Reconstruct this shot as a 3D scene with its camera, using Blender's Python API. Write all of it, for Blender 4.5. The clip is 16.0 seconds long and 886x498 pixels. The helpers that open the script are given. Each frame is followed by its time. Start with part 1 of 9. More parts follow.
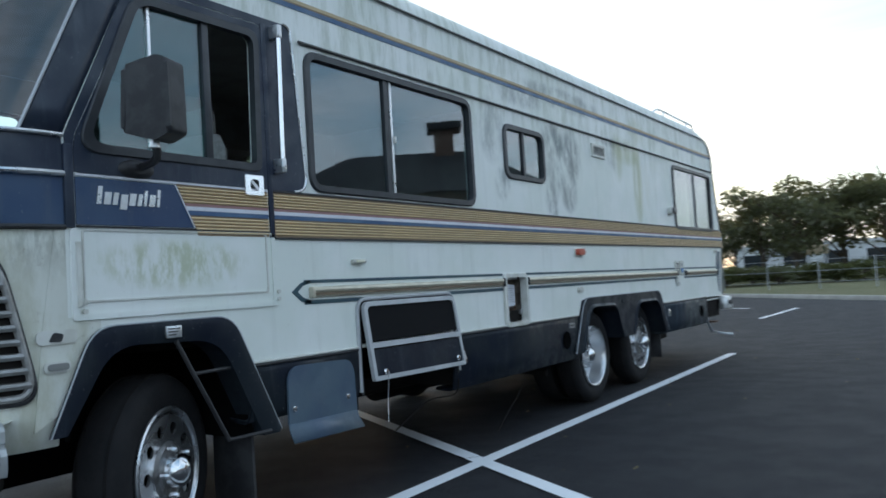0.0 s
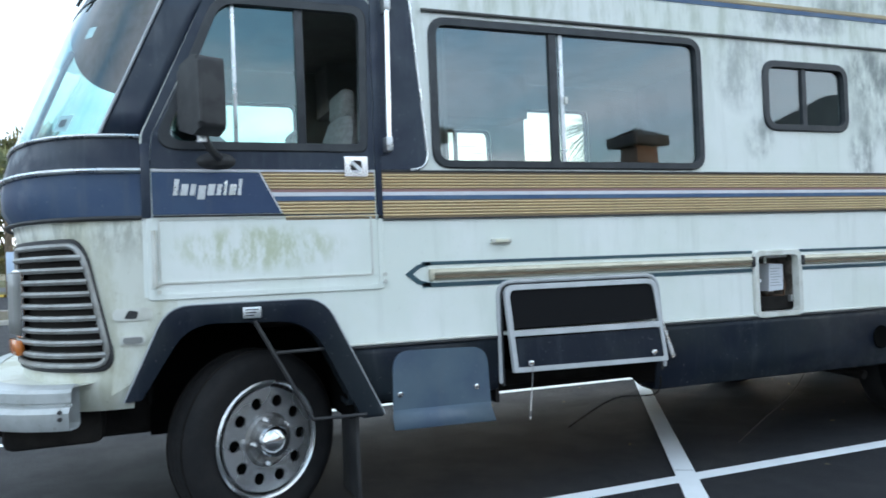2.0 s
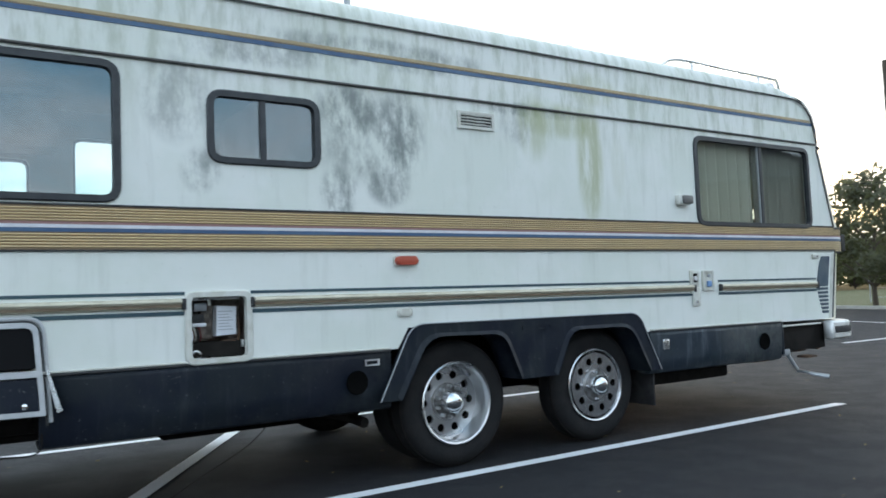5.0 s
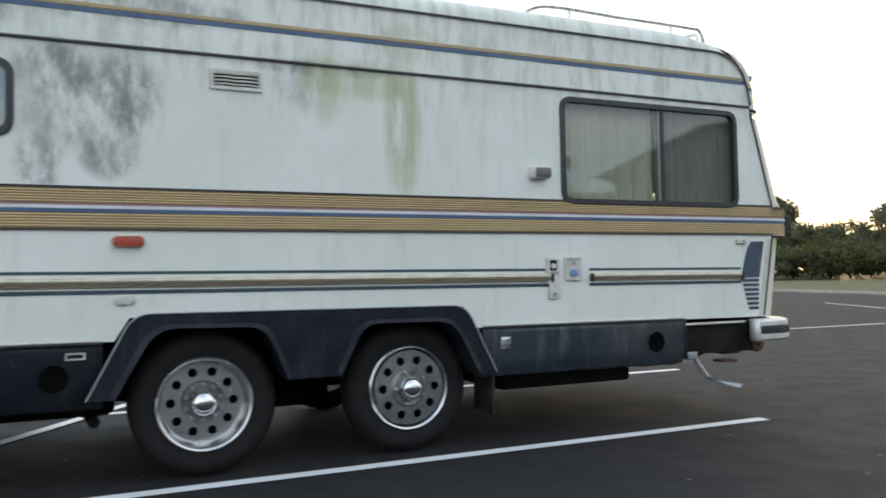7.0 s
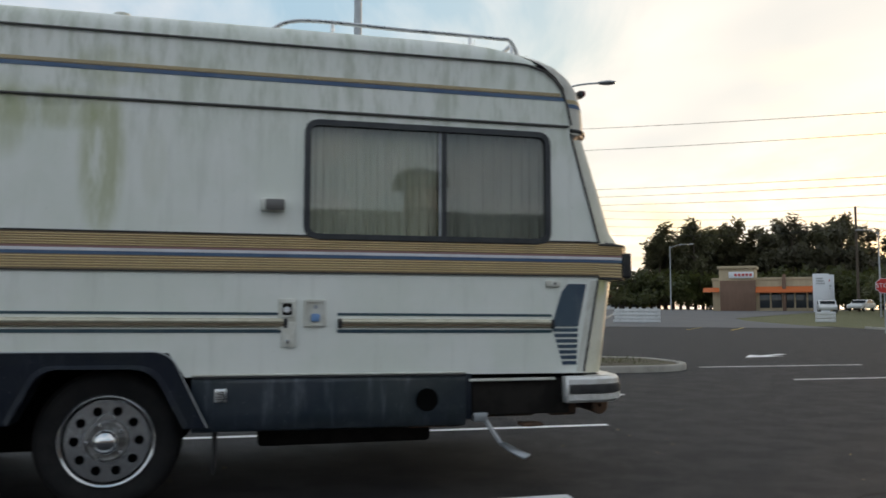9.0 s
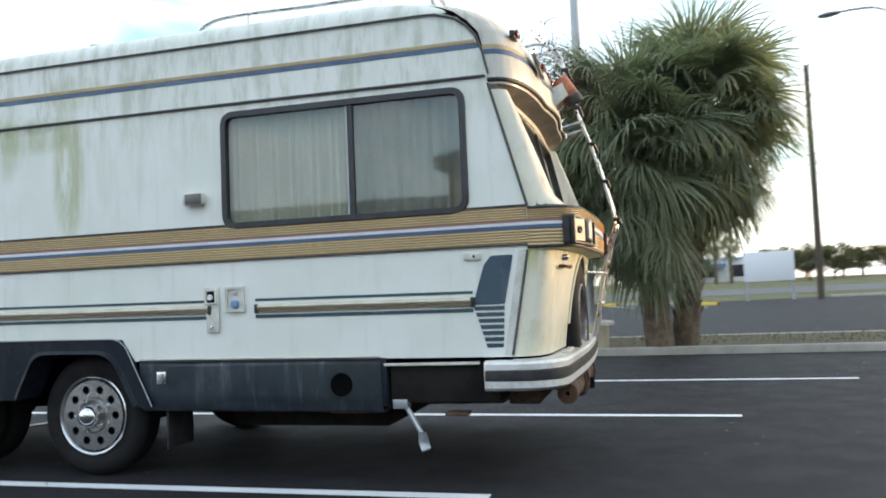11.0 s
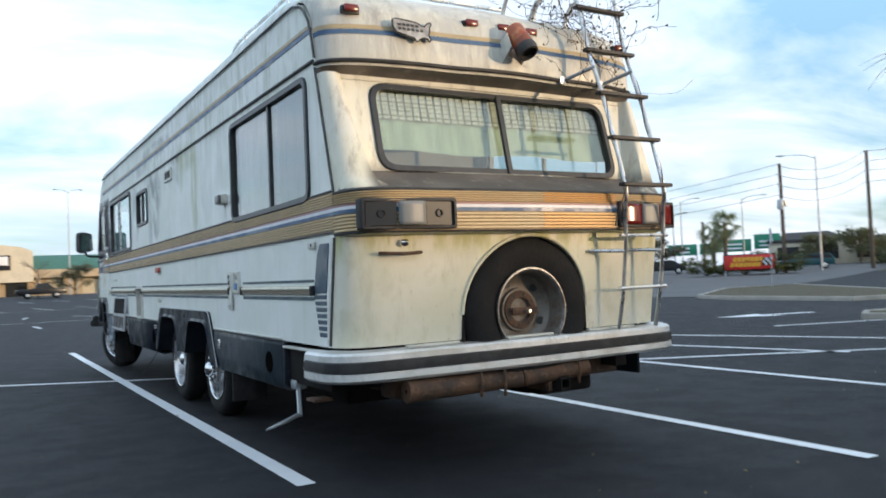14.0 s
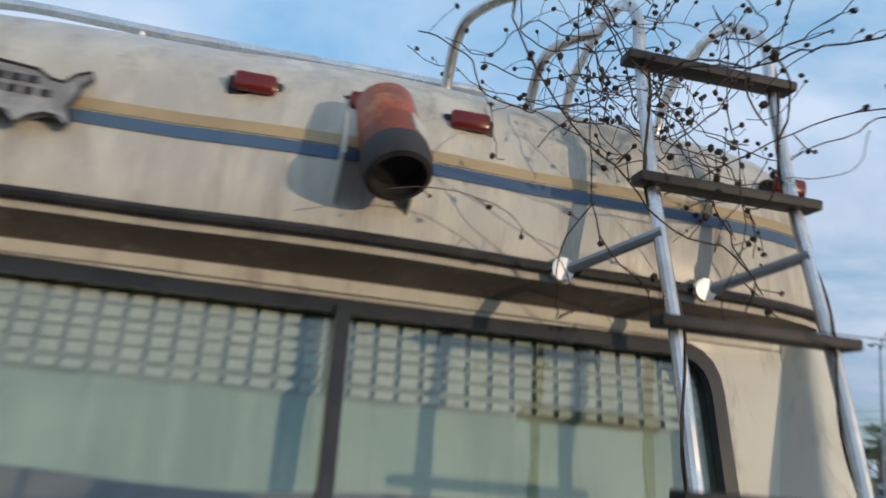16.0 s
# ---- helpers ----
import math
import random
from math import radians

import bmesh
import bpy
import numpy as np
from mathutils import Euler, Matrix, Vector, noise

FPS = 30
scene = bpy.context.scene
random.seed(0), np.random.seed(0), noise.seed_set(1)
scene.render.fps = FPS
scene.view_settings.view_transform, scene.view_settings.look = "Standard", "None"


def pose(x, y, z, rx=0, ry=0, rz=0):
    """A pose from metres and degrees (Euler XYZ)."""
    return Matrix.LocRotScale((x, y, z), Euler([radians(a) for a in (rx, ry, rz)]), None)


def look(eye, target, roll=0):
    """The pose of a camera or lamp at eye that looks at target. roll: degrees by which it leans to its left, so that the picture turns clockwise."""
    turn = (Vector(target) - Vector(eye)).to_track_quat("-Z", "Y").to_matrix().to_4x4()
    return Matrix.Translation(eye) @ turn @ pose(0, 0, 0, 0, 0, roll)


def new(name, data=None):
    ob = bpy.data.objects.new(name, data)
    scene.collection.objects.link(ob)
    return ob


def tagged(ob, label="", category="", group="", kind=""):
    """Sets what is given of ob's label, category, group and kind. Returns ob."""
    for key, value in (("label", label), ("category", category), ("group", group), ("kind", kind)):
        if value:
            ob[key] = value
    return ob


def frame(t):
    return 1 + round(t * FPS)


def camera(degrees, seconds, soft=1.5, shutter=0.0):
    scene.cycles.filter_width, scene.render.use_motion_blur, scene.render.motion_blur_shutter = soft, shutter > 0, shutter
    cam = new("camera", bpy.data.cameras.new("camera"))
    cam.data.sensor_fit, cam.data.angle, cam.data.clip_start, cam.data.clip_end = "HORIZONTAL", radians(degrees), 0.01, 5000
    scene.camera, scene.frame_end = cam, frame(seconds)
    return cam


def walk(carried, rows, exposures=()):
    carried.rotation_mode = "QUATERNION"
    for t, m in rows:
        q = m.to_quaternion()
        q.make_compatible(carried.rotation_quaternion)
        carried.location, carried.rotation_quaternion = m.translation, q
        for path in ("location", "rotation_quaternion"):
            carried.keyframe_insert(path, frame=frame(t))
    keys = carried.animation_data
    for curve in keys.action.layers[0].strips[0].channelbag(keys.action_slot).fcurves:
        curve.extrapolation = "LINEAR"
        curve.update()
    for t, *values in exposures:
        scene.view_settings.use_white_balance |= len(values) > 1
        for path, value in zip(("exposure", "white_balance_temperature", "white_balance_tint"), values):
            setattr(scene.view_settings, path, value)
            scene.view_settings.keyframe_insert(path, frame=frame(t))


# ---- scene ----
cam = camera(58.7, 16.0, 1.7, 0.4)
PATH = [
    (0, (2.85, -1.108, 1.17), (1.749, 0.559, 1.26), -3.5),
    (0.5, (3.141, -0.614, 1.153), (1.801, 0.867, 1.26), -3.0),
    (1, (3.37, -0.135, 1.138), (1.753, 1.036, 1.255), -3.1),
    (1.5, (3.535, 0.242, 1.165), (1.717, 1.071, 1.247), -2.2),
    (2, (3.651, 0.527, 1.24), (1.797, 1.276, 1.269), -2.3),
    (2.5, (3.799, 0.813, 1.244), (2.061, 1.802, 1.299), -2.3),
    (3, (3.897, 1.133, 1.184), (2.261, 2.282, 1.206), -1.6),
    (3.5, (4.018, 1.483, 1.163), (2.384, 2.635, 1.199), -1.6),
    (4, (4.125, 1.877, 1.147), (2.527, 3.076, 1.244), -2.3),
    (4.2, (4.178, 2.044, 1.136), (2.582, 3.242, 1.259), -2.4),
    (6.3, (4.635, 4.281, 1.126), (2.838, 5.156, 1.191), -1.3),
    (6.5, (4.673, 4.528, 1.125), (2.868, 5.386, 1.195), -1.2),
    (7, (4.764, 5.165, 1.137), (2.943, 5.988, 1.214), -1.1),
    (7.5, (4.852, 5.808, 1.165), (3.017, 6.595, 1.268), -0.9),
    (8, (4.878, 6.42, 1.124), (3.003, 7.097, 1.283), -0.9),
    (8.5, (5.003, 7.211, 1.189), (3.069, 7.698, 1.346), -0.5),
    (9, (5.043, 7.929, 1.225), (3.106, 8.404, 1.376), 0.1),
    (9.2, (5.059, 8.231, 1.21), (3.117, 8.682, 1.364), 0.0),
    (11.3, (4.448, 11.503, 1.18), (2.563, 10.838, 1.23), -2.5),
    (11.5, (4.307, 11.846, 1.17), (2.452, 11.1, 1.176), -2.5),
    (12, (3.878, 12.67, 1.174), (2.156, 11.652, 1.199), -2.4),
    (12.5, (3.311, 13.335, 1.151), (1.726, 12.116, 1.194), -3.3),
    (13, (2.731, 13.808, 1.168), (1.31, 12.402, 1.193), -4.4),
    (13.5, (2.222, 14.153, 1.189), (0.997, 12.573, 1.197), -3.7),
    (14, (1.766, 14.405, 1.168), (0.74, 12.69, 1.24), -2.5),
    (14.5, (1.34, 14.597, 1.185), (0.429, 12.825, 1.35), -1.4),
    (15, (0.906, 14.284, 1.273), (0.026, 12.517, 1.596), 0.2),
    (15.5, (-0.249, 12.9, 1.767), (-0.94, 11.05, 2.083), 2.7),
    (16, (-1.077, 11.888, 2.087), (-1.48, 9.984, 2.549), 5.4),
]
EXPOSURES = [(0, 0.68, 5950, 8), (1.5, 1.42, 6250, 8), (2, 1.5, 6270, 8), (3, 1.38, 6300, 8), (4.2, 1.2, 6350, 8), (6.3, 1.25, 6700, 11), (7, 1.07, 7000, 13), (7.5, 0.78, 7050, 13), (8, 0.32, 7100, 13), (9, 0.2, 7100, 13), (11.3, 1.32, 6650, 10), (12.5, 1.25, 6450, 10), (13, 0.96, 6400, 10), (13.5, 0.86, 6350, 10), (14.5, 0.52, 6050, 8), (15, 0.2, 6350, 8), (15.5, 0.0, 6050, 8), (16, -0.05, 5750, 9)]
walk(cam, [(t, look(eye, target, roll)) for t, eye, target, roll in PATH], EXPOSURES)

# ---- world, sun, exposure ----
SUN_AZ, SUN_EL = 129.0, 3.4
world = bpy.data.worlds.new("sky_world")
scene.world = world
world.use_nodes = True
wn, wl = world.node_tree.nodes, world.node_tree.links
wn.clear()
w_out = wn.new("ShaderNodeOutputWorld")
w_bg = wn.new("ShaderNodeBackground")
sky = wn.new("ShaderNodeTexSky")
sky.sky_type, sky.sun_disc = "NISHITA", False
sky.sun_elevation, sky.sun_rotation = radians(9.0), radians(90 - SUN_AZ)
sky.air_density, sky.dust_density, sky.ozone_density = 1.0, 1.2, 1.2
w_tc = wn.new("ShaderNodeTexCoord")
w_sep = wn.new("ShaderNodeSeparateXYZ")
wl.new(w_tc.outputs["Generated"], w_sep.inputs[0])


def wmath(op, a, b=None, c=None):
    n = wn.new("ShaderNodeMath")
    n.operation = op
    for i, v in enumerate((a, b, c)):
        if v is None:
            continue
        if isinstance(v, (int, float)):
            n.inputs[i].default_value = v
        else:
            wl.new(v, n.inputs[i])
    return n.outputs[0]


# a flat layer of broken cloud: directions laid onto a plane overhead
up = wmath("ADD", wmath("MAXIMUM", w_sep.outputs[2], 0.0), 0.16)
w_vec = wn.new("ShaderNodeCombineXYZ")
wl.new(wmath("DIVIDE", w_sep.outputs[0], up), w_vec.inputs[0])
wl.new(wmath("DIVIDE", w_sep.outputs[1], up), w_vec.inputs[1])
w_map = wn.new("ShaderNodeMapping")
w_map.inputs["Scale"].default_value = (0.55, 0.8, 1)
w_map.inputs["Rotation"].default_value = (0, 0, radians(35))
wl.new(w_vec.outputs[0], w_map.inputs[0])
w_n1 = wn.new("ShaderNodeTexNoise")
w_n1.inputs["Scale"].default_value, w_n1.inputs["Detail"].default_value, w_n1.inputs["Roughness"].default_value = 1.5, 7, 0.56
w_n1.inputs["Distortion"].default_value = 0.5
wl.new(w_map.outputs[0], w_n1.inputs["Vector"])
w_n2 = wn.new("ShaderNodeTexNoise")
w_n2.inputs["Scale"].default_value, w_n2.inputs["Detail"].default_value = 0.7, 4
wl.new(w_map.outputs[0], w_n2.inputs["Vector"])
w_ramp = wn.new("ShaderNodeValToRGB")
w_ramp.color_ramp.elements[0].position, w_ramp.color_ramp.elements[1].position = 0.36, 0.58
wl.new(w_n1.outputs[0], w_ramp.inputs[0])
# the glow round the sun spread by haze, and a pale haze all over
w_bw0 = wn.new("ShaderNodeRGBToBW")
wl.new(sky.outputs[0], w_bw0.inputs[0])
w_soft = wn.new("ShaderNodeMix")
w_soft.data_type, w_soft.blend_type = "RGBA", "DIVIDE"
w_soft.inputs["Factor"].default_value = 1
wl.new(sky.outputs[0], w_soft.inputs["A"])
wl.new(wmath("MULTIPLY_ADD", w_bw0.outputs[0], 0.085, 1.0), w_soft.inputs["B"])
w_haze = wn.new("ShaderNodeMix")
w_haze.data_type, w_haze.blend_type = "RGBA", "ADD"
w_haze.inputs["Factor"].default_value = 1
w_haze.inputs["B"].default_value = (0.7, 1.4, 2.0, 1)
wl.new(w_soft.outputs["Result"], w_haze.inputs["A"])
# clouds: greyer where thick, taking the sky's own brightness near the sun
w_bw = wn.new("ShaderNodeRGBToBW")
wl.new(w_haze.outputs["Result"], w_bw.inputs[0])
w_tint = wn.new("ShaderNodeMix")
w_tint.data_type = "RGBA"
w_tint.inputs["A"].default_value, w_tint.inputs["B"].default_value = (1.22, 1.22, 1.24, 1), (0.72, 0.80, 0.92, 1)
w_r2 = wn.new("ShaderNodeValToRGB")
w_r2.color_ramp.elements[0].position, w_r2.color_ramp.elements[1].position = 0.40, 0.62
wl.new(w_n2.outputs[0], w_r2.inputs[0])
wl.new(w_r2.outputs[0], w_tint.inputs["Factor"])
w_gray = wn.new("ShaderNodeMix")
w_gray.data_type, w_gray.blend_type = "RGBA", "MULTIPLY"
w_gray.inputs["Factor"].default_value = 1
wl.new(w_tint.outputs["Result"], w_gray.inputs["A"])
wl.new(wmath("ADD", wmath("MULTIPLY", w_bw.outputs[0], 0.45), 4.0), w_gray.inputs["B"])
w_mix = wn.new("ShaderNodeMix")
w_mix.data_type = "RGBA"
wl.new(wmath("MULTIPLY", w_ramp.outputs[0], 0.85), w_mix.inputs["Factor"])
wl.new(w_haze.outputs["Result"], w_mix.inputs["A"])
wl.new(w_gray.outputs["Result"], w_mix.inputs["B"])
# warm haze towards the low sun, a heavier grey deck in the opposite quarter
def towards(az):
    a = wmath("MULTIPLY", w_sep.outputs[0], math.cos(radians(az)))
    return wmath("MULTIPLY_ADD", w_sep.outputs[1], math.sin(radians(az)), a)


def veil(base, factor, color):
    n = wn.new("ShaderNodeMix")
    n.data_type, n.blend_type = "RGBA", "MULTIPLY"
    n.inputs["B"].default_value = (*color, 1)
    wl.new(base, n.inputs["A"])
    wl.new(factor, n.inputs["Factor"])
    return n.outputs["Result"]


w_warm = wmath("POWER", wmath("MAXIMUM", towards(SUN_AZ), 0.0), 3.0)
w_deck = wmath("MINIMUM", wmath("MAXIMUM", wmath("MULTIPLY_ADD", towards(232), 1.5, -0.25), 0.0), 1.0)
w_deck = wmath("MULTIPLY", w_deck, wmath("MINIMUM", wmath("MAXIMUM", wmath("MULTIPLY_ADD", w_sep.outputs[2], -4.2, 1.6), 0.0), 1.0))
w_high = wmath("MULTIPLY", wmath("MINIMUM", wmath("MAXIMUM", wmath("MULTIPLY_ADD", towards(232), 1.5, -0.1), 0.0), 1.0), wmath("MINIMUM", wmath("MAXIMUM", wmath("MULTIPLY_ADD", w_sep.outputs[2], 3.0, -0.75), 0.0), 1.0))
w_all = veil(veil(veil(w_mix.outputs["Result"], w_warm, (1.0, 0.93, 0.79)), w_deck, (0.74, 0.76, 0.80)), w_high, (1.40, 1.36, 1.30))
wl.new(w_all, w_bg.inputs[0])
w_bg.inputs[1].default_value = 0.15
wl.new(w_bg.outputs[0], w_out.inputs[0])

sun = new("sun", bpy.data.lights.new("sun", "SUN"))
sun.data.energy, sun.data.angle, sun.data.color = 2.0, radians(0.8), (1.0, 0.70, 0.42)
_a, _e = radians(SUN_AZ), radians(SUN_EL)
sun.matrix_world = look((0, 0, 30), Vector((0, 0, 30)) - Vector((math.cos(_a) * math.cos(_e), math.sin(_a) * math.cos(_e), math.sin(_e))))

# ---- builders ----
def world_of(ob):
    m = ob.matrix_basis.copy()
    if ob.parent:
        m = world_of(ob.parent) @ ob.matrix_parent_inverse @ m
    return m


def finish(ob, bm, mat, smooth, recalc=True):
    if recalc:
        bmesh.ops.recalc_face_normals(bm, faces=bm.faces)
    bm.to_mesh(ob.data)
    bm.free()
    for m in (mat if isinstance(mat, (list, tuple)) else (mat,)):
        ob.data.materials.append(m)
    if smooth:
        ob.data.shade_smooth()
        ob.data.set_sharp_from_angle(angle=radians(smooth))
    return ob


def part(name, bm, mat, parent=None, label="", smooth=35, recalc=True):
    """One mesh object from a bmesh given in world metres, under a thing or a part."""
    ob = finish(new(name, bpy.data.meshes.new(name)), bm, mat, smooth, recalc)
    if parent:
        ob.parent = parent
        ob.matrix_parent_inverse = world_of(parent).inverted()
    if label:
        tagged(ob, label)
    return ob


def thing(name, x, y, z, label, category, group="", kind=""):
    ob = new(name)
    ob.empty_display_size = 0.1
    ob.location = (x, y, z)
    return tagged(ob, label, category, group, kind)


def box(bm, x0, x1, y0, y1, z0, z1, bevel=0.0, seg=2):
    vs = [bm.verts.new(p) for p in ((x0, y0, z0), (x1, y0, z0), (x1, y1, z0), (x0, y1, z0), (x0, y0, z1), (x1, y0, z1), (x1, y1, z1), (x0, y1, z1))]
    fs = [bm.faces.new([vs[i] for i in f]) for f in ((3, 2, 1, 0), (4, 5, 6, 7), (0, 1, 5, 4), (1, 2, 6, 5), (2, 3, 7, 6), (3, 0, 4, 7))]
    if bevel:
        es = list({e for f in fs for e in f.edges})
        bmesh.ops.bevel(bm, geom=es, offset=bevel, segments=seg, profile=0.5, affect="EDGES", clamp_overlap=True)
    return bm


def B():
    return bmesh.new()


def side(a, b, d):
    """a along the coach, b up, d out of its near side."""
    return (d, a, b)


def far_side(a, b, d):
    return (WX - d, a, b)


def flat(a, b, d):
    return (a, b, d)


def back(a, b, d):
    return (a, d, b)


def rpoly(pts, r, n=5):
    """A polygon with its corners rounded by r (one number or one a corner)."""
    out, m = [], len(pts)
    rs = r if isinstance(r, (list, tuple)) else [r] * m
    for i in range(m):
        p, q, s = Vector(pts[i - 1]), Vector(pts[i]), Vector(pts[(i + 1) % m])
        u, v = (p - q), (s - q)
        rr = min(rs[i], u.length * 0.49, v.length * 0.49)
        a, c = q + u.normalized() * rr, q + v.normalized() * rr
        for k in range(n + 1):
            t = k / n
            out.append(tuple(a * (1 - t) ** 2 + q * 2 * t * (1 - t) + c * t * t))
    return out


def inset(pts, d):
    """A convex polygon moved inwards by d."""
    m, area = len(pts), sum(pts[i - 1][0] * pts[i][1] - pts[i][0] * pts[i - 1][1] for i in range(len(pts)))
    s, lines = (1 if area > 0 else -1), []
    for i in range(m):
        p, q = Vector(pts[i]), Vector(pts[(i + 1) % m])
        t = (q - p).normalized()
        nrm = Vector((-t.y, t.x)) * s
        lines.append((p + nrm * d, t))
    out = []
    for i in range(m):
        (p, t), (q, u) = lines[i - 1], lines[i]
        den = t.x * u.y - t.y * u.x
        k = ((q.x - p.x) * u.y - (q.y - p.y) * u.x) / den
        out.append(tuple(p + t * k))
    return out


def rect(a0, a1, b0, b1):
    return [(a0, b0), (a1, b0), (a1, b1), (a0, b1)]


def prism(bm, loop, to, d0, d1):
    lo, hi = [bm.verts.new(to(a, b, d0)) for a, b in loop], [bm.verts.new(to(a, b, d1)) for a, b in loop]
    bm.faces.new(lo), bm.faces.new(hi)
    for i in range(len(loop)):
        bm.faces.new((lo[i - 1], lo[i], hi[i], hi[i - 1]))
    return bm


def ring(bm, outer, inner, to, d0, d1, round_edge=0.0):
    """A frame between two loops of the same count; its outer rim may be rounded."""
    n = len(outer)
    o0, o1 = [bm.verts.new(to(a, b, d0)) for a, b in outer], [bm.verts.new(to(a, b, d1 - round_edge)) for a, b in outer]
    mid = None
    if round_edge:
        mid = []
        for (a, b), (c, d) in zip(outer, inner):
            k = min(0.45, round_edge / max(1e-6, math.hypot(c - a, d - b)))
            mid.append(bm.verts.new(to(a + (c - a) * k, b + (d - b) * k, d1)))
    i0, i1 = [bm.verts.new(to(a, b, d0)) for a, b in inner], [bm.verts.new(to(a, b, d1)) for a, b in inner]
    for i in range(n):
        j = i - 1
        bm.faces.new((o0[j], o0[i], o1[i], o1[j]))
        if mid:
            bm.faces.new((o1[j], o1[i], mid[i], mid[j]))
            bm.faces.new((mid[j], mid[i], i1[i], i1[j]))
        else:
            bm.faces.new((o1[j], o1[i], i1[i], i1[j]))
        bm.faces.new((i1[j], i1[i], i0[i], i0[j]))
        bm.faces.new((i0[j], i0[i], o0[i], o0[j]))
    return bm


def holed(bm, outer, holes, to, d0, d1):
    """A sheet of the thickness d0 to d1 with openings through it."""
    loops = [outer] + holes
    for d in (d0, d1):
        es = []
        for lp in loops:
            vs = [bm.verts.new(to(a, b, d)) for a, b in lp]
            es += [bm.edges.new((vs[i - 1], vs[i])) for i in range(len(vs))]
        bmesh.ops.triangle_fill(bm, use_beauty=True, use_dissolve=False, edges=es)
    bm.verts.ensure_lookup_table()
    n = sum(len(lp) for lp in loops)
    k = 0
    for lp in loops:
        m = len(lp)
        for i in range(m):
            j = (i - 1) % m
            bm.faces.new((bm.verts[k + j], bm.verts[k + i], bm.verts[n + k + i], bm.verts[n + k + j]))
        k += m
    return bm


def lathe(bm, prof, to, n=40, closed=False):
    """Turn (radius, depth) pairs about an axis; to(u, v, depth) lays it in the world."""
    rows = []
    for r, d in prof:
        if r < 1e-5:
            rows.append([bm.verts.new(to(0, 0, d))])
        else:
            rows.append([bm.verts.new(to(r * math.cos(2 * math.pi * k / n), r * math.sin(2 * math.pi * k / n), d)) for k in range(n)])
    for a, b in zip(rows, rows[1:] + (rows[:1] if closed else [])):
        for k in range(n):
            j = (k + 1) % n
            if len(a) == 1 and len(b) == 1:
                continue
            if len(a) == 1:
                bm.faces.new((a[0], b[k], b[j]))
            elif len(b) == 1:
                bm.faces.new((a[k], a[j], b[0]))
            else:
                bm.faces.new((a[k], a[j], b[j], b[k]))
    return bm


def tube(bm, pts, r, n=8, r1=None, cap=True):
    """A round bar along points; it may taper to r1."""
    pts = [Vector(p) for p in pts]
    rows, prev = [], None
    for i, p in enumerate(pts):
        t = (pts[min(i + 1, len(pts) - 1)] - pts[max(i - 1, 0)]).normalized()
        if prev is None:
            prev = t.orthogonal().normalized()
        u = (prev - t * prev.dot(t))
        u = u.normalized() if u.length > 1e-6 else t.orthogonal().normalized()
        prev, v = u, t.cross(u)
        rr = r if r1 is None else r + (r1 - r) * i / (len(pts) - 1)
        rows.append([bm.verts.new(p + (u * math.cos(2 * math.pi * k / n) + v * math.sin(2 * math.pi * k / n)) * rr) for k in range(n)])
    for a, b in zip(rows, rows[1:]):
        for k in range(n):
            j = (k + 1) % n
            bm.faces.new((a[k], a[j], b[j], b[k]))
    if cap:
        bm.faces.new(rows[0]), bm.faces.new(rows[-1])
    return bm


def curve_pts(pts, n=6):
    """A smooth line through points."""
    P = [Vector(p) for p in pts]
    out = []
    for i in range(len(P) - 1):
        a, b, c, d = P[max(i - 1, 0)], P[i], P[i + 1], P[min(i + 2, len(P) - 1)]
        for k in range(n):
            t = k / n
            out.append(0.5 * ((2 * b) + (c - a) * t + (2 * a - 5 * b + 4 * c - d) * t * t + (3 * b - a - 3 * c + d) * t ** 3))
    return out + [P[-1]]


def sheet(bm, rows):
    """Quads over rows of points."""
    vs = [[bm.verts.new(p) for p in r] for r in rows]
    for a, b in zip(vs, vs[1:]):
        for k in range(len(a) - 1):
            bm.faces.new((a[k], a[k + 1], b[k + 1], b[k]))
    return bm


def solid(ob, thick, offset=-1):
    m = ob.modifiers.new("thickness", "SOLIDIFY")
    m.thickness, m.offset = thick, offset
    return ob


def text_part(name, words, size, m, mat, parent, label=""):
    """Raised letters laid by the pose m."""
    cu = bpy.data.curves.new(name, "FONT")
    cu.body, cu.size, cu.align_x, cu.align_y, cu.extrude = words, size, "CENTER", "CENTER", 0.003
    tmp = new(name + "_tmp", cu)
    bpy.context.view_layer.update()
    me = bpy.data.meshes.new_from_object(tmp.evaluated_get(bpy.context.evaluated_depsgraph_get()))
    bpy.data.objects.remove(tmp)
    me.transform(m)
    ob = new(name, me)
    me.materials.clear()
    me.materials.append(mat)
    ob.parent = parent
    ob.matrix_parent_inverse = world_of(parent).inverted()
    if label:
        tagged(ob, label)
    return ob

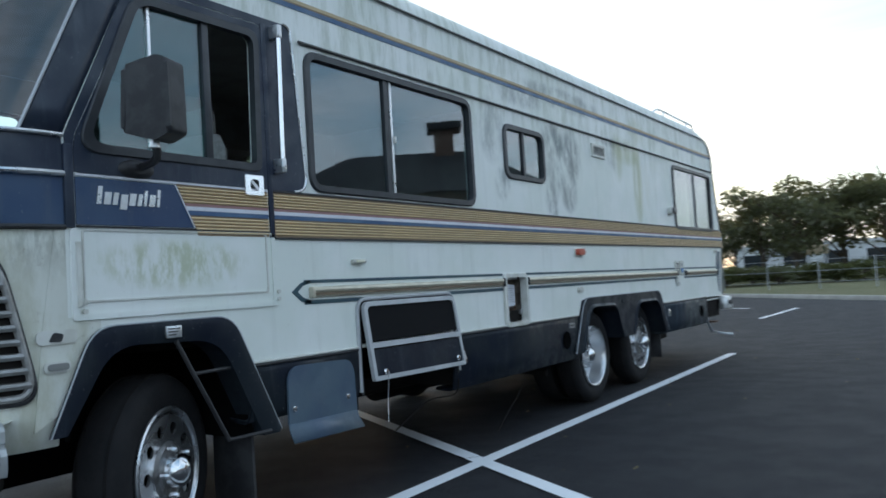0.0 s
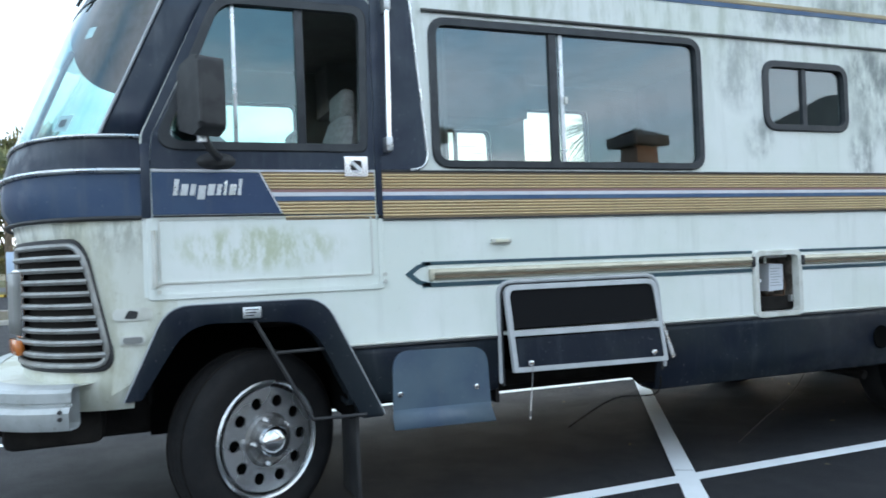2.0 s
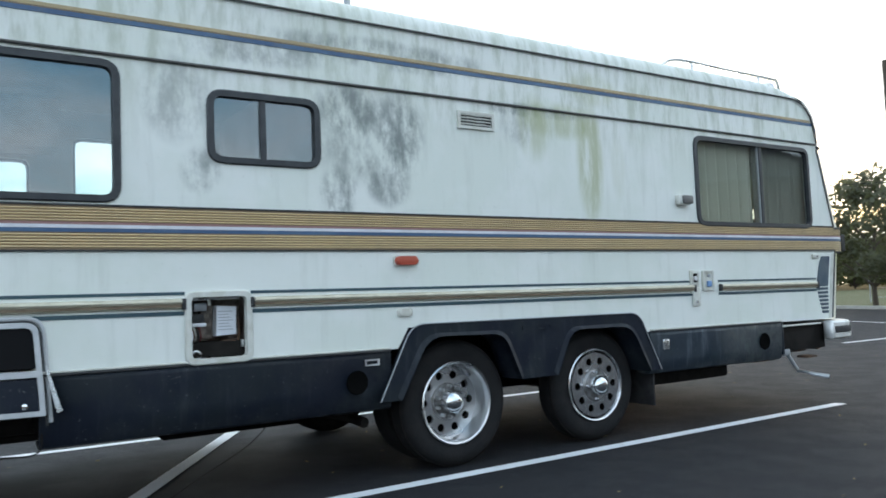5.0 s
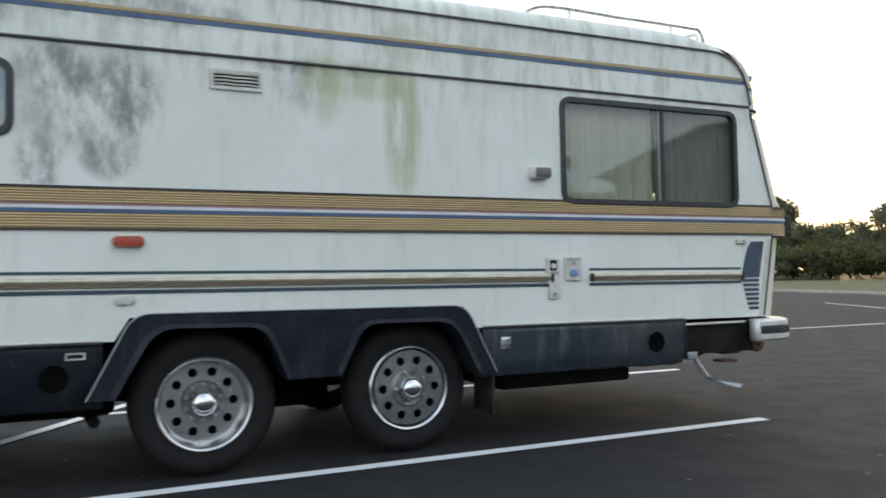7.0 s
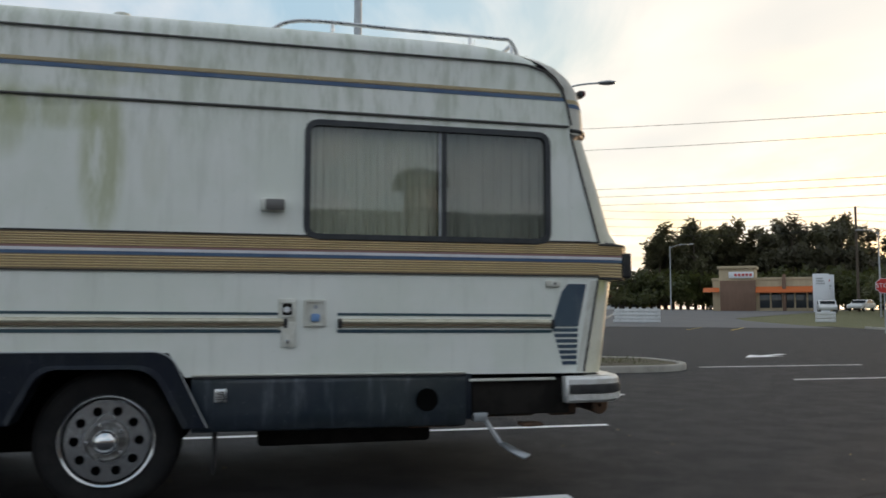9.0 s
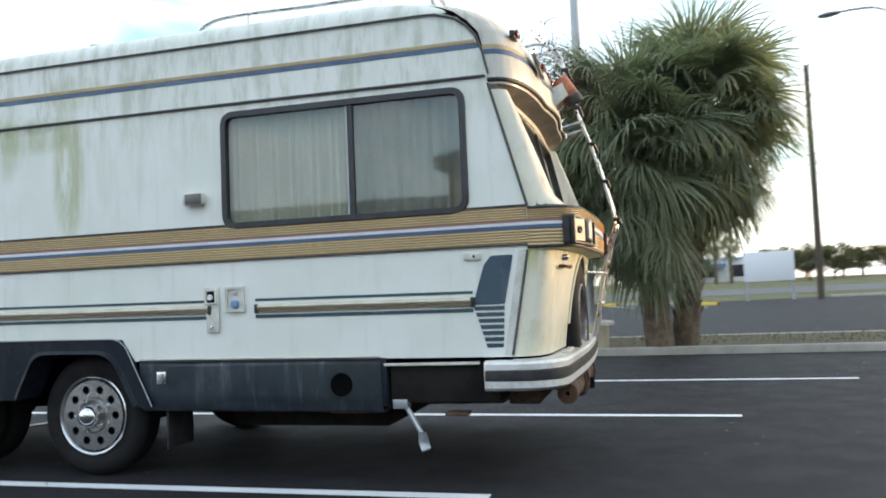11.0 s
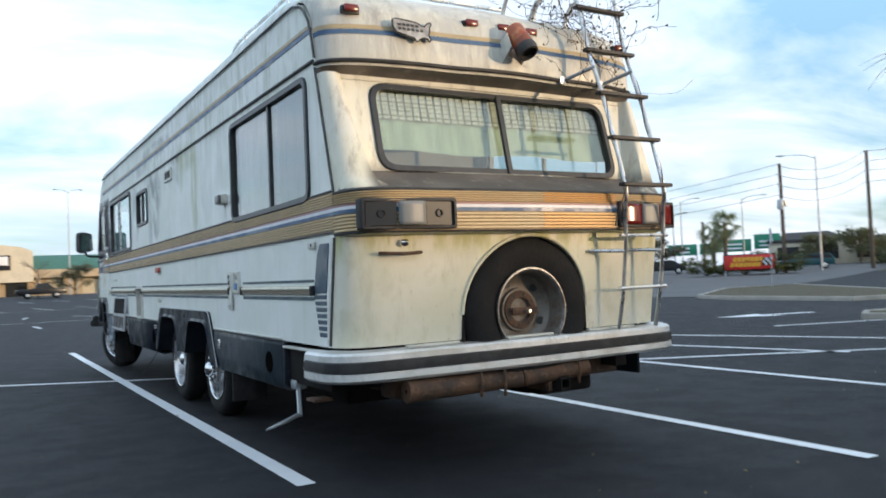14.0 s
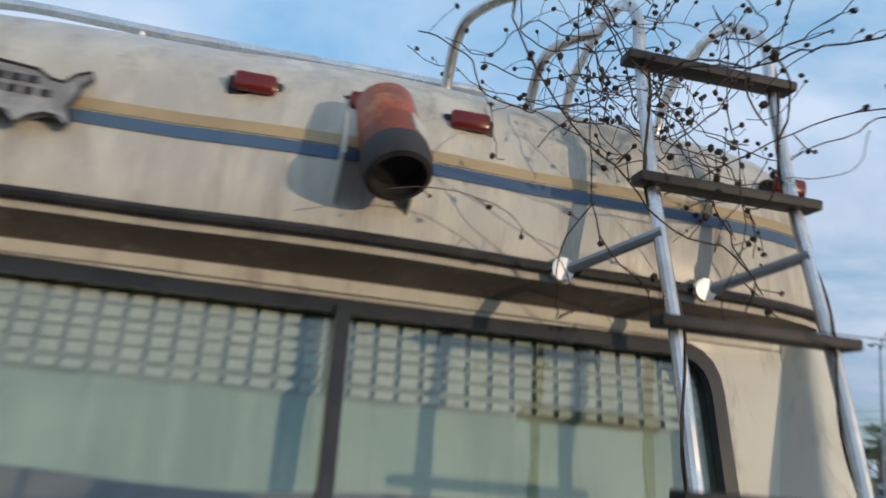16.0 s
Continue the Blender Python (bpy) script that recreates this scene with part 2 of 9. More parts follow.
# ---- materials ----
class Mat:
    """A small builder round one node material."""

    def __init__(self, name, color=(0.5, 0.5, 0.5), rough=0.5, metal=0.0, spec=0.5):
        self.m = bpy.data.materials.new(name)
        self.m.use_nodes = True
        self.t = self.m.node_tree
        self.b = self.t.nodes["Principled BSDF"]
        self.b.inputs["Base Color"].default_value = (*color, 1)
        self.b.inputs["Roughness"].default_value, self.b.inputs["Metallic"].default_value = rough, metal
        self.b.inputs["Specular IOR Level"].default_value = spec
        self.col = None
        self.base = color
        self.h = None

    def node(self, kind, **kw):
        n = self.t.nodes.new(kind)
        for k, v in kw.items():
            n.inputs[k].default_value = v
        return n

    def link(self, a, b):
        self.t.links.new(a, b)

    def coords(self, scale=(1, 1, 1)):
        tc = self.node("ShaderNodeTexCoord")
        mp = self.node("ShaderNodeMapping")
        mp.inputs["Scale"].default_value = scale
        self.link(tc.outputs["Object"], mp.inputs[0])
        return mp.outputs[0]

    def noise(self, scale, detail=5, rough=0.6, stretch=(1, 1, 1), lo=0.4, hi=0.6, distortion=0.0):
        n = self.node("ShaderNodeTexNoise", Scale=scale, Detail=detail, Roughness=rough, Distortion=distortion)
        self.link(self.coords(stretch), n.inputs["Vector"])
        return self.ramp(n.outputs[0], lo, hi)

    def ramp(self, value, lo, hi):
        r = self.node("ShaderNodeMapRange")
        r.interpolation_type = "SMOOTHSTEP"
        r.inputs["From Min"].default_value, r.inputs["From Max"].default_value = lo, hi
        self.link(value, r.inputs["Value"])
        return r.outputs[0]

    def axis(self, i, lo, hi):
        s = self.node("ShaderNodeSeparateXYZ")
        self.link(self.coords(), s.inputs[0])
        return self.ramp(s.outputs[i], lo, hi)

    def math(self, op, a, b):
        n = self.node("ShaderNodeMath")
        n.operation = op
        for i, v in enumerate((a, b)):
            if isinstance(v, (int, float)):
                n.inputs[i].default_value = v
            else:
                self.link(v, n.inputs[i])
        return n.outputs[0]

    def over(self, fac, color, strength=1.0):
        """Lay a colour over what there is, by a factor."""
        n = self.node("ShaderNodeMix")
        n.data_type = "RGBA"
        if strength != 1.0:
            fac = self.math("MULTIPLY", fac, strength)
        self.link(fac, n.inputs["Factor"])
        if self.col is None:
            n.inputs["A"].default_value = (*self.base, 1)
        else:
            self.link(self.col, n.inputs["A"])
        n.inputs["B"].default_value = (*color, 1)
        self.col = n.outputs["Result"]
        self.link(self.col, self.b.inputs["Base Color"])
        return self

    def rough(self, fac, lo, hi):
        r = self.node("ShaderNodeMapRange")
        r.inputs["To Min"].default_value, r.inputs["To Max"].default_value = lo, hi
        self.link(fac, r.inputs["Value"])
        self.link(r.outputs[0], self.b.inputs["Roughness"])
        return self

    def bump(self, fac, strength=0.3, dist=0.01):
        n = self.node("ShaderNodeBump", Strength=strength, Distance=dist)
        self.link(fac, n.inputs["Height"])
        if self.h:
            self.link(self.h, n.inputs["Normal"])
        self.h = n.outputs[0]
        self.link(self.h, self.b.inputs["Normal"])
        return self

    def vary(self, amount=0.15):
        """Each object or island a little lighter or darker."""
        o = self.node("ShaderNodeObjectInfo")
        h = self.node("ShaderNodeHueSaturation")
        r = self.node("ShaderNodeMapRange")
        r.inputs["To Min"].default_value, r.inputs["To Max"].default_value = 1 - amount, 1 + amount
        self.link(o.outputs["Random"], r.inputs["Value"])
        self.link(r.outputs[0], h.inputs["Value"])
        if self.col is None:
            h.inputs["Color"].default_value = (*self.base, 1)
        else:
            self.link(self.col, h.inputs["Color"])
        self.col = h.outputs[0]
        self.link(self.col, self.b.inputs["Base Color"])
        return self

    def island(self, amount=0.25, hue=0.02):
        o = self.node("ShaderNodeNewGeometry")
        h = self.node("ShaderNodeHueSaturation")
        r = self.node("ShaderNodeMapRange")
        r.inputs["To Min"].default_value, r.inputs["To Max"].default_value = 1 - amount, 1 + amount
        self.link(o.outputs["Random Per Island"], r.inputs["Value"])
        self.link(r.outputs[0], h.inputs["Value"])
        r2 = self.node("ShaderNodeMapRange")
        r2.inputs["To Min"].default_value, r2.inputs["To Max"].default_value = 0.5 - hue, 0.5 + hue
        self.link(o.outputs["Random Per Island"], r2.inputs["Value"])
        self.link(r2.outputs[0], h.inputs["Hue"])
        if self.col is None:
            h.inputs["Color"].default_value = (*self.base, 1)
        else:
            self.link(self.col, h.inputs["Color"])
        self.col = h.outputs[0]
        self.link(self.col, self.b.inputs["Base Color"])
        return self


def spot(M, y, z, ry, rz):
    """A soft oval at (y, z) on the coach's side: 1 in its middle, 0 outside."""
    s = M.node("ShaderNodeSeparateXYZ")
    M.link(M.coords(), s.inputs[0])
    a = M.math("DIVIDE", M.math("SUBTRACT", s.outputs[1], y), ry)
    b = M.math("DIVIDE", M.math("SUBTRACT", s.outputs[2], z), rz)
    return M.ramp(M.math("ADD", M.math("MULTIPLY", a, a), M.math("MULTIPLY", b, b)), 1.0, 0.15)


def coach_paint(name, base, mildew):
    M = Mat(name, base, 0.42)
    M.over(M.noise(1.3, 4), (base[0] * 0.86, base[1] * 0.9, base[2] * 0.84), 0.5)
    streak = M.noise(2.2, 6, 0.65, (1, 4.5, 0.5), 0.50, 0.72)
    M.over(streak, (0.46, 0.48, 0.42), 0.20)
    M.over(M.math("MULTIPLY", M.noise(2.6, 6, 0.7, (1, 3.5, 0.8), 0.42, 0.66), M.axis(2, 2.05, 2.62)), (0.34, 0.38, 0.27), 0.50 * mildew)
    if mildew:
        # dark mildew beside the small window, green algae run further aft, moss on the cab door
        for y, z, ry, rz, k in ((5.02, 2.34, 0.30, 0.20, 1.0), (5.38, 2.22, 0.22, 0.34, 1.0), (5.15, 2.10, 0.45, 0.30, 0.7), (3.95, 2.30, 0.24, 0.30, 0.6), (4.92, 1.80, 0.16, 0.20, 1.0), (5.28, 1.86, 0.20, 0.16, 0.9), (4.08, 1.90, 0.14, 0.16, 0.8), (5.3, 2.72, 1.1, 0.12, 0.9), (4.4, 2.62, 0.6, 0.10, 0.7), (6.5, 2.47, 0.6, 0.06, 0.9), (6.35, 2.36, 0.20, 0.20, 0.6)):
            M.over(M.math("MULTIPLY", spot(M, y, z, ry, rz), M.noise(4.2, 8, 0.72, (1, 1.5, 0.75), 0.36, 0.66)), (0.20, 0.225, 0.215), 0.95 * k)
        for y, z, ry, rz, k in ((7.05, 2.12, 0.16, 0.55, 0.9), (7.35, 2.1, 0.10, 0.30, 0.2), (6.75, 2.42, 0.5, 0.16, 0.7), (7.1, 2.7, 0.3, 0.16, 0.6), (6.5, 2.35, 0.18, 0.3, 0.5)):
            M.over(M.math("MULTIPLY", spot(M, y, z, ry, rz), M.noise(4, 6, 0.7, (1, 2.2, 0.4), 0.30, 0.62)), (0.36, 0.39, 0.18), 0.8 * k)
        M.over(M.math("MULTIPLY", spot(M, 1.1, 1.33, 0.46, 0.13), M.noise(9, 6, 0.7, (1, 1.6, 0.7), 0.40, 0.64)), (0.42, 0.46, 0.26), 0.7)
        M.over(M.math("MULTIPLY", spot(M, 6.1, 1.80, 0.5, 0.14), M.noise(3, 4)), (0.80, 0.82, 0.78), 0.7)
    grime = M.noise(30, 4, 0.6, (1, 1, 1), 0.62, 0.75)
    M.over(grime, (0.45, 0.45, 0.40), 0.20)
    M.rough(M.noise(5, 4), 0.36, 0.60)
    M.bump(M.noise(1.1, 2, 0.4, (1, 1, 1), 0.0, 1.0), 0.35, 0.03)
    return M.m


m_white = coach_paint("coach_white_paint", (0.79, 0.81, 0.77), 1)
_m = Mat("cap_cream_gelcoat", (0.76, 0.73, 0.61), 0.45)
_m.over(_m.noise(1.6, 5), (0.66, 0.64, 0.47), 0.6)
_m.over(_m.noise(3, 6, 0.7, (3, 3, 0.6), 0.52, 0.72), (0.44, 0.42, 0.30), 0.32)
_m.over(_m.math("MULTIPLY", _m.noise(4, 6, 0.7, (2.5, 2.5, 0.5), 0.36, 0.60), _m.axis(2, 2.30, 2.62)), (0.17, 0.155, 0.135), 0.74)
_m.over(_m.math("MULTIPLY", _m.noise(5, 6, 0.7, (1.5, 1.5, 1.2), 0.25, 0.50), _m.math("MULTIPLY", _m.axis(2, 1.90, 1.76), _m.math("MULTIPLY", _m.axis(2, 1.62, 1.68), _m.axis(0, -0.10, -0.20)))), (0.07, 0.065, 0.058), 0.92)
_m.over(_m.math("MULTIPLY", _m.noise(2.2, 5, 0.65, (1.6, 1.6, 0.7), 0.30, 0.62), _m.axis(2, 2.40, 2.47)), (0.47, 0.45, 0.40), 0.58)
_m.over(_m.noise(4.5, 7, 0.7, (1.2, 1.2, 0.8), 0.50, 0.64), (0.56, 0.53, 0.38), 0.42)
_m.over(_m.math("MULTIPLY", _m.noise(3, 5, 0.6, (3, 3, 0.7), 0.38, 0.58), _m.math("MULTIPLY", _m.axis(2, 1.25, 1.40), _m.axis(2, 1.46, 1.42))), (0.46, 0.46, 0.17), 0.75)
_m.over(_m.noise(6, 7, 0.75, (1, 1, 0.7), 0.58, 0.68), (0.70, 0.68, 0.62), 0.45)
_m.over(_m.noise(16, 6, 0.7, (1.6, 1.6, 0.8), 0.60, 0.72), (0.24, 0.22, 0.18), 0.38)
_m.over(_m.axis(2, 1.85, 2.10), (0.63, 0.63, 0.60), 0.42)
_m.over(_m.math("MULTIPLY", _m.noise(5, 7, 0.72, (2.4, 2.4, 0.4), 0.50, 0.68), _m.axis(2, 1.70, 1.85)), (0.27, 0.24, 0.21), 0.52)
_m.rough(_m.noise(7, 4), 0.40, 0.65)
_m.bump(_m.noise(2, 3, 0.5, (1, 1, 1), 0.0, 1.0), 0.2, 0.02)
m_cap = _m.m
_m = Mat("mildewed_shelf_dark_underside", (0.15, 0.135, 0.118), 0.6)
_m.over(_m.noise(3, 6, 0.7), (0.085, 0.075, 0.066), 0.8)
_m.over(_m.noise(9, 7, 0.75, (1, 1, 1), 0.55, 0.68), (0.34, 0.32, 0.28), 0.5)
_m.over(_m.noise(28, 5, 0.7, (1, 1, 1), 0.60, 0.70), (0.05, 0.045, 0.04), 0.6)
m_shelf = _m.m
_m = Mat("weathered_emblem_plate", (0.42, 0.42, 0.41), 0.55, 0.3)
_m.over(_m.noise(12, 6, 0.7), (0.18, 0.17, 0.17), 0.7)
m_emblem = _m.m
_m = Mat("nose_white_gelcoat", (0.66, 0.67, 0.60), 0.45)
_m.over(_m.noise(2.5, 6, 0.7, (2, 2, 0.8), 0.42, 0.66), (0.40, 0.39, 0.25), 0.55)
_m.over(_m.math("MULTIPLY", _m.noise(5, 6, 0.7, (2.5, 2.5, 0.7), 0.40, 0.62), _m.axis(2, 1.22, 1.46)), (0.20, 0.20, 0.15), 0.6)
_m.over(_m.noise(22, 5, 0.7, (1, 1, 1), 0.60, 0.72), (0.30, 0.27, 0.20), 0.5)
m_nose = _m.m


def blue_paint(name, base, wear=1.0, gloss=0.5):
    M = Mat(name, base, 0.42, 0.0, gloss)
    M.over(M.noise(2.2, 5), (base[0] * 1.5 + 0.006, base[1] * 1.45 + 0.007, base[2] * 1.25), 0.6)
    M.over(M.noise(3, 6, 0.7, (1, 4, 0.6), 0.50, 0.72), (0.11, 0.13, 0.15), 0.35 * wear)
    M.over(M.noise(60, 3, 0.6, (1, 1, 1), 0.66, 0.74), (0.25, 0.27, 0.28), 0.35)
    M.rough(M.noise(6, 4), 0.34, 0.6)
    return M.m


m_navy = blue_paint("navy_paint", (0.012, 0.020, 0.042), 0.7)
m_blue = blue_paint("mid_blue_paint", (0.022, 0.048, 0.115), 0.7)
m_skirt = blue_paint("faded_blue_skirt_paint", (0.0085, 0.0120, 0.0215), 0.35, 0.20)
m_skirt_worn = blue_paint("streaked_skirt_paint", (0.015, 0.024, 0.037), 2.0)
m_fin = blue_paint("fin_slate_blue", (0.034, 0.060, 0.098), 1.0)
m_slate = blue_paint("slate_blue_plastic", (0.060, 0.090, 0.135))
_m = Mat("tan_stripe_vinyl", (0.66, 0.50, 0.28), 0.45)
_m.over(_m.noise(2, 5), (0.58, 0.44, 0.25), 0.6)
_m.over(_m.noise(5, 6, 0.7, (1, 3, 0.8), 0.50, 0.7), (0.36, 0.30, 0.20), 0.35)
m_tan = _m.m
# the tan stripe again, with warm low sun put into its colour
_m = Mat("sunlit_stripe_vinyl", (0.82, 0.47, 0.15), 0.4)
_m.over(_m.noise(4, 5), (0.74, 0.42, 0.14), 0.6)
m_tan_sunlit = _m.m
m_brown = Mat("brown_pinstripe_vinyl", (0.27, 0.19, 0.11), 0.5).m
_m = Mat("pale_stripe_vinyl", (0.70, 0.70, 0.74), 0.45)
_m.over(_m.noise(6, 5), (0.55, 0.55, 0.58), 0.5)
m_pale = _m.m
m_mauve = Mat("mauve_stripe_vinyl", (0.30, 0.16, 0.15), 0.5).m
_m = Mat("gold_stripe_vinyl", (0.46, 0.36, 0.20), 0.45)
_m.over(_m.noise(4, 5), (0.34, 0.27, 0.16), 0.6)
m_gold = _m.m
m_stripe_blue = blue_paint("stripe_blue_vinyl", (0.05, 0.10, 0.20))
m_stripe_teal = blue_paint("stripe_teal_vinyl", (0.026, 0.060, 0.085))
_m = Mat("black_rubber_trim", (0.016, 0.016, 0.018), 0.6)
_m.over(_m.noise(9, 5), (0.05, 0.05, 0.05), 0.5)
m_black = _m.m
_m = Mat("window_frame_black", (0.02, 0.023, 0.028), 0.42)
_m.over(_m.noise(9, 4), (0.05, 0.053, 0.058), 0.4)
m_frame = _m.m
_m = Mat("aluminium", (0.72, 0.73, 0.74), 0.34, 0.95)
_m.over(_m.noise(8, 5, 0.7), (0.48, 0.48, 0.47), 0.5)
_m.rough(_m.noise(11, 5), 0.24, 0.50)
m_alu = _m.m
_m = Mat("polished_wheel_alloy", (0.68, 0.69, 0.71), 0.24, 0.95)
_m.over(_m.noise(3, 3, 0.5), (0.56, 0.56, 0.55), 0.5)
_m.rough(_m.noise(2, 2), 0.20, 0.30)
m_alloy = _m.m
_m = Mat("worn_hub_metal", (0.30, 0.30, 0.30), 0.42, 0.8)
_m.over(_m.noise(14, 5, 0.7), (0.10, 0.09, 0.08), 0.7)
m_hubdull = _m.m
m_hubcap = Mat("polished_hub_cap", (0.72, 0.73, 0.74), 0.16, 1.0).m
m_chrome = Mat("chrome", (0.82, 0.82, 0.83), 0.12, 1.0).m
_m = Mat("weathered_bumper_alloy", (0.80, 0.80, 0.79), 0.40, 0.35)
_m.over(_m.noise(5, 6, 0.7, (1, 1, 1), 0.42, 0.66), (0.48, 0.46, 0.41), 0.6)
_m.over(_m.noise(25, 5, 0.7, (1, 1, 1), 0.60, 0.70), (0.22, 0.18, 0.13), 0.5)
m_bumper = _m.m
_m = Mat("dull_front_bumper_alloy", (0.46, 0.48, 0.48), 0.45, 0.3)
_m.over(_m.noise(5, 6, 0.7, (1, 1, 1), 0.42, 0.66), (0.34, 0.35, 0.34), 0.7)
_m.over(_m.noise(22, 5, 0.7, (1, 1, 1), 0.60, 0.70), (0.20, 0.17, 0.13), 0.5)
m_bumper_dull = _m.m
_m = Mat("rail_brown_insert", (0.12, 0.085, 0.05), 0.5)
_m.over(_m.noise(6, 5), (0.22, 0.17, 0.11), 0.6)
m_insert = _m.m
_m = Mat("cream_rail", (0.62, 0.58, 0.46), 0.35, 0.3)
_m.over(_m.noise(6, 5, 0.7, (1, 1, 1)), (0.45, 0.41, 0.31), 0.6)
m_rail = _m.m
_m = Mat("tyre_rubber", (0.0125, 0.0125, 0.0135), 0.78, 0.0, 0.2)
_m.over(_m.noise(7, 6, 0.7), (0.019, 0.018, 0.018), 0.7)
_m.bump(_m.noise(40, 3), 0.2, 0.004)
m_tyre = _m.m
_m = Mat("rusty_steel", (0.13, 0.07, 0.04), 0.8, 0.2)
_m.over(_m.noise(6, 6, 0.7), (0.045, 0.035, 0.03), 0.8)
_m.over(_m.noise(20, 6, 0.7, (1, 1, 1), 0.52, 0.66), (0.24, 0.13, 0.07), 0.6)
m_rust = _m.m
_m = Mat("dark_underbody", (0.015, 0.0135, 0.0125), 0.9, 0.0, 0.12)
_m.over(_m.noise(5, 5), (0.026, 0.023, 0.021), 0.7)
m_under = _m.m
# near-black colour that stands for deep shade in wells, holes and the bay
m_painted_dark = Mat("painted_deep_shade", (0.005, 0.005, 0.005), 1.0, 0.0, 0.0).m
_m = Mat("grimy_hatch_metal", (0.34, 0.30, 0.26), 0.6, 0.3)
_m.over(_m.noise(9, 6, 0.7), (0.07, 0.055, 0.045), 0.8)
m_hatch = _m.m
m_mesh = Mat("black_wire_mesh", (0.006, 0.006, 0.007), 0.8, 0.0, 0.15).m
_m = Mat("dull_grille_metal", (0.36, 0.36, 0.35), 0.5, 0.5)
_m.over(_m.noise(9, 6, 0.7), (0.20, 0.19, 0.17), 0.6)
m_grille = _m.m
m_trim = Mat("weathered_trim", (0.075, 0.072, 0.068), 0.6).m
m_redlens = Mat("red_lens", (0.14, 0.010, 0.009), 0.22).m
m_amberlens = Mat("amber_lens", (0.55, 0.16, 0.03), 0.25).m
m_orangelens = Mat("faded_red_lens", (0.42, 0.075, 0.04), 0.35).m
m_clearlens = Mat("cloudy_clear_lens", (0.22, 0.22, 0.21), 0.45).m
_m = Mat("orange_rusted_housing", (0.40, 0.095, 0.035), 0.45)
_m.over(_m.noise(9, 6, 0.7, (1, 1, 1), 0.45, 0.62), (0.16, 0.045, 0.02), 0.8)
_m.over(_m.noise(6, 5, 0.7, (1, 1, 1), 0.56, 0.68), (0.55, 0.27, 0.12), 0.7)
m_orange = _m.m
_m = Mat("aged_white_plastic", (0.66, 0.66, 0.61), 0.4)
_m.over(_m.noise(9, 5), (0.50, 0.49, 0.42), 0.6)
m_wplastic = _m.m
_m = Mat("interior_vinyl", (0.30, 0.28, 0.25), 0.7)
_m.over(_m.noise(5, 4), (0.22, 0.20, 0.17), 0.6)
m_inside = _m.m
_m = Mat("seat_fabric", (0.34, 0.33, 0.32), 0.85)
_m.over(_m.noise(40, 3), (0.24, 0.23, 0.22), 0.6)
m_seat = _m.m
_m = Mat("curtain_fabric", (0.80, 0.80, 0.71), 0.85)
_m.over(_m.noise(3, 4, 0.6, (3, 3, 0.5)), (0.68, 0.69, 0.59), 0.6)
m_curtain = _m.m
# darker copy of the curtain cloth: the aft pane's dimness is in the colour
_m = Mat("dimmed_curtain_fabric", (0.40, 0.41, 0.37), 0.9)
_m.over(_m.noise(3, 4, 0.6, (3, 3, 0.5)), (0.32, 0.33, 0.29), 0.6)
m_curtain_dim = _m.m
m_smoked = Mat("smoked_lamp_lens", (0.13, 0.125, 0.12), 0.35).m
_m = Mat("dull_door_frame", (0.50, 0.51, 0.52), 0.5, 0.2)
_m.over(_m.noise(7, 5), (0.40, 0.41, 0.42), 0.6)
m_doorframe = _m.m
_m = Mat("roller_shade_fabric", (0.60, 0.68, 0.55), 0.85)
_m.over(_m.noise(3.5, 5, 0.6, (3.5, 1, 0.35), 0.44, 0.6), (0.46, 0.54, 0.42), 0.8)
m_shade = _m.m
_m = Mat("woven_valance", (0.52, 0.52, 0.44), 0.85)
_m.over(_m.noise(12, 3), (0.34, 0.34, 0.28), 0.6)
m_valance = _m.m


def pane(name, tint, clear, refl):
    """Window glass: part tinted see-through, part mirror by the viewing angle."""
    m = bpy.data.materials.new(name)
    m.use_nodes = True
    t = m.node_tree
    t.nodes.clear()
    out, tr, gl, mx, fr = (t.nodes.new("ShaderNode" + k) for k in ("OutputMaterial", "BsdfTransparent", "BsdfGlossy", "MixShader", "LayerWeight"))
    tr.inputs[0].default_value = (*tint, 1)
    gl.inputs["Color"].default_value, gl.inputs["Roughness"].default_value = (0.95, 0.97, 1, 1), 0.02
    fr.inputs[0].default_value = 0.5
    pw = t.nodes.new("ShaderNodeMath")
    pw.operation = "POWER"
    pw.inputs[1].default_value = 4.6
    mp = t.nodes.new("ShaderNodeMapRange")
    mp.inputs["To Min"].default_value, mp.inputs["To Max"].default_value = refl, 0.95
    t.links.new(fr.outputs["Facing"], pw.inputs[0])
    t.links.new(pw.outputs[0], mp.inputs[0])
    t.links.new(mp.outputs[0], mx.inputs[0])
    nz = t.nodes.new("ShaderNodeTexNoise")
    nz.inputs["Scale"].default_value = 1.2
    bp = t.nodes.new("ShaderNodeBump")
    bp.inputs["Strength"].default_value, bp.inputs["Distance"].default_value = 0.06, 0.02
    tc = t.nodes.new("ShaderNodeTexCoord")
    t.links.new(tc.outputs["Object"], nz.inputs["Vector"])
    t.links.new(nz.outputs[0], bp.inputs["Height"])
    t.links.new(bp.outputs[0], gl.inputs["Normal"])
    t.links.new(tr.outputs[0], mx.inputs[1])
    t.links.new(gl.outputs[0], mx.inputs[2])
    t.links.new(mx.outputs[0], out.inputs[0])
    return m


m_glass = pane("tinted_coach_glass", (0.72, 0.81, 0.82), 0, 0.11)
m_glass_cab = pane("cab_glass", (0.58, 0.78, 0.77), 0, 0.09)
m_glass_rear = pane("rear_window_glass", (0.76, 0.82, 0.81), 0, 0.09)
m_glass_bed = pane("bedroom_window_glass", (0.80, 0.81, 0.79), 0, 0.050)
m_glass_far = pane("far_side_glass", (0.95, 0.96, 0.97), 0, 0.03)

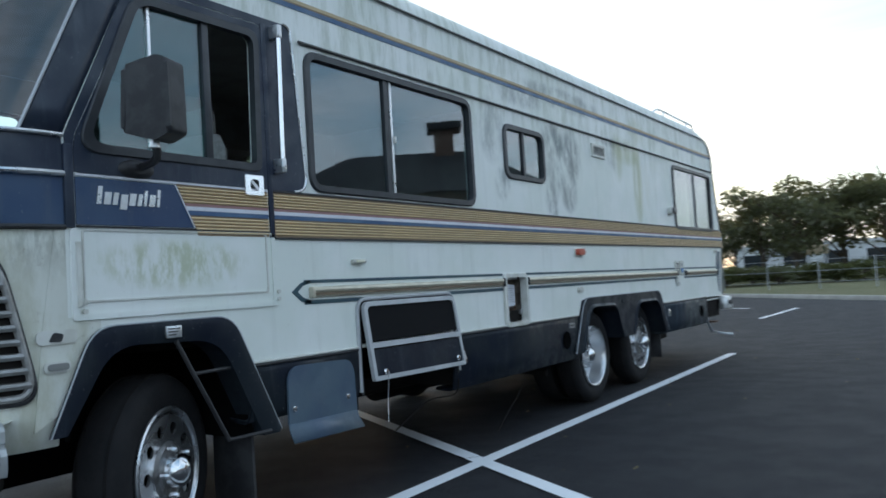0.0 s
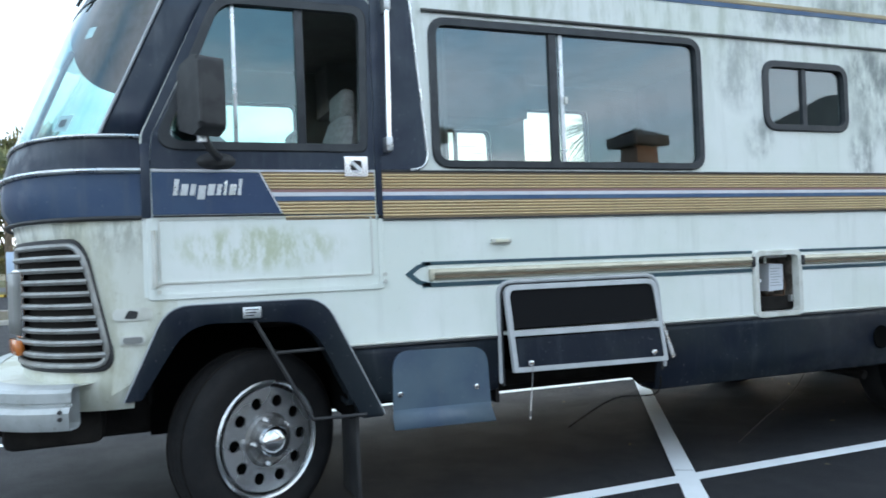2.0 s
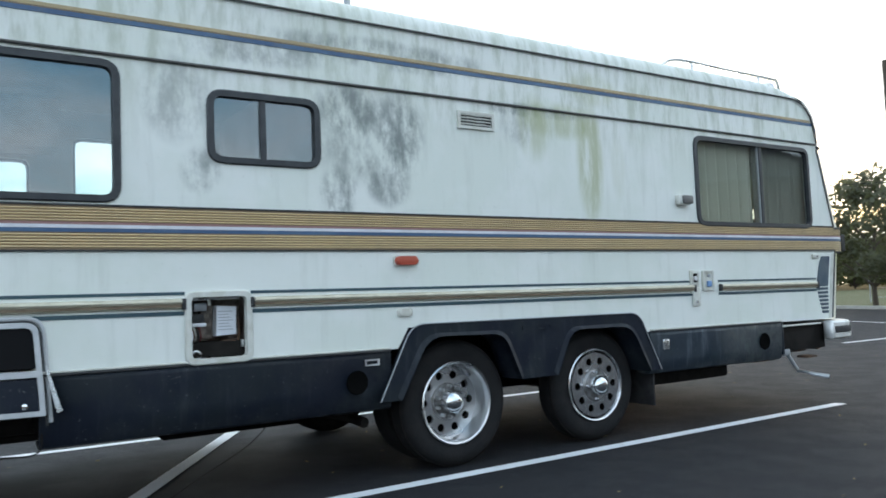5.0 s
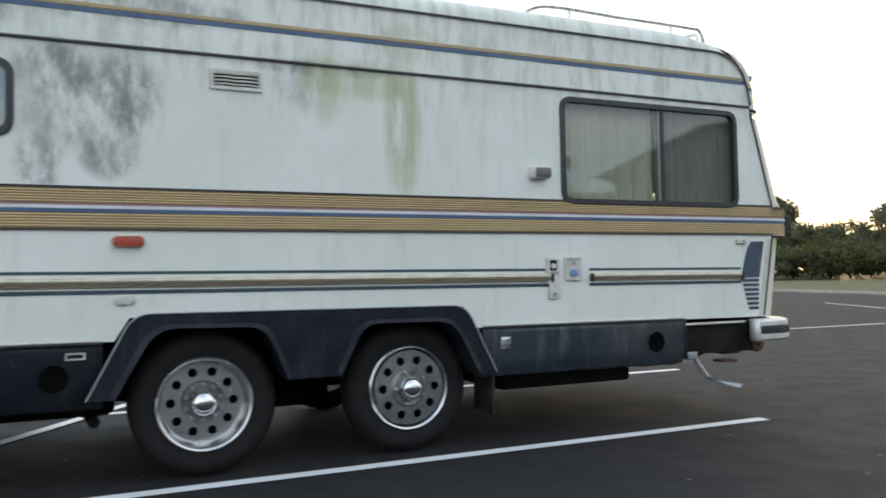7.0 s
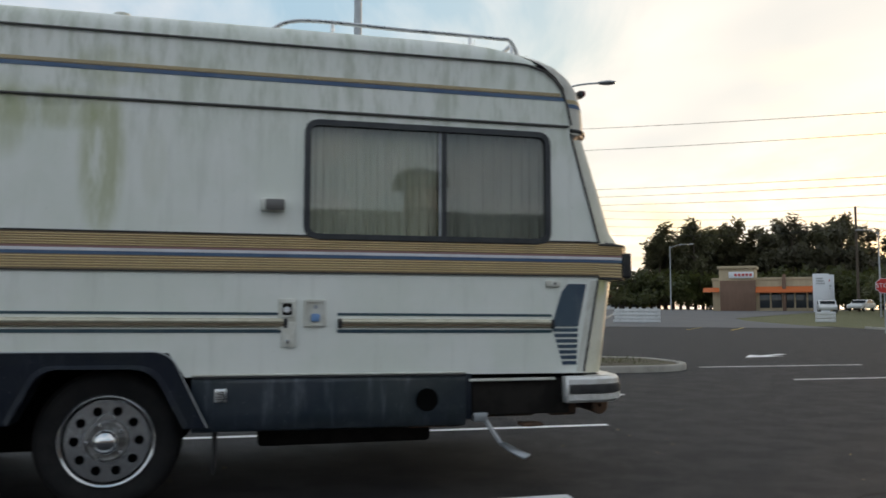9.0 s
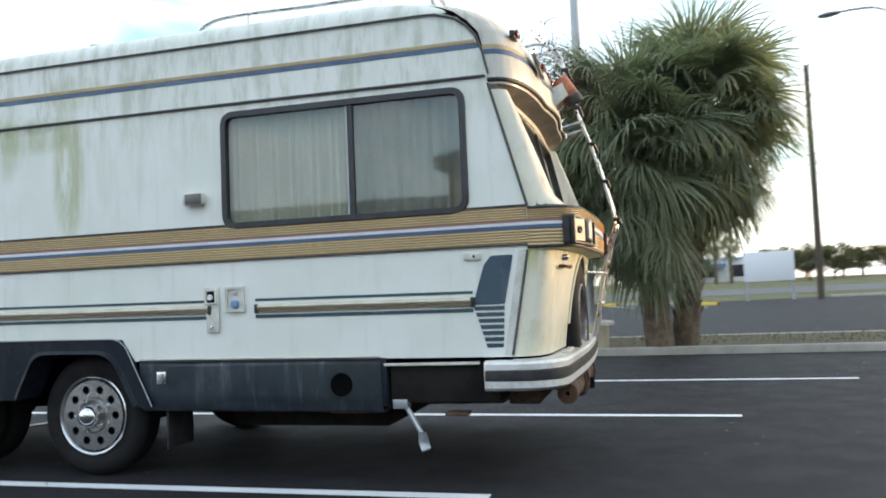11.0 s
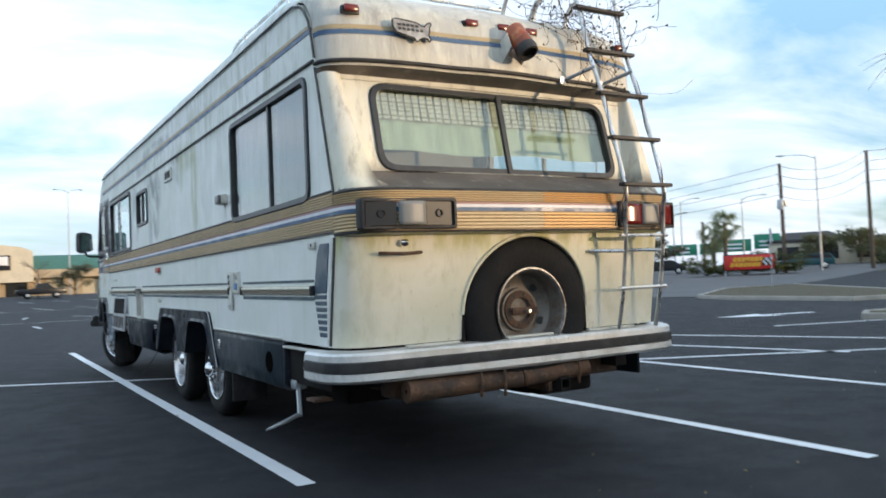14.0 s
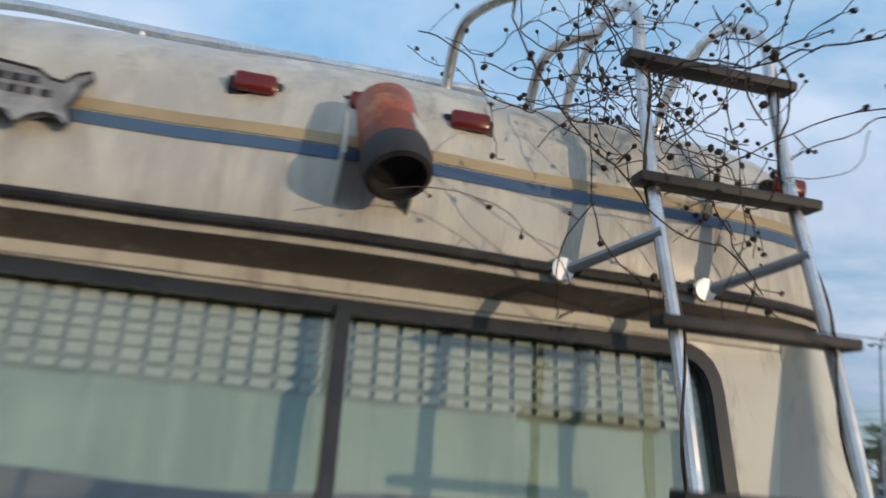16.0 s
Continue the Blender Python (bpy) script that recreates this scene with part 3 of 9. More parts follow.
# ground
_m = Mat("fresh_asphalt", (0.0185, 0.0195, 0.0235), 0.74, 0.0, 0.22)
_m.over(_m.noise(0.5, 5), (0.021, 0.022, 0.0255), 0.8)
_m.over(_m.noise(3.5, 6, 0.7, (1, 1, 1), 0.52, 0.70), (0.033, 0.033, 0.036), 0.45)
_m.over(_m.noise(90, 3, 0.7, (1, 1, 1), 0.56, 0.70), (0.060, 0.060, 0.064), 0.45)
_m.rough(_m.noise(2.5, 4), 0.69, 0.77)
_m.bump(_m.noise(110, 3, 0.7, (1, 1, 1), 0.3, 0.7), 0.5, 0.006)
m_asphalt = _m.m
_m = Mat("old_road_asphalt", (0.10, 0.10, 0.105), 0.8)
_m.over(_m.noise(0.4, 5), (0.075, 0.075, 0.08), 0.7)
_m.over(_m.noise(40, 4), (0.13, 0.13, 0.13), 0.4)
m_road = _m.m
_m = Mat("white_road_paint", (0.84, 0.86, 0.88), 0.6)
_m.over(_m.noise(14, 6, 0.75, (1, 1, 1), 0.60, 0.74), (0.18, 0.18, 0.19), 0.75)
_m.over(_m.noise(2, 4), (0.74, 0.76, 0.78), 0.5)
m_line = _m.m
_m = Mat("yellow_road_paint", (0.62, 0.42, 0.05), 0.6)
_m.over(_m.noise(9, 6, 0.75, (1, 1, 1), 0.52, 0.70), (0.30, 0.22, 0.08), 0.6)
m_yellow = _m.m
_m = Mat("kerb_concrete", (0.36, 0.34, 0.30), 0.85)
_m.over(_m.noise(2.5, 6), (0.25, 0.235, 0.205), 0.7)
_m.over(_m.noise(20, 5), (0.42, 0.40, 0.36), 0.4)
_m.bump(_m.noise(30, 4), 0.3, 0.006)
m_concrete = _m.m
_m = Mat("pole_base_paint", (0.50, 0.45, 0.34), 0.75)
_m.over(_m.noise(4, 6), (0.38, 0.34, 0.26), 0.6)
m_polebase = _m.m
_m = Mat("dry_grass_ground", (0.16, 0.155, 0.075), 0.95)
_m.over(_m.noise(0.35, 6, 0.7), (0.11, 0.13, 0.05), 0.8)
_m.over(_m.noise(5, 5), (0.17, 0.145, 0.075), 0.5)
_m.bump(_m.noise(25, 4), 0.6, 0.05)
m_grass = _m.m
_m = Mat("mulch_soil", (0.085, 0.065, 0.045), 0.95)
_m.over(_m.noise(4, 6, 0.7), (0.16, 0.13, 0.085), 0.6)
_m.over(_m.noise(2, 5), (0.08, 0.09, 0.035), 0.5)
_m.bump(_m.noise(22, 4), 0.6, 0.03)
m_mulch = _m.m
_m = Mat("galvanised_pole", (0.42, 0.44, 0.46), 0.45, 0.6)
_m.over(_m.noise(4, 5), (0.30, 0.32, 0.34), 0.5)
m_galv = _m.m
_m = Mat("wooden_pole", (0.10, 0.075, 0.055), 0.9)
_m.over(_m.noise(5, 5, 0.6, (4, 4, 0.5)), (0.06, 0.05, 0.04), 0.6)
m_wood = _m.m


def leaf_mat(name, base, other):
    M = Mat(name, base, 0.55, 0.0, 0.35)
    M.over(M.noise(0.9, 4), other, 0.6)
    M.island(0.35, 0.02)
    tl, mx = M.node("ShaderNodeBsdfTranslucent"), M.node("ShaderNodeMixShader")
    tl.inputs[0].default_value = (other[0] * 1.3, other[1] * 1.4, other[2], 1)
    mx.inputs[0].default_value = 0.42
    M.link(M.b.outputs[0], mx.inputs[1])
    M.link(tl.outputs[0], mx.inputs[2])
    M.link(mx.outputs[0], M.t.nodes["Material Output"].inputs[0])
    return M.m


m_frond = leaf_mat("palm_frond", (0.155, 0.185, 0.125), (0.235, 0.25, 0.17))
m_frond_dry = leaf_mat("dry_palm_frond", (0.20, 0.165, 0.08), (0.28, 0.22, 0.11))
m_leaf = leaf_mat("tree_leaf", (0.095, 0.100, 0.058), (0.12, 0.115, 0.07))
m_leaf_dark = leaf_mat("pine_leaf", (0.095, 0.090, 0.062), (0.11, 0.10, 0.07))
m_hedge = leaf_mat("hedge_leaf", (0.06, 0.072, 0.028), (0.085, 0.085, 0.035))
_m = Mat("tree_bark", (0.10, 0.078, 0.058), 0.9)
_m.over(_m.noise(6, 6, 0.7, (2, 2, 0.4)), (0.055, 0.043, 0.033), 0.7)
m_bark = _m.m
_m = Mat("palm_boot", (0.17, 0.125, 0.085), 0.9)
_m.over(_m.noise(6, 6, 0.7), (0.075, 0.055, 0.040), 0.8)
m_boot = _m.m
m_darkplastic = Mat("dark_lamp_plastic", (0.020, 0.019, 0.019), 0.45).m
_m = Mat("dull_rim_steel", (0.20, 0.185, 0.165), 0.55, 0.25)
_m.over(_m.noise(5, 6, 0.7), (0.10, 0.085, 0.07), 0.8)
_m.over(_m.noise(14, 6, 0.7, (1, 1, 1), 0.50, 0.66), (0.15, 0.08, 0.045), 0.7)
m_rimsteel = _m.m
m_vine = Mat("dry_vine_stem", (0.075, 0.05, 0.035), 0.9).m
m_pod = Mat("dry_seed_pod", (0.045, 0.032, 0.025), 0.9).m


def wall_mat(name, base):
    M = Mat(name, base, 0.8)
    M.over(M.noise(0.5, 5), tuple(c * 0.8 for c in base), 0.5)
    M.over(M.noise(3, 5, 0.6, (1, 1, 0.3)), tuple(c * 0.7 for c in base), 0.3)
    return M.m


m_stucco = wall_mat("tan_stucco", (0.50, 0.40, 0.27))
m_cream = wall_mat("cream_stucco", (0.62, 0.56, 0.44))
m_whitewall = wall_mat("white_wall", (0.66, 0.67, 0.68))
m_brickwall = wall_mat("brown_brick_wall", (0.20, 0.12, 0.085))
m_greenroof = wall_mat("green_metal_roof", (0.055, 0.17, 0.12))
m_darkroof = wall_mat("dark_shingle_roof", (0.045, 0.043, 0.045))
m_orangeawning = Mat("orange_awning", (0.55, 0.13, 0.03), 0.6).m
m_blueawning = Mat("blue_awning", (0.035, 0.10, 0.30), 0.6).m
m_shopglass = Mat("shop_glass", (0.03, 0.035, 0.04), 0.08).m
m_signred = Mat("red_sign_face", (0.55, 0.025, 0.02), 0.4).m
m_signyellow = Mat("yellow_sign_lettering", (0.75, 0.42, 0.03), 0.4).m
m_signgreen = Mat("green_sign_face", (0.015, 0.20, 0.12), 0.45).m
m_signwhite = Mat("white_sign_face", (0.72, 0.74, 0.78), 0.4).m
m_signblue = Mat("pale_blue_sign_face", (0.45, 0.55, 0.70), 0.4).m
m_teal = Mat("teal_car_paint", (0.025, 0.085, 0.10), 0.25).m
m_carwhite = Mat("white_car_paint", (0.65, 0.66, 0.67), 0.25).m
m_cardark = Mat("dark_car_paint", (0.02, 0.02, 0.025), 0.25).m
import itertools

# ---- ground, road and markings ----
def gz(x, y):
    """The land rises a little beyond the car park."""
    d = math.hypot(x, y - 5)
    t = max(0.0, min(1.0, (d - 35) / 85))
    return 1.1 * t * t * (3 - 2 * t) - 0.026


bm = B()
rings = [0, 6, 12, 20, 30, 40, 50, 60, 75, 90, 110, 140, 200, 400, 1000, 3000]
sheet(bm, [[(r * math.cos(2 * math.pi * k / 64), 5 + r * math.sin(2 * math.pi * k / 64), gz(r * math.cos(2 * math.pi * k / 64), 5 + r * math.sin(2 * math.pi * k / 64))) for k in range(65)] for r in rings[1:]])
c = bm.verts.new((0, 5, -0.026))
bm.verts.ensure_lookup_table()
for k in range(64):
    bm.faces.new((bm.verts[k], bm.verts[k + 1], c))
bmesh.ops.remove_doubles(bm, verts=bm.verts, dist=0.001)
tagged(part("ground", bm, m_grass, None, smooth=60), "dry winter grass ground reaching to the horizon", "ground", kind="structure")


def lay(name, poly, mat, lift, label, category, step=6.0, parent=None):
    """A thin sheet that follows the ground."""
    bm = B()
    vs = [bm.verts.new((x, y, 0)) for x, y in poly]
    bm.faces.new(vs)
    xs, ys = [p[0] for p in poly], [p[1] for p in poly]
    for lo, hi, nrm in ((min(xs), max(xs), (1, 0, 0)), (min(ys), max(ys), (0, 1, 0))):
        k = math.ceil(lo / step) * step
        while k < hi:
            bmesh.ops.bisect_plane(bm, geom=bm.verts[:] + bm.edges[:] + bm.faces[:], plane_co=tuple(k * n for n in nrm), plane_no=nrm)
            k += step
    for v in bm.verts:
        v.co.z = gz(v.co.x, v.co.y) + lift
    for f in bm.faces:
        f.normal_update()
        if f.normal.z < 0:
            f.normal_flip()
    return tagged(part(name, bm, mat, parent, smooth=60, recalc=False), label, category, kind="structure")


lay("car_park", [(60, -110), (60, 16), (14, 21.5), (2.5, 21.8), (-5.5, 31.5), (-22, 40), (-38, 44), (-44, 20), (-40, 8), (-47, -3), (-58, -15), (-50, -40), (-60, -110)], m_asphalt, 0.02, "dark newly sealed asphalt car park", "car park")
LINE_Z = 0.026


LINE_COUNT = itertools.count()


def line(x0, y0, x1, y1, w=0.10, mat=None, label="white painted parking line"):
    d = Vector((x1 - x0, y1 - y0)).normalized()
    n = Vector((-d.y, d.x)) * w / 2
    bm = B()
    LZ = LINE_Z + 0.0018 * (next(LINE_COUNT) % 3)
    k = max(2, int((Vector((x1 - x0, y1 - y0))).length / 0.5))
    rows = []
    for i in range(k + 1):
        t = i / k
        x, y = x0 + (x1 - x0) * t, y0 + (y1 - y0) * t
        j = 0.006 * noise.noise((x * 3, y * 3, 0))
        rows.append([(x + n.x * (1 + j * 8), y + n.y * (1 + j * 8), gz(x, y) + LZ), (x - n.x * (1 - j * 8), y - n.y * (1 - j * 8), gz(x, y) + LZ)])
    sheet(bm, rows)
    for f in bm.faces:
        f.normal_update()
        if f.normal.z < 0:
            f.normal_flip()
    return tagged(part("parking_line", bm, mat or m_line, None, smooth=0, recalc=False), label, "road marking", "parking lines", "structure")


line(0.12, -2.75, 0.12, 10.0, 0.115)
line(18.0, -7.74, 0.0, 3.414, 0.115)
line(0.0, 3.414, -8.7, 8.80, 0.115)
line(-3.05, -1.1, -2.78, 11.65, 0.115)
line(-5.45, 0.425, -5.45, 13.175, 0.115)
line(-6.7, 3.4, -7.74, 8.42, 0.11)
line(-7.9, 2.6, -9.95, 8.39, 0.11)
line(-11.0, 4.93, -13.3, 5.85, 0.11)
for x in (3.0, 5.85, 8.7, 11.5):
    line(x, -2.75 - 0.57 * (x - 0.12), x, 10.0 - 0.57 * (x - 0.12), 0.115)
line(-0.25, -16.4, -0.15, -18.8, 0.12)
line(-3.5, -27.5, -2.6, -30.5, 0.12)
line(-0.3, -29.5, -0.7, -32.5, 0.12)
line(-40, -23.5, 20, -23.0, 0.10)
line(-45, -45, 30, -45, 0.10)
for x in (-12, -9, -6, -3, 0, 3, 6, 9):
    line(x, -46, x + 1.0, -52, 0.10)
    line(x, -66, x + 1.0, -72, 0.10)
for x in (-10, -7, -4, -1):
    line(x, 17.2, x + 0.1, 21.2, 0.10)
line(-2.2, 21.6, -16, 30.0, 0.10)
line(-34, 34, -45, 44, 0.10, m_yellow, "yellow painted lane line")
line(-36, 32.5, -47, 42.5, 0.10, m_yellow, "yellow painted lane line")
# row of stalls by the far kerb
for k in range(9):
    y = -14 + k * 3.2
    x = -53 + (y + 14) * 0.55
    line(x + 6, y + 1.5, x + 1, y, 0.10)


def arrow(x, y, ang, s=1.0):
    pts = [(-1.0, 0.10), (0.05, 0.10), (-0.10, 0.42), (1.05, 0.0), (-0.10, -0.42), (0.05, -0.10), (-1.0, -0.10)]
    ca, sa = math.cos(radians(ang)), math.sin(radians(ang))
    bm = B()
    f = bm.faces.new([bm.verts.new((x + (a * ca - b * sa) * s, y + (a * sa + b * ca) * s, LINE_Z - 0.025)) for a, b in pts])
    f.normal_update()
    if f.normal.z < 0:
        f.normal_flip()
    return tagged(part("lane_arrow", bm, m_line, None, smooth=0, recalc=False), "white painted lane arrow on asphalt", "road marking", "lane arrows", "structure")


arrow(-13.3, 21.2, -60, 1.1)
arrow(-13.7, 2.73, -18, 1.2)

# cracks in the sealed surface
def crack(pts, w=0.006):
    bm = B()
    P = curve_pts([(x, y, -0.002) for x, y in pts], 8)
    rows = []
    for i, p in enumerate(P):
        k = noise.noise(p * 6) * 0.02
        rows.append([(p.x + k + w, p.y + k * 2, -0.0022), (p.x + k - w, p.y + k * 2, -0.0022)])
    sheet(bm, rows)
    tagged(part("surface_crack", bm, m_under, None, smooth=0), "thin dark crack in the asphalt", "crack", "asphalt cracks", "structure")


crack([(1.4, 10.6), (0.6, 10.75), (-0.6, 10.75), (-2.0, 11.2), (-4, 11.5), (-7, 13)])
crack([(0.9, 11.4), (0.55, 11.9), (0.5, 12.6)])
crack([(-2.2, 12.1), (-3.3, 11.95), (-3.9, 12.2)])

tagged(lay("road", [(-300, -100), (-66, -22), (-52, 12), (-55, 48), (-75, 75), (-100, 105), (-130, 115), (-95, 62), (-68, 30), (-66, 0), (-80, -28), (-300, -130)], m_road, 0.03, "grey public road beyond the verge", "road", 8.0), kind="structure")
lay("road_branch", [(-35, 42), (-50, 46), (-110, 78), (-250, 120), (-250, 100), (-110, 62), (-60, 38), (-42, 30)], m_road, 0.035, "grey side road", "road", 8.0)
lay("front_road", [(-22, -6.5), (-200, -75), (-200, -130), (-35, -40), (-20, -16)], m_road, 0.034, "grey access road", "road", 8.0)


def kerb(pts, h=0.15, w=0.16, mat=None, name="kerb", label="pale concrete kerb", closed=False):
    """A kerb stone line of real height along points."""
    bm = B()
    P = [Vector((x, y)) for x, y in pts]
    n = len(P)
    rows = []
    for i in range(n):
        a, b = (P[i - 1] if (i or closed) else P[i]), (P[(i + 1) % n] if (i < n - 1 or closed) else P[i])
        d = (b - a).normalized()
        q = Vector((-d.y, d.x)) * w / 2
        g = gz(P[i].x, P[i].y)
        rows.append([(P[i].x + q.x * s, P[i].y + q.y * s, g + z) for s, z in ((1.05, -0.05), (1.0, h - 0.03), (0.85, h - 0.006), (0.6, h), (-0.6, h), (-0.85, h - 0.006), (-1.0, h - 0.03), (-1.05, -0.05))])
    if closed:
        rows.append(rows[0])
    sheet(bm, rows)
    return tagged(part(name, bm, mat or m_concrete, None, smooth=50), label, "kerb", "", "structure")


def bow(cx, cy, r, a0, a1, n=8):
    return [(cx + r * math.cos(radians(a0 + (a1 - a0) * k / n)), cy + r * math.sin(radians(a0 + (a1 - a0) * k / n))) for k in range(n + 1)]


ISL = bow(-10.0, 9.6, 0.9, 270, 360) + bow(-10.3, 15.6, 1.2, 0, 90) + bow(-11.0, 15.8, 1.0, 90, 180) + bow(-11.0, 9.7, 1.0, 180, 270)
kerb(ISL, closed=True)
lay("planting_bed", ISL, m_mulch, 0.13, "mulch and weeds in a kerbed island", "planting bed")
IS2 = [(-13.1, 5.4), (-13.4, 6.3), (-15.8, 8.2), (-19.5, 9.6), (-21, 9.0), (-20, 7.2), (-16, 5.5), (-14, 4.9)]
kerb(IS2, closed=True)
lay("planting_bed", IS2, m_mulch, 0.13, "mulch in a kerbed island", "planting bed")
IS3 = [(-21.0, -5.6), (-20.2, -3.7), (-19.7, 1.1), (-21.5, 1.9), (-24.1, 0.6), (-32.5, -9.7), (-28.0, -10.2)]
kerb(IS3, closed=True)
lay("planting_bed", IS3, m_mulch, 0.13, "mulch and dry weeds in a kerbed island", "planting bed")
kerb([(60, 16.2), (14, 21.6), (2.5, 21.9), (-5.5, 31.6), (-22, 40.2), (-34, 43)], 0.15, 0.2)
kerb([(-110, 66), (-62, 40), (-44, 30), (-42.5, 20)], 0.14, 0.3)
# yellow and bare kerb blocks along the verge
for k in range(24):
    t = k / 24
    x0, y0 = -57 + 21 * t, -16 + 30 * t
    x1, y1 = x0 + 0.75, y0 + 1.07
    kerb([(x0, y0), (x1, y1)], 0.16, 0.3, m_yellow if k % 2 else m_concrete, "kerb_block", "painted kerb block beside the grass verge")

# ---- the motorhome ----
WX = -2.46          # its far side; the near side is x = 0
MID = WX / 2
coach = thing("motorhome", MID, 5.2, 0, "weathered white and navy motorhome with tan side stripes on asphalt", "motorhome")


def low(y):
    return -0.006 * (y - 2.0)


def table(rows, z):
    """Straight lines between rows of (z, ...)."""
    if z <= rows[0][0]:
        return rows[0][1:]
    for a, b in zip(rows, rows[1:]):
        if z <= b[0]:
            t = (z - a[0]) / (b[0] - a[0])
            return tuple(p + (q - p) * t for p, q in zip(a[1:], b[1:]))
    return rows[-1][1:]


NOSE = [(0.60, 0.54, 0.03), (1.40, 0.60, 0.02), (1.475, 0.60, 0.0), (1.48, 0.60, -0.05), (1.68, 0.60, -0.05), (1.83, 0.60, 0.00), (2.46, 0.89, 0.27), (2.70, 1.00, 0.42), (2.86, 1.12, 0.66), (2.97, 1.40, 1.05), (3.02, 1.80, 1.70)]
TAIL = [(0.78, 10.15, 10.36), (1.42, 10.27, 10.44), (1.435, 10.27, 10.57), (1.665, 10.28, 10.58), (1.70, 10.275, 10.47), (1.75, 10.26, 10.35), (1.785, 10.255, 10.288), (1.808, 10.252, 10.266), (2.37, 10.10, 10.145), (2.40, 10.09, 10.155), (2.425, 10.085, 10.22), (2.435, 10.08, 10.295), (2.48, 10.07, 10.315), (2.62, 10.06, 10.30), (2.76, 10.03, 10.265), (2.84, 9.965, 10.21), (2.91, 9.875, 10.12), (2.96, 9.79, 10.02), (3.005, 9.66, 9.88), (3.03, 9.50, 9.70)]


def nose(z, th, out=0.0):
    ys, yf = table(NOSE, z)
    a, n = th * math.pi, 2.7
    c, s = math.cos(a), math.sin(a)
    hx = -MID - (max(0, z - 2.80) * 0.6) + out
    return (MID + hx * math.copysign(abs(c) ** (2 / n), c), ys - (ys - yf + out) * abs(s) ** (2 / n), z)


def roof_in(z):
    """How far the coach's shoulders draw in near the roof."""
    return max(0, z - 2.915) * 0.9


def tail(z, th, out=0.0, corner=0.34):
    """th 0 to 1: round the near corner, across the back, round the far corner."""
    ys, yr = table(TAIL, z)
    ins = roof_in(z) - out
    yr += out
    if z > 2.385:   # the brow is bowed in plan
        corner += (0.85 - corner) * min(1.0, (z - 2.385) / 0.05)
    if th <= 0.3:
        a = th / 0.3 * math.pi / 2
        c, s = math.cos(a), math.sin(a)
        return (-ins - corner * (1 - c ** 0.8), ys + (yr - ys) * s ** 0.8, z)
    if th >= 0.7:
        x, y, z = tail(z, 1 - th, out, corner)
        return (WX - x, y, z)
    t = (th - 0.3) / 0.4
    return (-ins - corner + (WX + 2 * ins + 2 * corner) * t, yr + 0.03 * math.sin(math.pi * t), z)


TH = [k / 40 * 0.3 for k in range(0, 40, 5)] + [0.3 + 0.4 * k / 12 for k in range(13)] + [0.7 + 0.3 * k / 8 for k in range(1, 9)]


def zs(a, b, n):
    return [a + (b - a) * k / n for k in range(n + 1)]


def loft(fn, zlist, ths):
    return sheet(B(), [[fn(z, t) for t in ths] for z in zlist])


# side walls with their openings
DOOR = [(0.625, 1.12), (1.675, 1.12), (1.675, 2.53), (0.965, 2.53), (0.64, 1.83)]
DWIN = [(0.685, 1.80), (1.60, 1.80), (1.615, 2.455), (0.955, 2.455)]
BIGW = rect(1.985, 3.635, 1.722, 2.442)
SMALLW = rect(4.135, 4.785, 1.965, 2.350)
REARW = rect(8.275, 9.905, 1.682, 2.418)
FRIDGE = rect(3.985, 4.335, 0.835, 1.212)
WALL = [(0.60, 0.80), (0.665, 0.90), (0.735, 1.06), (1.36, 1.06), (1.47, 0.86), (2.28, 0.845), (5.30, 0.825), (5.38, 0.955), (7.46, 0.955), (7.56, 0.806), (10.155, 0.79), (10.27, 1.42), (10.28, 1.665), (10.085, 2.40), (10.055, 2.62), (10.005, 2.76), (9.90, 2.87), (9.80, 2.908), (1.26, 2.908), (1.12, 2.86), (0.89, 2.46), (0.60, 1.83)]
FARW = [rect(2.02, 3.46, 1.72, 2.335), rect(3.77, 4.44, 1.45, 2.53), rect(8.3, 9.9, 1.69, 2.41), [(0.70, 1.80), (1.80, 1.80), (1.80, 2.50), (1.0, 2.50)]]
rw = lambda p, r=0.07: rpoly(p, r)
part("near_wall", holed(B(), WALL, [rpoly(DOOR, 0.04), rw(BIGW), rw(SMALLW), rw(REARW), rw(FRIDGE, 0.05), rw([(2.30, 0.86), (3.25, 0.86), (3.25, 1.09), (2.30, 1.09)], 0.03)], side, -0.05, 0.0), m_white, coach, "white painted side wall with mildew and algae stains", smooth=0)
part("far_wall", holed(B(), WALL, [rw(p) for p in FARW], far_side, -0.04, 0.0), m_white, coach, smooth=0)
part("inner_lining", holed(B(), [(0.9, 0.96), (10.0, 0.96), (10.0, 2.74), (0.9, 2.74)], [rw(p) for p in FARW], far_side, -0.052, -0.044), m_inside, coach, smooth=0)
part("inner_lining", holed(B(), [(1.72, 1.30), (10.0, 1.30), (10.0, 2.74), (1.72, 2.74)], [rw(BIGW), rw(SMALLW), rw(REARW)], side, -0.060, -0.054), m_inside, coach, smooth=0)

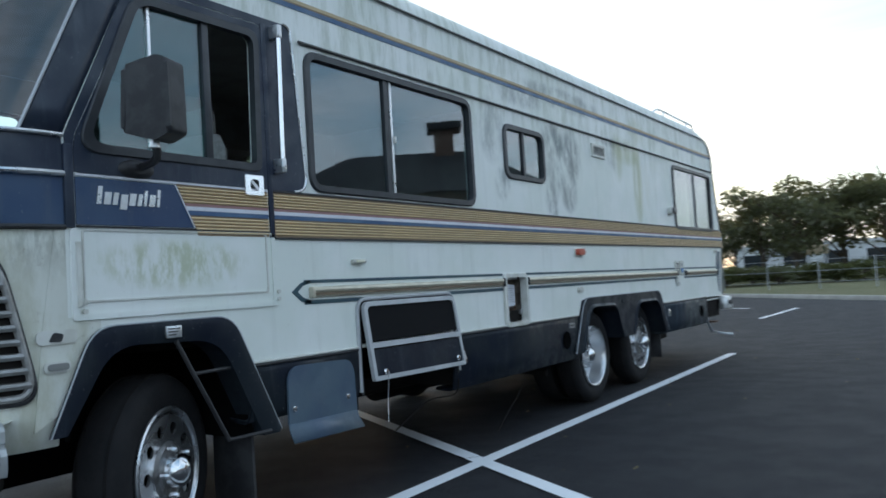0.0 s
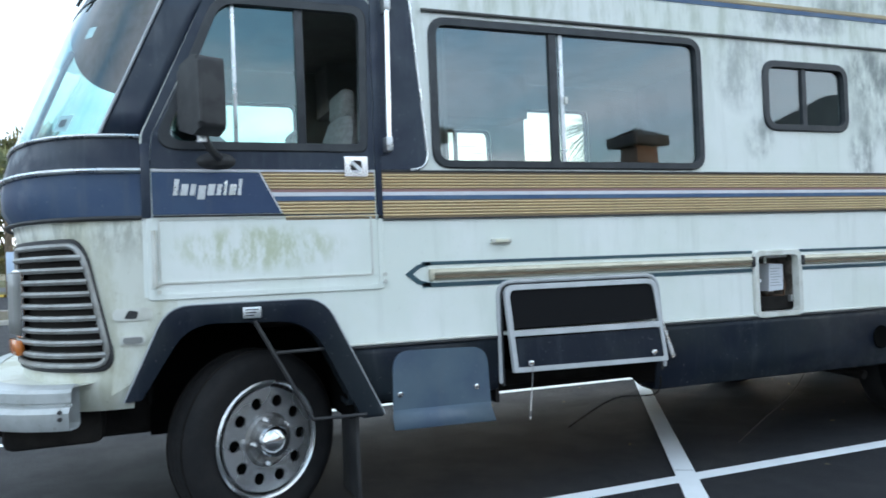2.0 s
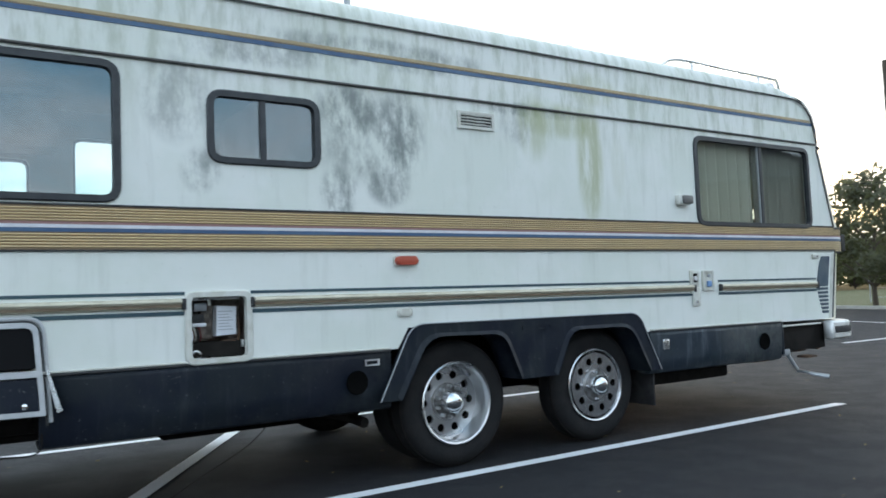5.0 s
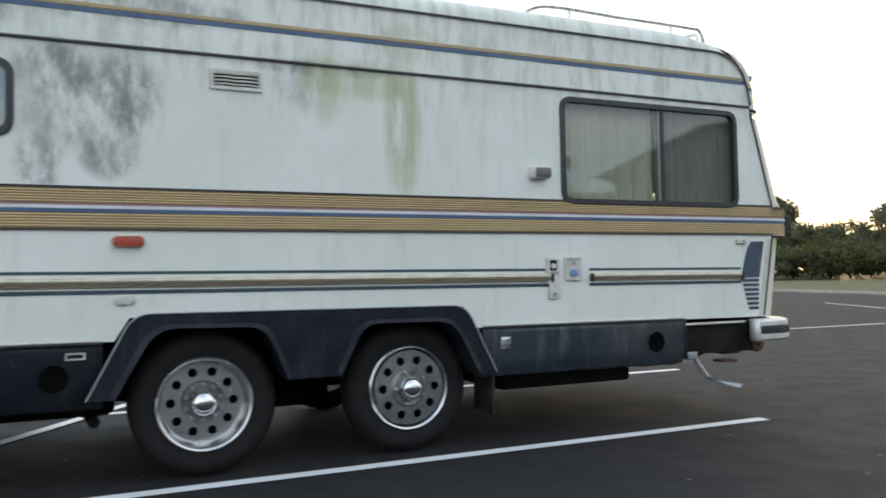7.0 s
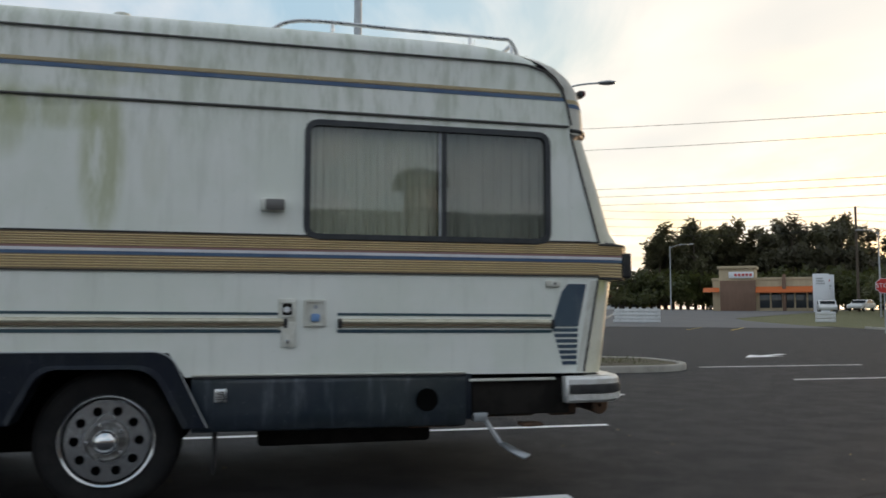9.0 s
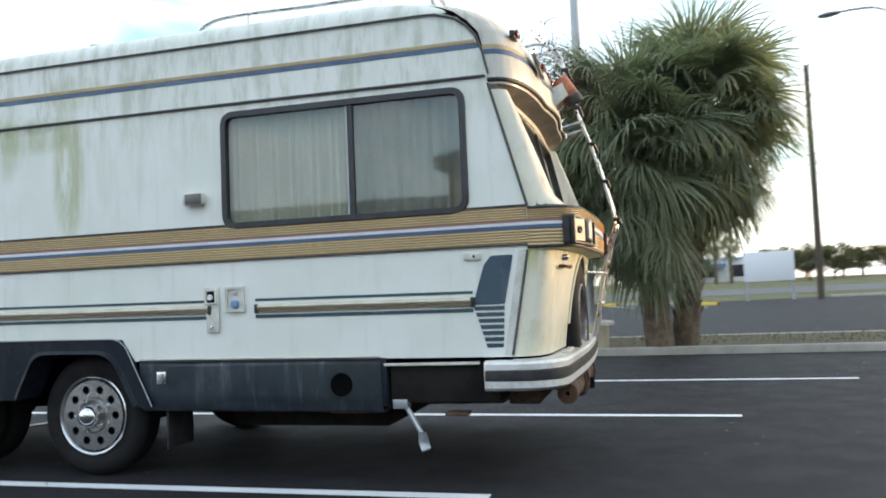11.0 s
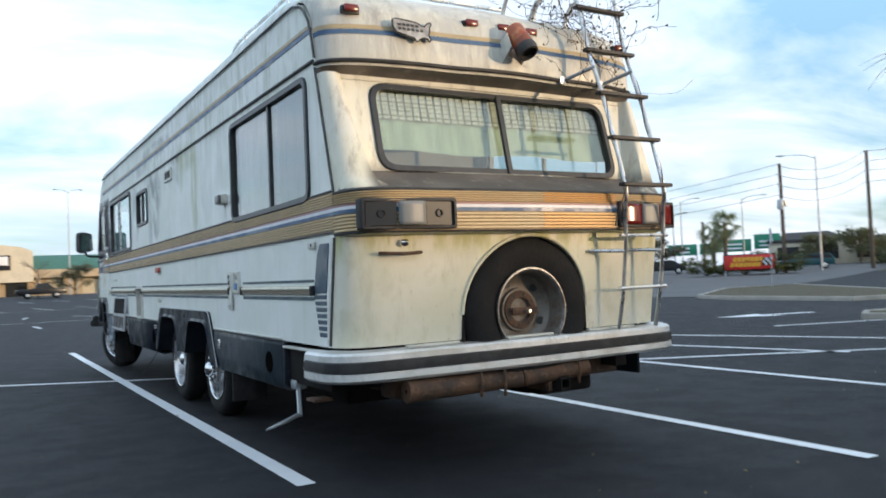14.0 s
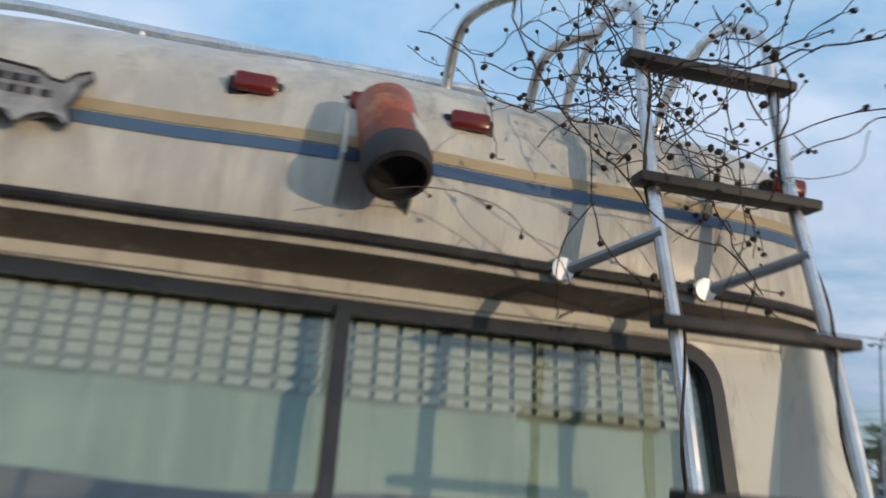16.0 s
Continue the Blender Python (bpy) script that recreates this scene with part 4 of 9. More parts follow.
# roof: a low crown with rounded shoulders
rows = []
for k in range(31):
    t = k / 30
    row = []
    for y in (1.26, 1.6, 3, 5, 7, 9, 9.2, 9.35, 9.5, 9.62, 9.72, 9.80, 9.84):
        rise = 0.13 * math.sqrt(max(0, 1 - (max(0, y - 9.2) / 0.64) ** 2))
        ang = t * math.pi
        c = math.cos(ang)
        edge = abs(c)
        drop = max(0, (edge - 0.86) / 0.14)
        row.append((MID + (-MID) * (math.copysign(edge ** 0.55, c)), y, 2.908 + rise * ((1 - drop ** 2.4) ** 0.5 + 0.15 * math.sin(ang))))
    rows.append(row)
part("roof", sheet(B(), rows), m_white, coach, "white roof skin with rounded shoulders")
part("roof_gutter_trim", tube(B(), [(0.012, y, 2.907) for y in (1.28, 4, 7, 9.4, 9.65)] + [(0.012, 9.76, 2.902), (0.012, 9.88, 2.866), (0.012, 9.95, 2.815), (0.012, 10.01, 2.745), (0.012, 10.05, 2.64), (0.010, 10.08, 2.50)], 0.008), m_trim, coach)
part("rear_joint_trim", tube(B(), [(0.006, 10.075, 2.44), (0.006, 10.28, 1.68)], 0.008), m_trim, coach)
part("rear_joint_trim", tube(B(), [(0.006, 10.27, 1.42), (0.006, 10.155, 0.80)], 0.008), m_trim, coach)
part("ledge_trim", tube(B(), [(0.010, y, 2.492) for y in (1.93, 4, 6, 8)] + [(0.010, 10.06, 2.487)], 0.009), m_trim, coach)
part("cab_ceiling", sheet(B(), [[(x, y, 2.74) for x in (-0.06, WX + 0.06)] for y in (1.0, 10.0)]), m_inside, coach)
for x0, x1, y0, y1 in ((WX + 0.66, -0.66, 0.45, 10.1), (-0.66, -0.06, 1.54, 5.30), (WX + 0.06, WX + 0.66, 1.54, 5.30), (-0.66, -0.06, 7.60, 10.1), (WX + 0.06, WX + 0.66, 7.60, 10.1)):
    part("floor_pan", box(B(), x0, x1, y0, y1, 0.86, 0.94), m_under, coach)

# tail cap
LOWER = [0.79, 0.95, 1.1, 1.25, 1.34, 1.40, 1.42]
ct = [t for t in TH if t <= 0.3001]
cf = [t for t in TH if t >= 0.6999]
for cc in (ct, cf):
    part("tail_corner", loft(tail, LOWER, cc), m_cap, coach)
# a rounded pillar at each side stands proud of the window wall
PILLAR = [(1.667, -0.255, 0.235), (1.70, -0.215, 0.200), (1.75, -0.190, 0.165), (1.80, -0.175, 0.150), (2.05, -0.130, 0.128), (2.25, -0.095, 0.108), (2.40, -0.068, 0.092)]


def pillar(z, k):
    """k 0 to 1: from the side wall round to the edge, then inwards to the window wall."""
    xe, dp = table(PILLAR, z)
    ys, yr = table(TAIL, z)
    if k <= 0.75:
        a = k / 0.75 * math.pi / 2
        return (xe * (1 - math.cos(a) ** 0.85), ys + dp * math.sin(a) ** 0.85, z)
    u = (k - 0.75) / 0.25
    return (xe - 0.055 * u, ys + dp + (min(yr, ys + dp) - 0.006 - ys - dp) * (u * u * (3 - 2 * u)), z)


PZ = [1.667, 1.685, 1.70, 1.725, 1.75, 1.775, 1.80, 1.86, 1.95, 2.05, 2.15, 2.25, 2.33, 2.40]
PK = [k / 16 for k in range(17)]
part("tail_pillar", loft(pillar, PZ, PK), m_cap, coach, "rounded cream corner pillar beside the rear window", smooth=50)
part("tail_pillar", loft(lambda z, k: (WX - pillar(z, k)[0],) + pillar(z, k)[1:], PZ, PK), m_cap, coach, smooth=50)


def tail_x(x, z, d=0.0):
    """A point on the flat middle of the back."""
    yr = table(TAIL, z)[1]
    t = max(0, min(1, (x + 0.34) / (WX + 0.68)))
    return (x, yr + 0.03 * math.sin(math.pi * t) + d, z)


SPX, SPZ = -1.225, 0.942
arch = [(SPX + 0.482 * math.cos(a), SPZ + 0.470 * math.sin(a)) for a in [math.pi * k / 24 for k in range(25)]]
bpan = B()
lower_out = [(-0.34, 0.79), (SPX + 0.482, 0.79)] + arch + [(SPX - 0.482, 0.79), (WX + 0.34, 0.79), (WX + 0.34, 1.42), (-0.34, 1.42)]
holed(bpan, lower_out, [], lambda a, b, d: tail_x(a, b, d), -0.02, 0.0)
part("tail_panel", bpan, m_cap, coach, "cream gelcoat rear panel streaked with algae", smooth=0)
part("spare_recess", ring(B(), [(SPX + 0.482, 0.70)] + arch + [(SPX - 0.482, 0.70)], [(SPX + 0.464, 0.70)] + [(SPX + 0.464 * math.cos(a), SPZ + 0.452 * math.sin(a)) for a in [math.pi * k / 24 for k in range(25)]] + [(SPX - 0.464, 0.70)], back, 10.05, 10.40), m_under, coach)
part("spare_recess_back", box(B(), SPX - 0.48, SPX + 0.48, 10.02, 10.05, 0.66, 1.43), m_under, coach)
part("recess_lip", tube(B(), [tail_x(a, b, 0.004) for a, b in arch], 0.012), m_cap, coach)
RWIN = [(-0.315, 1.826), (-2.155, 1.826), (-2.135, 2.350), (-0.310, 2.350)]
sur = lambda z: table(PILLAR, z)[0] - 0.035
surround = [(sur(1.809) + (WX - 2 * sur(1.809)) * k / 20, 1.809) for k in range(21)] + [(WX - sur(z), z) for z in (1.95, 2.1, 2.25)] + [(WX - sur(2.369) - (WX - 2 * sur(2.369)) * k / 20, 2.369) for k in range(21)] + [(sur(z), z) for z in (2.25, 2.1, 1.95)]
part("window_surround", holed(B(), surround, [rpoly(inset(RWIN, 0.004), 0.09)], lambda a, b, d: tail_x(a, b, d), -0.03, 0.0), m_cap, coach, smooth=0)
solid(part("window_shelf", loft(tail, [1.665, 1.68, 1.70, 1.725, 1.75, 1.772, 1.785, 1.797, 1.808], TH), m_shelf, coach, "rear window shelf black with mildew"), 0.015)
part("window_head", loft(lambda z, t: tail(z, t, 0.003), [2.372, 2.385, 2.400], TH), m_cap, coach, "cream strip over the rear window")
# the underside takes the shelf's dark gelcoat, darker than the brow above
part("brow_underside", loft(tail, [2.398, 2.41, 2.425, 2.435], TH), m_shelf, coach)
part("brow", loft(tail, [2.435, 2.46, 2.48, 2.55, 2.62, 2.69, 2.76, 2.80, 2.84, 2.875, 2.91, 2.935, 2.96, 2.983, 3.005, 3.03], TH), m_cap, coach, "upper rear cap with brown run marks")
part("roof_end", sheet(B(), [[tail(3.03, t) for t in TH], [(tail(3.03, t)[0], 9.2, 3.042) for t in TH]]), m_cap, coach)
part("brow_trim", tube(B(), [tail(2.462, t, 0.006) for t in TH], 0.013), m_black, coach)


# nose
NT = [k / 48 for k in range(49)]
solid(part("nose_panel", loft(nose, [0.66, 0.8, 1.0, 1.2, 1.40, 1.475], NT), m_nose, coach, "white front panel with moss and grime"), 0.02)
part("nose_blue_band", loft(nose, [1.475, 1.55, 1.62, 1.68], NT), m_blue, coach)
part("cowl", loft(nose, [1.68, 1.73, 1.78, 1.83], NT), m_navy, coach)
part("nose_trim", tube(B(), [nose(1.477, t, 0.006) for t in NT], 0.010), m_black, coach)
part("nose_trim", tube(B(), [nose(1.682, t, 0.008) for t in NT], 0.012), m_alu, coach)
part("nose_trim", tube(B(), [nose(1.832, t, 0.008) for t in NT], 0.009), m_alu, coach)
P0 = 0.055
for a, b in ((0, P0), (1 - P0, 1)):
    solid(part("windscreen_pillar", loft(nose, zs(1.83, 2.50, 6), [a + (b - a) * k / 6 for k in range(7)]), m_navy, coach), 0.03)
ws = [P0 + (1 - 2 * P0) * k / 40 for k in range(41)]
ob = part("windscreen", loft(nose, zs(1.835, 2.50, 6), ws), m_glass_cab, coach, "large curved windscreen with sky reflections")
ob.visible_shadow = False
for t in (P0, 1 - P0):
    part("windscreen_bead", tube(B(), [nose(z, t, 0.006) for z in zs(1.83, 2.50, 6)], 0.007), m_galv, coach)
part("windscreen_bar", tube(B(), [nose(z, 0.5, 0.004) for z in zs(1.83, 2.50, 6)], 0.018), m_black, coach)
part("nose_brow", loft(nose, [2.50, 2.55, 2.62, 2.70, 2.78, 2.86, 2.91, 2.95, 2.985], NT), m_white, coach)
part("brow_band", loft(lambda z, t: nose(z, t, 0.004), [2.50, 2.56, 2.60], NT), m_navy, coach)
# dashboard and stickers behind the glass
part("dashboard", box(B(), WX + 0.15, -0.15, 0.20, 0.75, 1.62, 1.80, 0.04), m_under, coach)
for th, z0, s in ((0.135, 1.865, 0.075), (0.19, 2.30, 0.055)):
    p = Vector(nose(z0, th, -0.012))
    q = Vector(nose(z0, th + 0.02, -0.012))
    u = (q - p).normalized() * s
    w = (Vector(nose(z0 + 0.1, th, -0.012)) - p).normalized() * s
    st = part("windscreen_sticker", sheet(B(), [[p, p + u], [p + w, p + w + u]]), m_signwhite, coach, "pale square sticker")
    if s > 0.06:
        e = (p + (u + w) * 0.5) - Vector(nose(z0, th, -0.012)) * 0
        n = u.cross(w).normalized() * -0.004
        part("sticker_centre", sheet(B(), [[p + u * 0.27 + w * 0.27 + n, p + u * 0.73 + w * 0.27 + n], [p + u * 0.27 + w * 0.73 + n, p + u * 0.73 + w * 0.73 + n]]), m_black, st)

# stripes on the near side
def strip(name, y0, y1, z0, z1, mat, d=0.004, label="", slope=None, parent=None, at=side):
    f = slope or (lambda y: 0)
    bm = B()
    n = max(1, int((y1 - y0) / 2))
    ys = [y0 + (y1 - y0) * k / n for k in range(n + 1)]
    loop = [(y, z0 + f(y)) for y in ys] + [(y, z1 + f(y)) for y in reversed(ys)]
    prism(bm, loop, at, -0.001, d)
    return part(name, bm, mat, parent or coach, label, smooth=0)


def ribbed_band(y0, y1, parent, slant=0.0):
    """The moulded tan band: two ribbed tan bands with a pale and a blue line between."""
    bm = B()
    for z0, z1 in ((1.598, 1.672), (1.462, 1.540)):
        n = 5
        h = (z1 - z0) / n
        for k in range(n):
            a, b = z0 + k * h + 0.002, z0 + (k + 1) * h - 0.002
            s0, s1 = slant * (1.672 - a), slant * (1.672 - b)
            pts = [(0.004, a), (0.011, a + 0.003), (0.012, (a + b) / 2), (0.011, b - 0.003), (0.004, b)]
            rows = [[(x, y0 + (s0 if k2 == 0 else 0), z) for x, z in pts] for k2 in (0,)]
            sheet(bm, [[(x, y0 + slant * (1.672 - z), z) for x, z in pts], [(x, y1, z) for x, z in pts]])
    part("ribbed_moulding", bm, m_tan, parent, "ribbed tan vinyl moulding")
    lo = [(y0 + slant * (1.672 - z), z) for z in (1.455, 1.68)]
    part("band_backing", prism(B(), [(lo[0][0], 1.455), (y1, 1.455), (y1, 1.68), (lo[1][0], 1.68)], side, 0.0, 0.004), m_brown, parent, smooth=0)
    for z0, z1, mt in ((1.584, 1.597, m_mauve), (1.566, 1.584, m_pale), (1.545, 1.565, m_stripe_blue)):
        part("centre_line", prism(B(), [(y0 + slant * (1.672 - z0), z0), (y1, z0), (y1, z1), (y0 + slant * (1.672 - z1), z1)], side, 0.0, 0.009), mt, parent, smooth=0)


ribbed_band(1.695, 10.275, coach)
strip("band_edge", 1.695, 10.275, 1.680, 1.690, m_black, 0.012)
strip("band_edge", 1.695, 10.275, 1.446, 1.455, m_black, 0.012)
for z, mt, a, b in ((2.700, m_gold, 0, 0.020), (2.666, m_stripe_blue, 0, 0.026)):
    strip("upper_stripe", 1.2, 10.035 - (0.03 if mt == m_gold else 0.0), z, z + b, mt, 0.004)
strip("upper_stripe", 1.2, 10.03, 2.693, 2.698, m_brown, 0.004)

# the same bands carried round the back
def back_band(z0, z1, mat, out, name, label=""):
    return part(name, loft(lambda z, t: tail(z, t, out), [z0, (z0 + z1) / 2, z1], TH), mat, coach, label)


part("tail_band", loft(tail, [1.435, 1.5, 1.58, 1.665], TH), m_brown, coach)
part("tail_band_underside", loft(tail, [1.405, 1.42, 1.435], TH), m_cap, coach)
bm = B()
for z0, z1 in ((1.598, 1.662), (1.440, 1.540)):
    n = 5
    h = (z1 - z0) / n
    for k in range(n):
        a, b = z0 + k * h + 0.002, z0 + (k + 1) * h - 0.002
        sheet(bm, [[tail(z, t, o) for t in TH] for z, o in ((a, 0.002), (a + 0.003, 0.009), ((a + b) / 2, 0.010), (b - 0.003, 0.009), (b, 0.002))])
part("tail_ribbed_moulding", bm, m_tan, coach, "ribbed tan moulding across the back")
# the sunlit length of the band, its sunlight painted as bright orange
SUNLIT_T = [t for t in [TH[0] + (TH[-1] - TH[0]) * k / 600 for k in range(601)] if -1.83 < tail(1.55, t, 0.0)[0] < -1.225 and tail(1.55, t, 0.0)[1] > 10]
SUNLIT_T = SUNLIT_T[::12] + SUNLIT_T[-1:]
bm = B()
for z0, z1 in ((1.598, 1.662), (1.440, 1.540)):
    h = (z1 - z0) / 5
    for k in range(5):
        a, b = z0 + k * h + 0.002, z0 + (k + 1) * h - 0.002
        sheet(bm, [[tail(z, t, o) for t in SUNLIT_T] for z, o in ((a, 0.004), (a + 0.003, 0.012), ((a + b) / 2, 0.013), (b - 0.003, 0.012), (b, 0.004))])
part("newer_moulding", bm, m_tan_sunlit, coach, "length of ribbed moulding with low sunlight painted in bright orange")
back_band(1.584, 1.597, m_mauve, 0.008, "tail_line")
back_band(1.566, 1.584, m_pale, 0.008, "tail_line")
back_band(1.545, 1.565, m_stripe_blue, 0.008, "tail_line")
part("tail_edge", tube(B(), [tail(1.668, t, 0.004) for t in TH], 0.009), m_black, coach)
part("tail_edge", tube(B(), [tail(1.434, t, 0.002) for t in TH], 0.008), m_black, coach)
back_band(2.655, 2.682, m_gold, 0.003, "brow_stripe")
back_band(2.622, 2.651, m_stripe_blue, 0.003, "brow_stripe")

# navy cab panel behind the door, and the door itself
CAB = [(0.61, 1.692), (1.945, 1.692), (1.868, 2.56), (0.935, 2.56), (0.61, 1.84)]
part("cab_side_panel", holed(B(), rpoly(CAB, [0.01, 0.10, 0.05, 0.02, 0.02]), [rpoly([(0.64, 1.70), (1.665, 1.70), (1.665, 2.52), (0.975, 2.52), (0.645, 1.83)], 0.03)], side, 0.0, 0.006), m_navy, coach, "navy painted cab panel", smooth=0)
part("cab_panel_bead", tube(B(), [side(a, b, 0.007) for a, b in rpoly(CAB, [0.01, 0.10, 0.05, 0.02, 0.02], 8)[9:27]], 0.007), m_alu, coach)
door = part("cab_door", holed(B(), rpoly(DOOR, 0.03), [rpoly(DWIN, [0.10, 0.03, 0.06, 0.08])], side, -0.04, 0.003), m_white, coach, "cab door, white below and navy above", smooth=0)
part("door_upper_skin", holed(B(), rpoly([(0.64, 1.690), (1.66, 1.690), (1.66, 2.515), (0.98, 2.515), (0.648, 1.83)], 0.03), [rpoly(DWIN, [0.10, 0.03, 0.06, 0.08])], side, 0.003, 0.008), m_navy, door, smooth=0)
part("door_window_frame", ring(B(), rpoly(inset(DWIN, -0.028), [0.12, 0.05, 0.08, 0.10]), rpoly(inset(DWIN, 0.012), [0.09, 0.03, 0.05, 0.07]), side, -0.02, 0.018, 0.006), m_frame, door)
ob = part("door_pane", prism(B(), inset([(0.70, 1.80), (1.30, 1.80), (1.315, 2.455), (0.955, 2.455)], 0.008), side, -0.014, -0.010), m_glass_cab, door, smooth=0)
ob.visible_shadow = False
part("door_window_bar", box(B(), -0.02, 0.006, 1.295, 1.335, 1.80, 2.45, 0.004), m_frame, door)
part("door_window_bar", box(B(), -0.02, 0.002, 1.005, 1.022, 1.80, 2.45, 0.003), m_alu, door, "thin aluminium window bar")
part("logo_panel", prism(B(), [(0.645, 1.488), (1.205, 1.488), (1.108, 1.675), (0.645, 1.675)], side, 0.003, 0.008), m_blue, door, smooth=0)
ribbed_band(1.118, 1.655, door, 0.50)
part("logo_panel_edge", prism(B(), [(1.202, 1.488), (1.209, 1.488), (1.112, 1.675), (1.105, 1.675)], side, 0.003, 0.011), m_pale, door, smooth=0)
part("door_line", box(B(), 0.0, 0.010, 0.645, 1.655, 1.679, 1.688), m_pale, door)
part("door_line", box(B(), 0.0, 0.010, 0.645, 1.655, 1.476, 1.485), m_black, door)
# slanting badge strokes
y = 0.73
for k, (w, h) in enumerate(((0.020, 0.072), (0.030, 0.05), (0.022, 0.05), (0.032, 0.062), (0.030, 0.05), (0.020, 0.05), (0.014, 0.066), (0.030, 0.05), (0.014, 0.074))):
    z0 = 1.572 - (0.018 if k == 3 else 0)
    part("badge_stroke", prism(B(), [(y, z0), (y + w, z0), (y + w + 0.010, z0 + h), (y + 0.010, z0 + h)], side, 0.008, 0.013), m_alu, door, smooth=0)
    y += w + 0.010
lock = part("door_lock", ring(B(), rpoly(rect(1.505, 1.625, 1.655, 1.755), 0.008), rpoly([(1.565 + 0.04 * math.cos(a), 1.705 + 0.04 * math.sin(a)) for a in (math.pi * 1.25, math.pi * 1.75, math.pi * 0.25, math.pi * 0.75)], 0.02), side, 0.004, 0.020, 0.004), m_chrome, door, "square chrome paddle lock")
part("lock_dish", lathe(B(), [(0.042, 0.018), (0.034, 0.010), (0.0, 0.008)], lambda u, v, d: (d, 1.565 + u, 1.705 + v), 24), m_black, lock)
part("lock_paddle", prism(B(), rpoly([(1.535, 1.722), (1.59, 1.675), (1.60, 1.690), (1.545, 1.737)], 0.006), side, 0.010, 0.018), m_alu, lock)
# door rim, hinge and panel seams
part("door_seam", ring(B(), rpoly(rect(0.665, 1.635, 1.185, 1.472), 0.015), rpoly(rect(0.672, 1.628, 1.192, 1.465), 0.015), side, 0.0, 0.009), m_wplastic, door, smooth=0)
part("door_rim", ring(B(), rpoly(rect(0.615, 1.690, 1.115, 1.475), 0.02), rpoly(rect(0.640, 1.664, 1.140, 1.474), 0.02), side, 0.0, 0.010, 0.003), m_white, coach)
part("door_hinge", tube(B(), [(0.012, 0.645, 1.17), (0.012, 0.645, 1.42)], 0.011), m_wplastic, door)
part("door_post", box(B(), -0.01, 0.012, 0.600, 0.640, 1.475, 1.80, 0.004), m_navy, coach)
part("door_gap", box(B(), -0.01, 0.010, 1.662, 1.694, 1.45, 2.53, 0.003), m_navy, coach)
for y in (0.662, 1.69):
    for z in (1.15, 1.185):
        part("latch_pin", tube(B(), [(0.0, y, z), (0.022, y, z)], 0.010), m_wplastic, coach)
# grab handle
gh = part("grab_handle", tube(B(), [(0.055, 1.722, 1.80), (0.055, 1.735, 2.50)], 0.014, 12), m_chrome, coach, "long chrome grab handle")
for z, y in ((1.81, 1.722), (2.49, 1.735)):
    part("handle_foot", box(B(), 0.004, 0.070, y - 0.016, y + 0.016, z - 0.035, z + 0.035, 0.006), m_alu, gh)

# mirror
MIRP = [(-0.105, -0.120), (0.045, -0.165), (0.115, -0.135), (0.110, 0.150), (0.060, 0.168), (-0.090, 0.140)]
mbm = prism(B(), rpoly(MIRP, 0.018), lambda a, b, d: (0.235 + a, 0.842 + d, 1.957 + b), -0.06, 0.055)
bmesh.ops.bevel(mbm, geom=[e for e in mbm.edges if abs(e.verts[0].co.y - e.verts[1].co.y) < 1e-5 and e.verts[0].co.y < 0.8], offset=0.022, segments=3, profile=0.5, affect="EDGES")
mir = part("wing_mirror", mbm, m_black, coach, "large black wing mirror on an arm")
part("mirror_glass", prism(B(), inset(MIRP, 0.022), lambda a, b, d: (0.235 + a, 0.842 + d, 1.957 + b), 0.052, 0.058), m_chrome, mir, smooth=0)
mir.matrix_basis = Matrix.Translation((0.235, 0.842, 0)) @ Matrix.Rotation(radians(20), 4, "Z") @ Matrix.Translation((-0.235, -0.842, 0))
part("mirror_arm", tube(B(), curve_pts([(0.0, 0.93, 1.735), (0.09, 0.92, 1.735), (0.20, 0.88, 1.75), (0.235, 0.842, 1.81)]), 0.017), m_black, coach)
part("mirror_clamp", tube(B(), [(0.235, 0.842, 1.775), (0.235, 0.842, 1.83)], 0.022), m_alu, coach)
part("mirror_foot", lathe(B(), [(0.0, 0.035), (0.03, 0.035), (0.05, 0.02), (0.06, 0.004)], lambda u, v, d: (d, 0.92 + u * 1.5, 1.725 + v * 0.7), 20), m_black, coach)


# coach windows
def coach_window(p, bars, mat, name="coach_window", at=side, curtain=None, slider=False):
    fr = part(name, ring(B(), rpoly(inset(p, -0.022), 0.10), rpoly(inset(p, 0.018), 0.06), at, -0.03, 0.016, 0.007), m_frame, coach, "black framed sliding coach window")
    q = inset(p, 0.014)
    ob = part("pane", prism(B(), rpoly(q, 0.06), at, -0.014, -0.010), mat, fr, smooth=0)
    ob.visible_shadow = False
    for y, w, mt in bars:
        bm = B()
        prism(bm, rect(y - w / 2, y + w / 2, p[0][1] + 0.015, p[2][1] - 0.015), at, -0.022, 0.004 if mt is m_frame else -0.002)
        part("window_bar", bm, mt, fr, smooth=0)
    return fr


wbig = coach_window(BIGW, ((2.675, 0.045, m_frame), (2.727, 0.022, m_alu)), m_glass)
part("window_latch", box(B(), -0.004, 0.010, 2.735, 2.755, 2.05, 2.09, 0.003), m_wplastic, wbig)
coach_window(SMALLW, ((4.445, 0.034, m_frame),), m_glass)
wrear = coach_window(REARW, ((9.175, 0.030, m_frame), (9.147, 0.010, m_galv)), m_glass_bed)
for p in FARW[:3]:
    coach_window(p, () if p is FARW[1] else (((p[0][0] + p[1][0]) / 2, 0.03, m_frame),), m_glass_far, at=far_side)
part("far_cab_window", ring(B(), rpoly(inset(FARW[3], -0.02), 0.06), rpoly(inset(FARW[3], 0.02), 0.05), far_side, -0.03, 0.014), m_frame, coach)

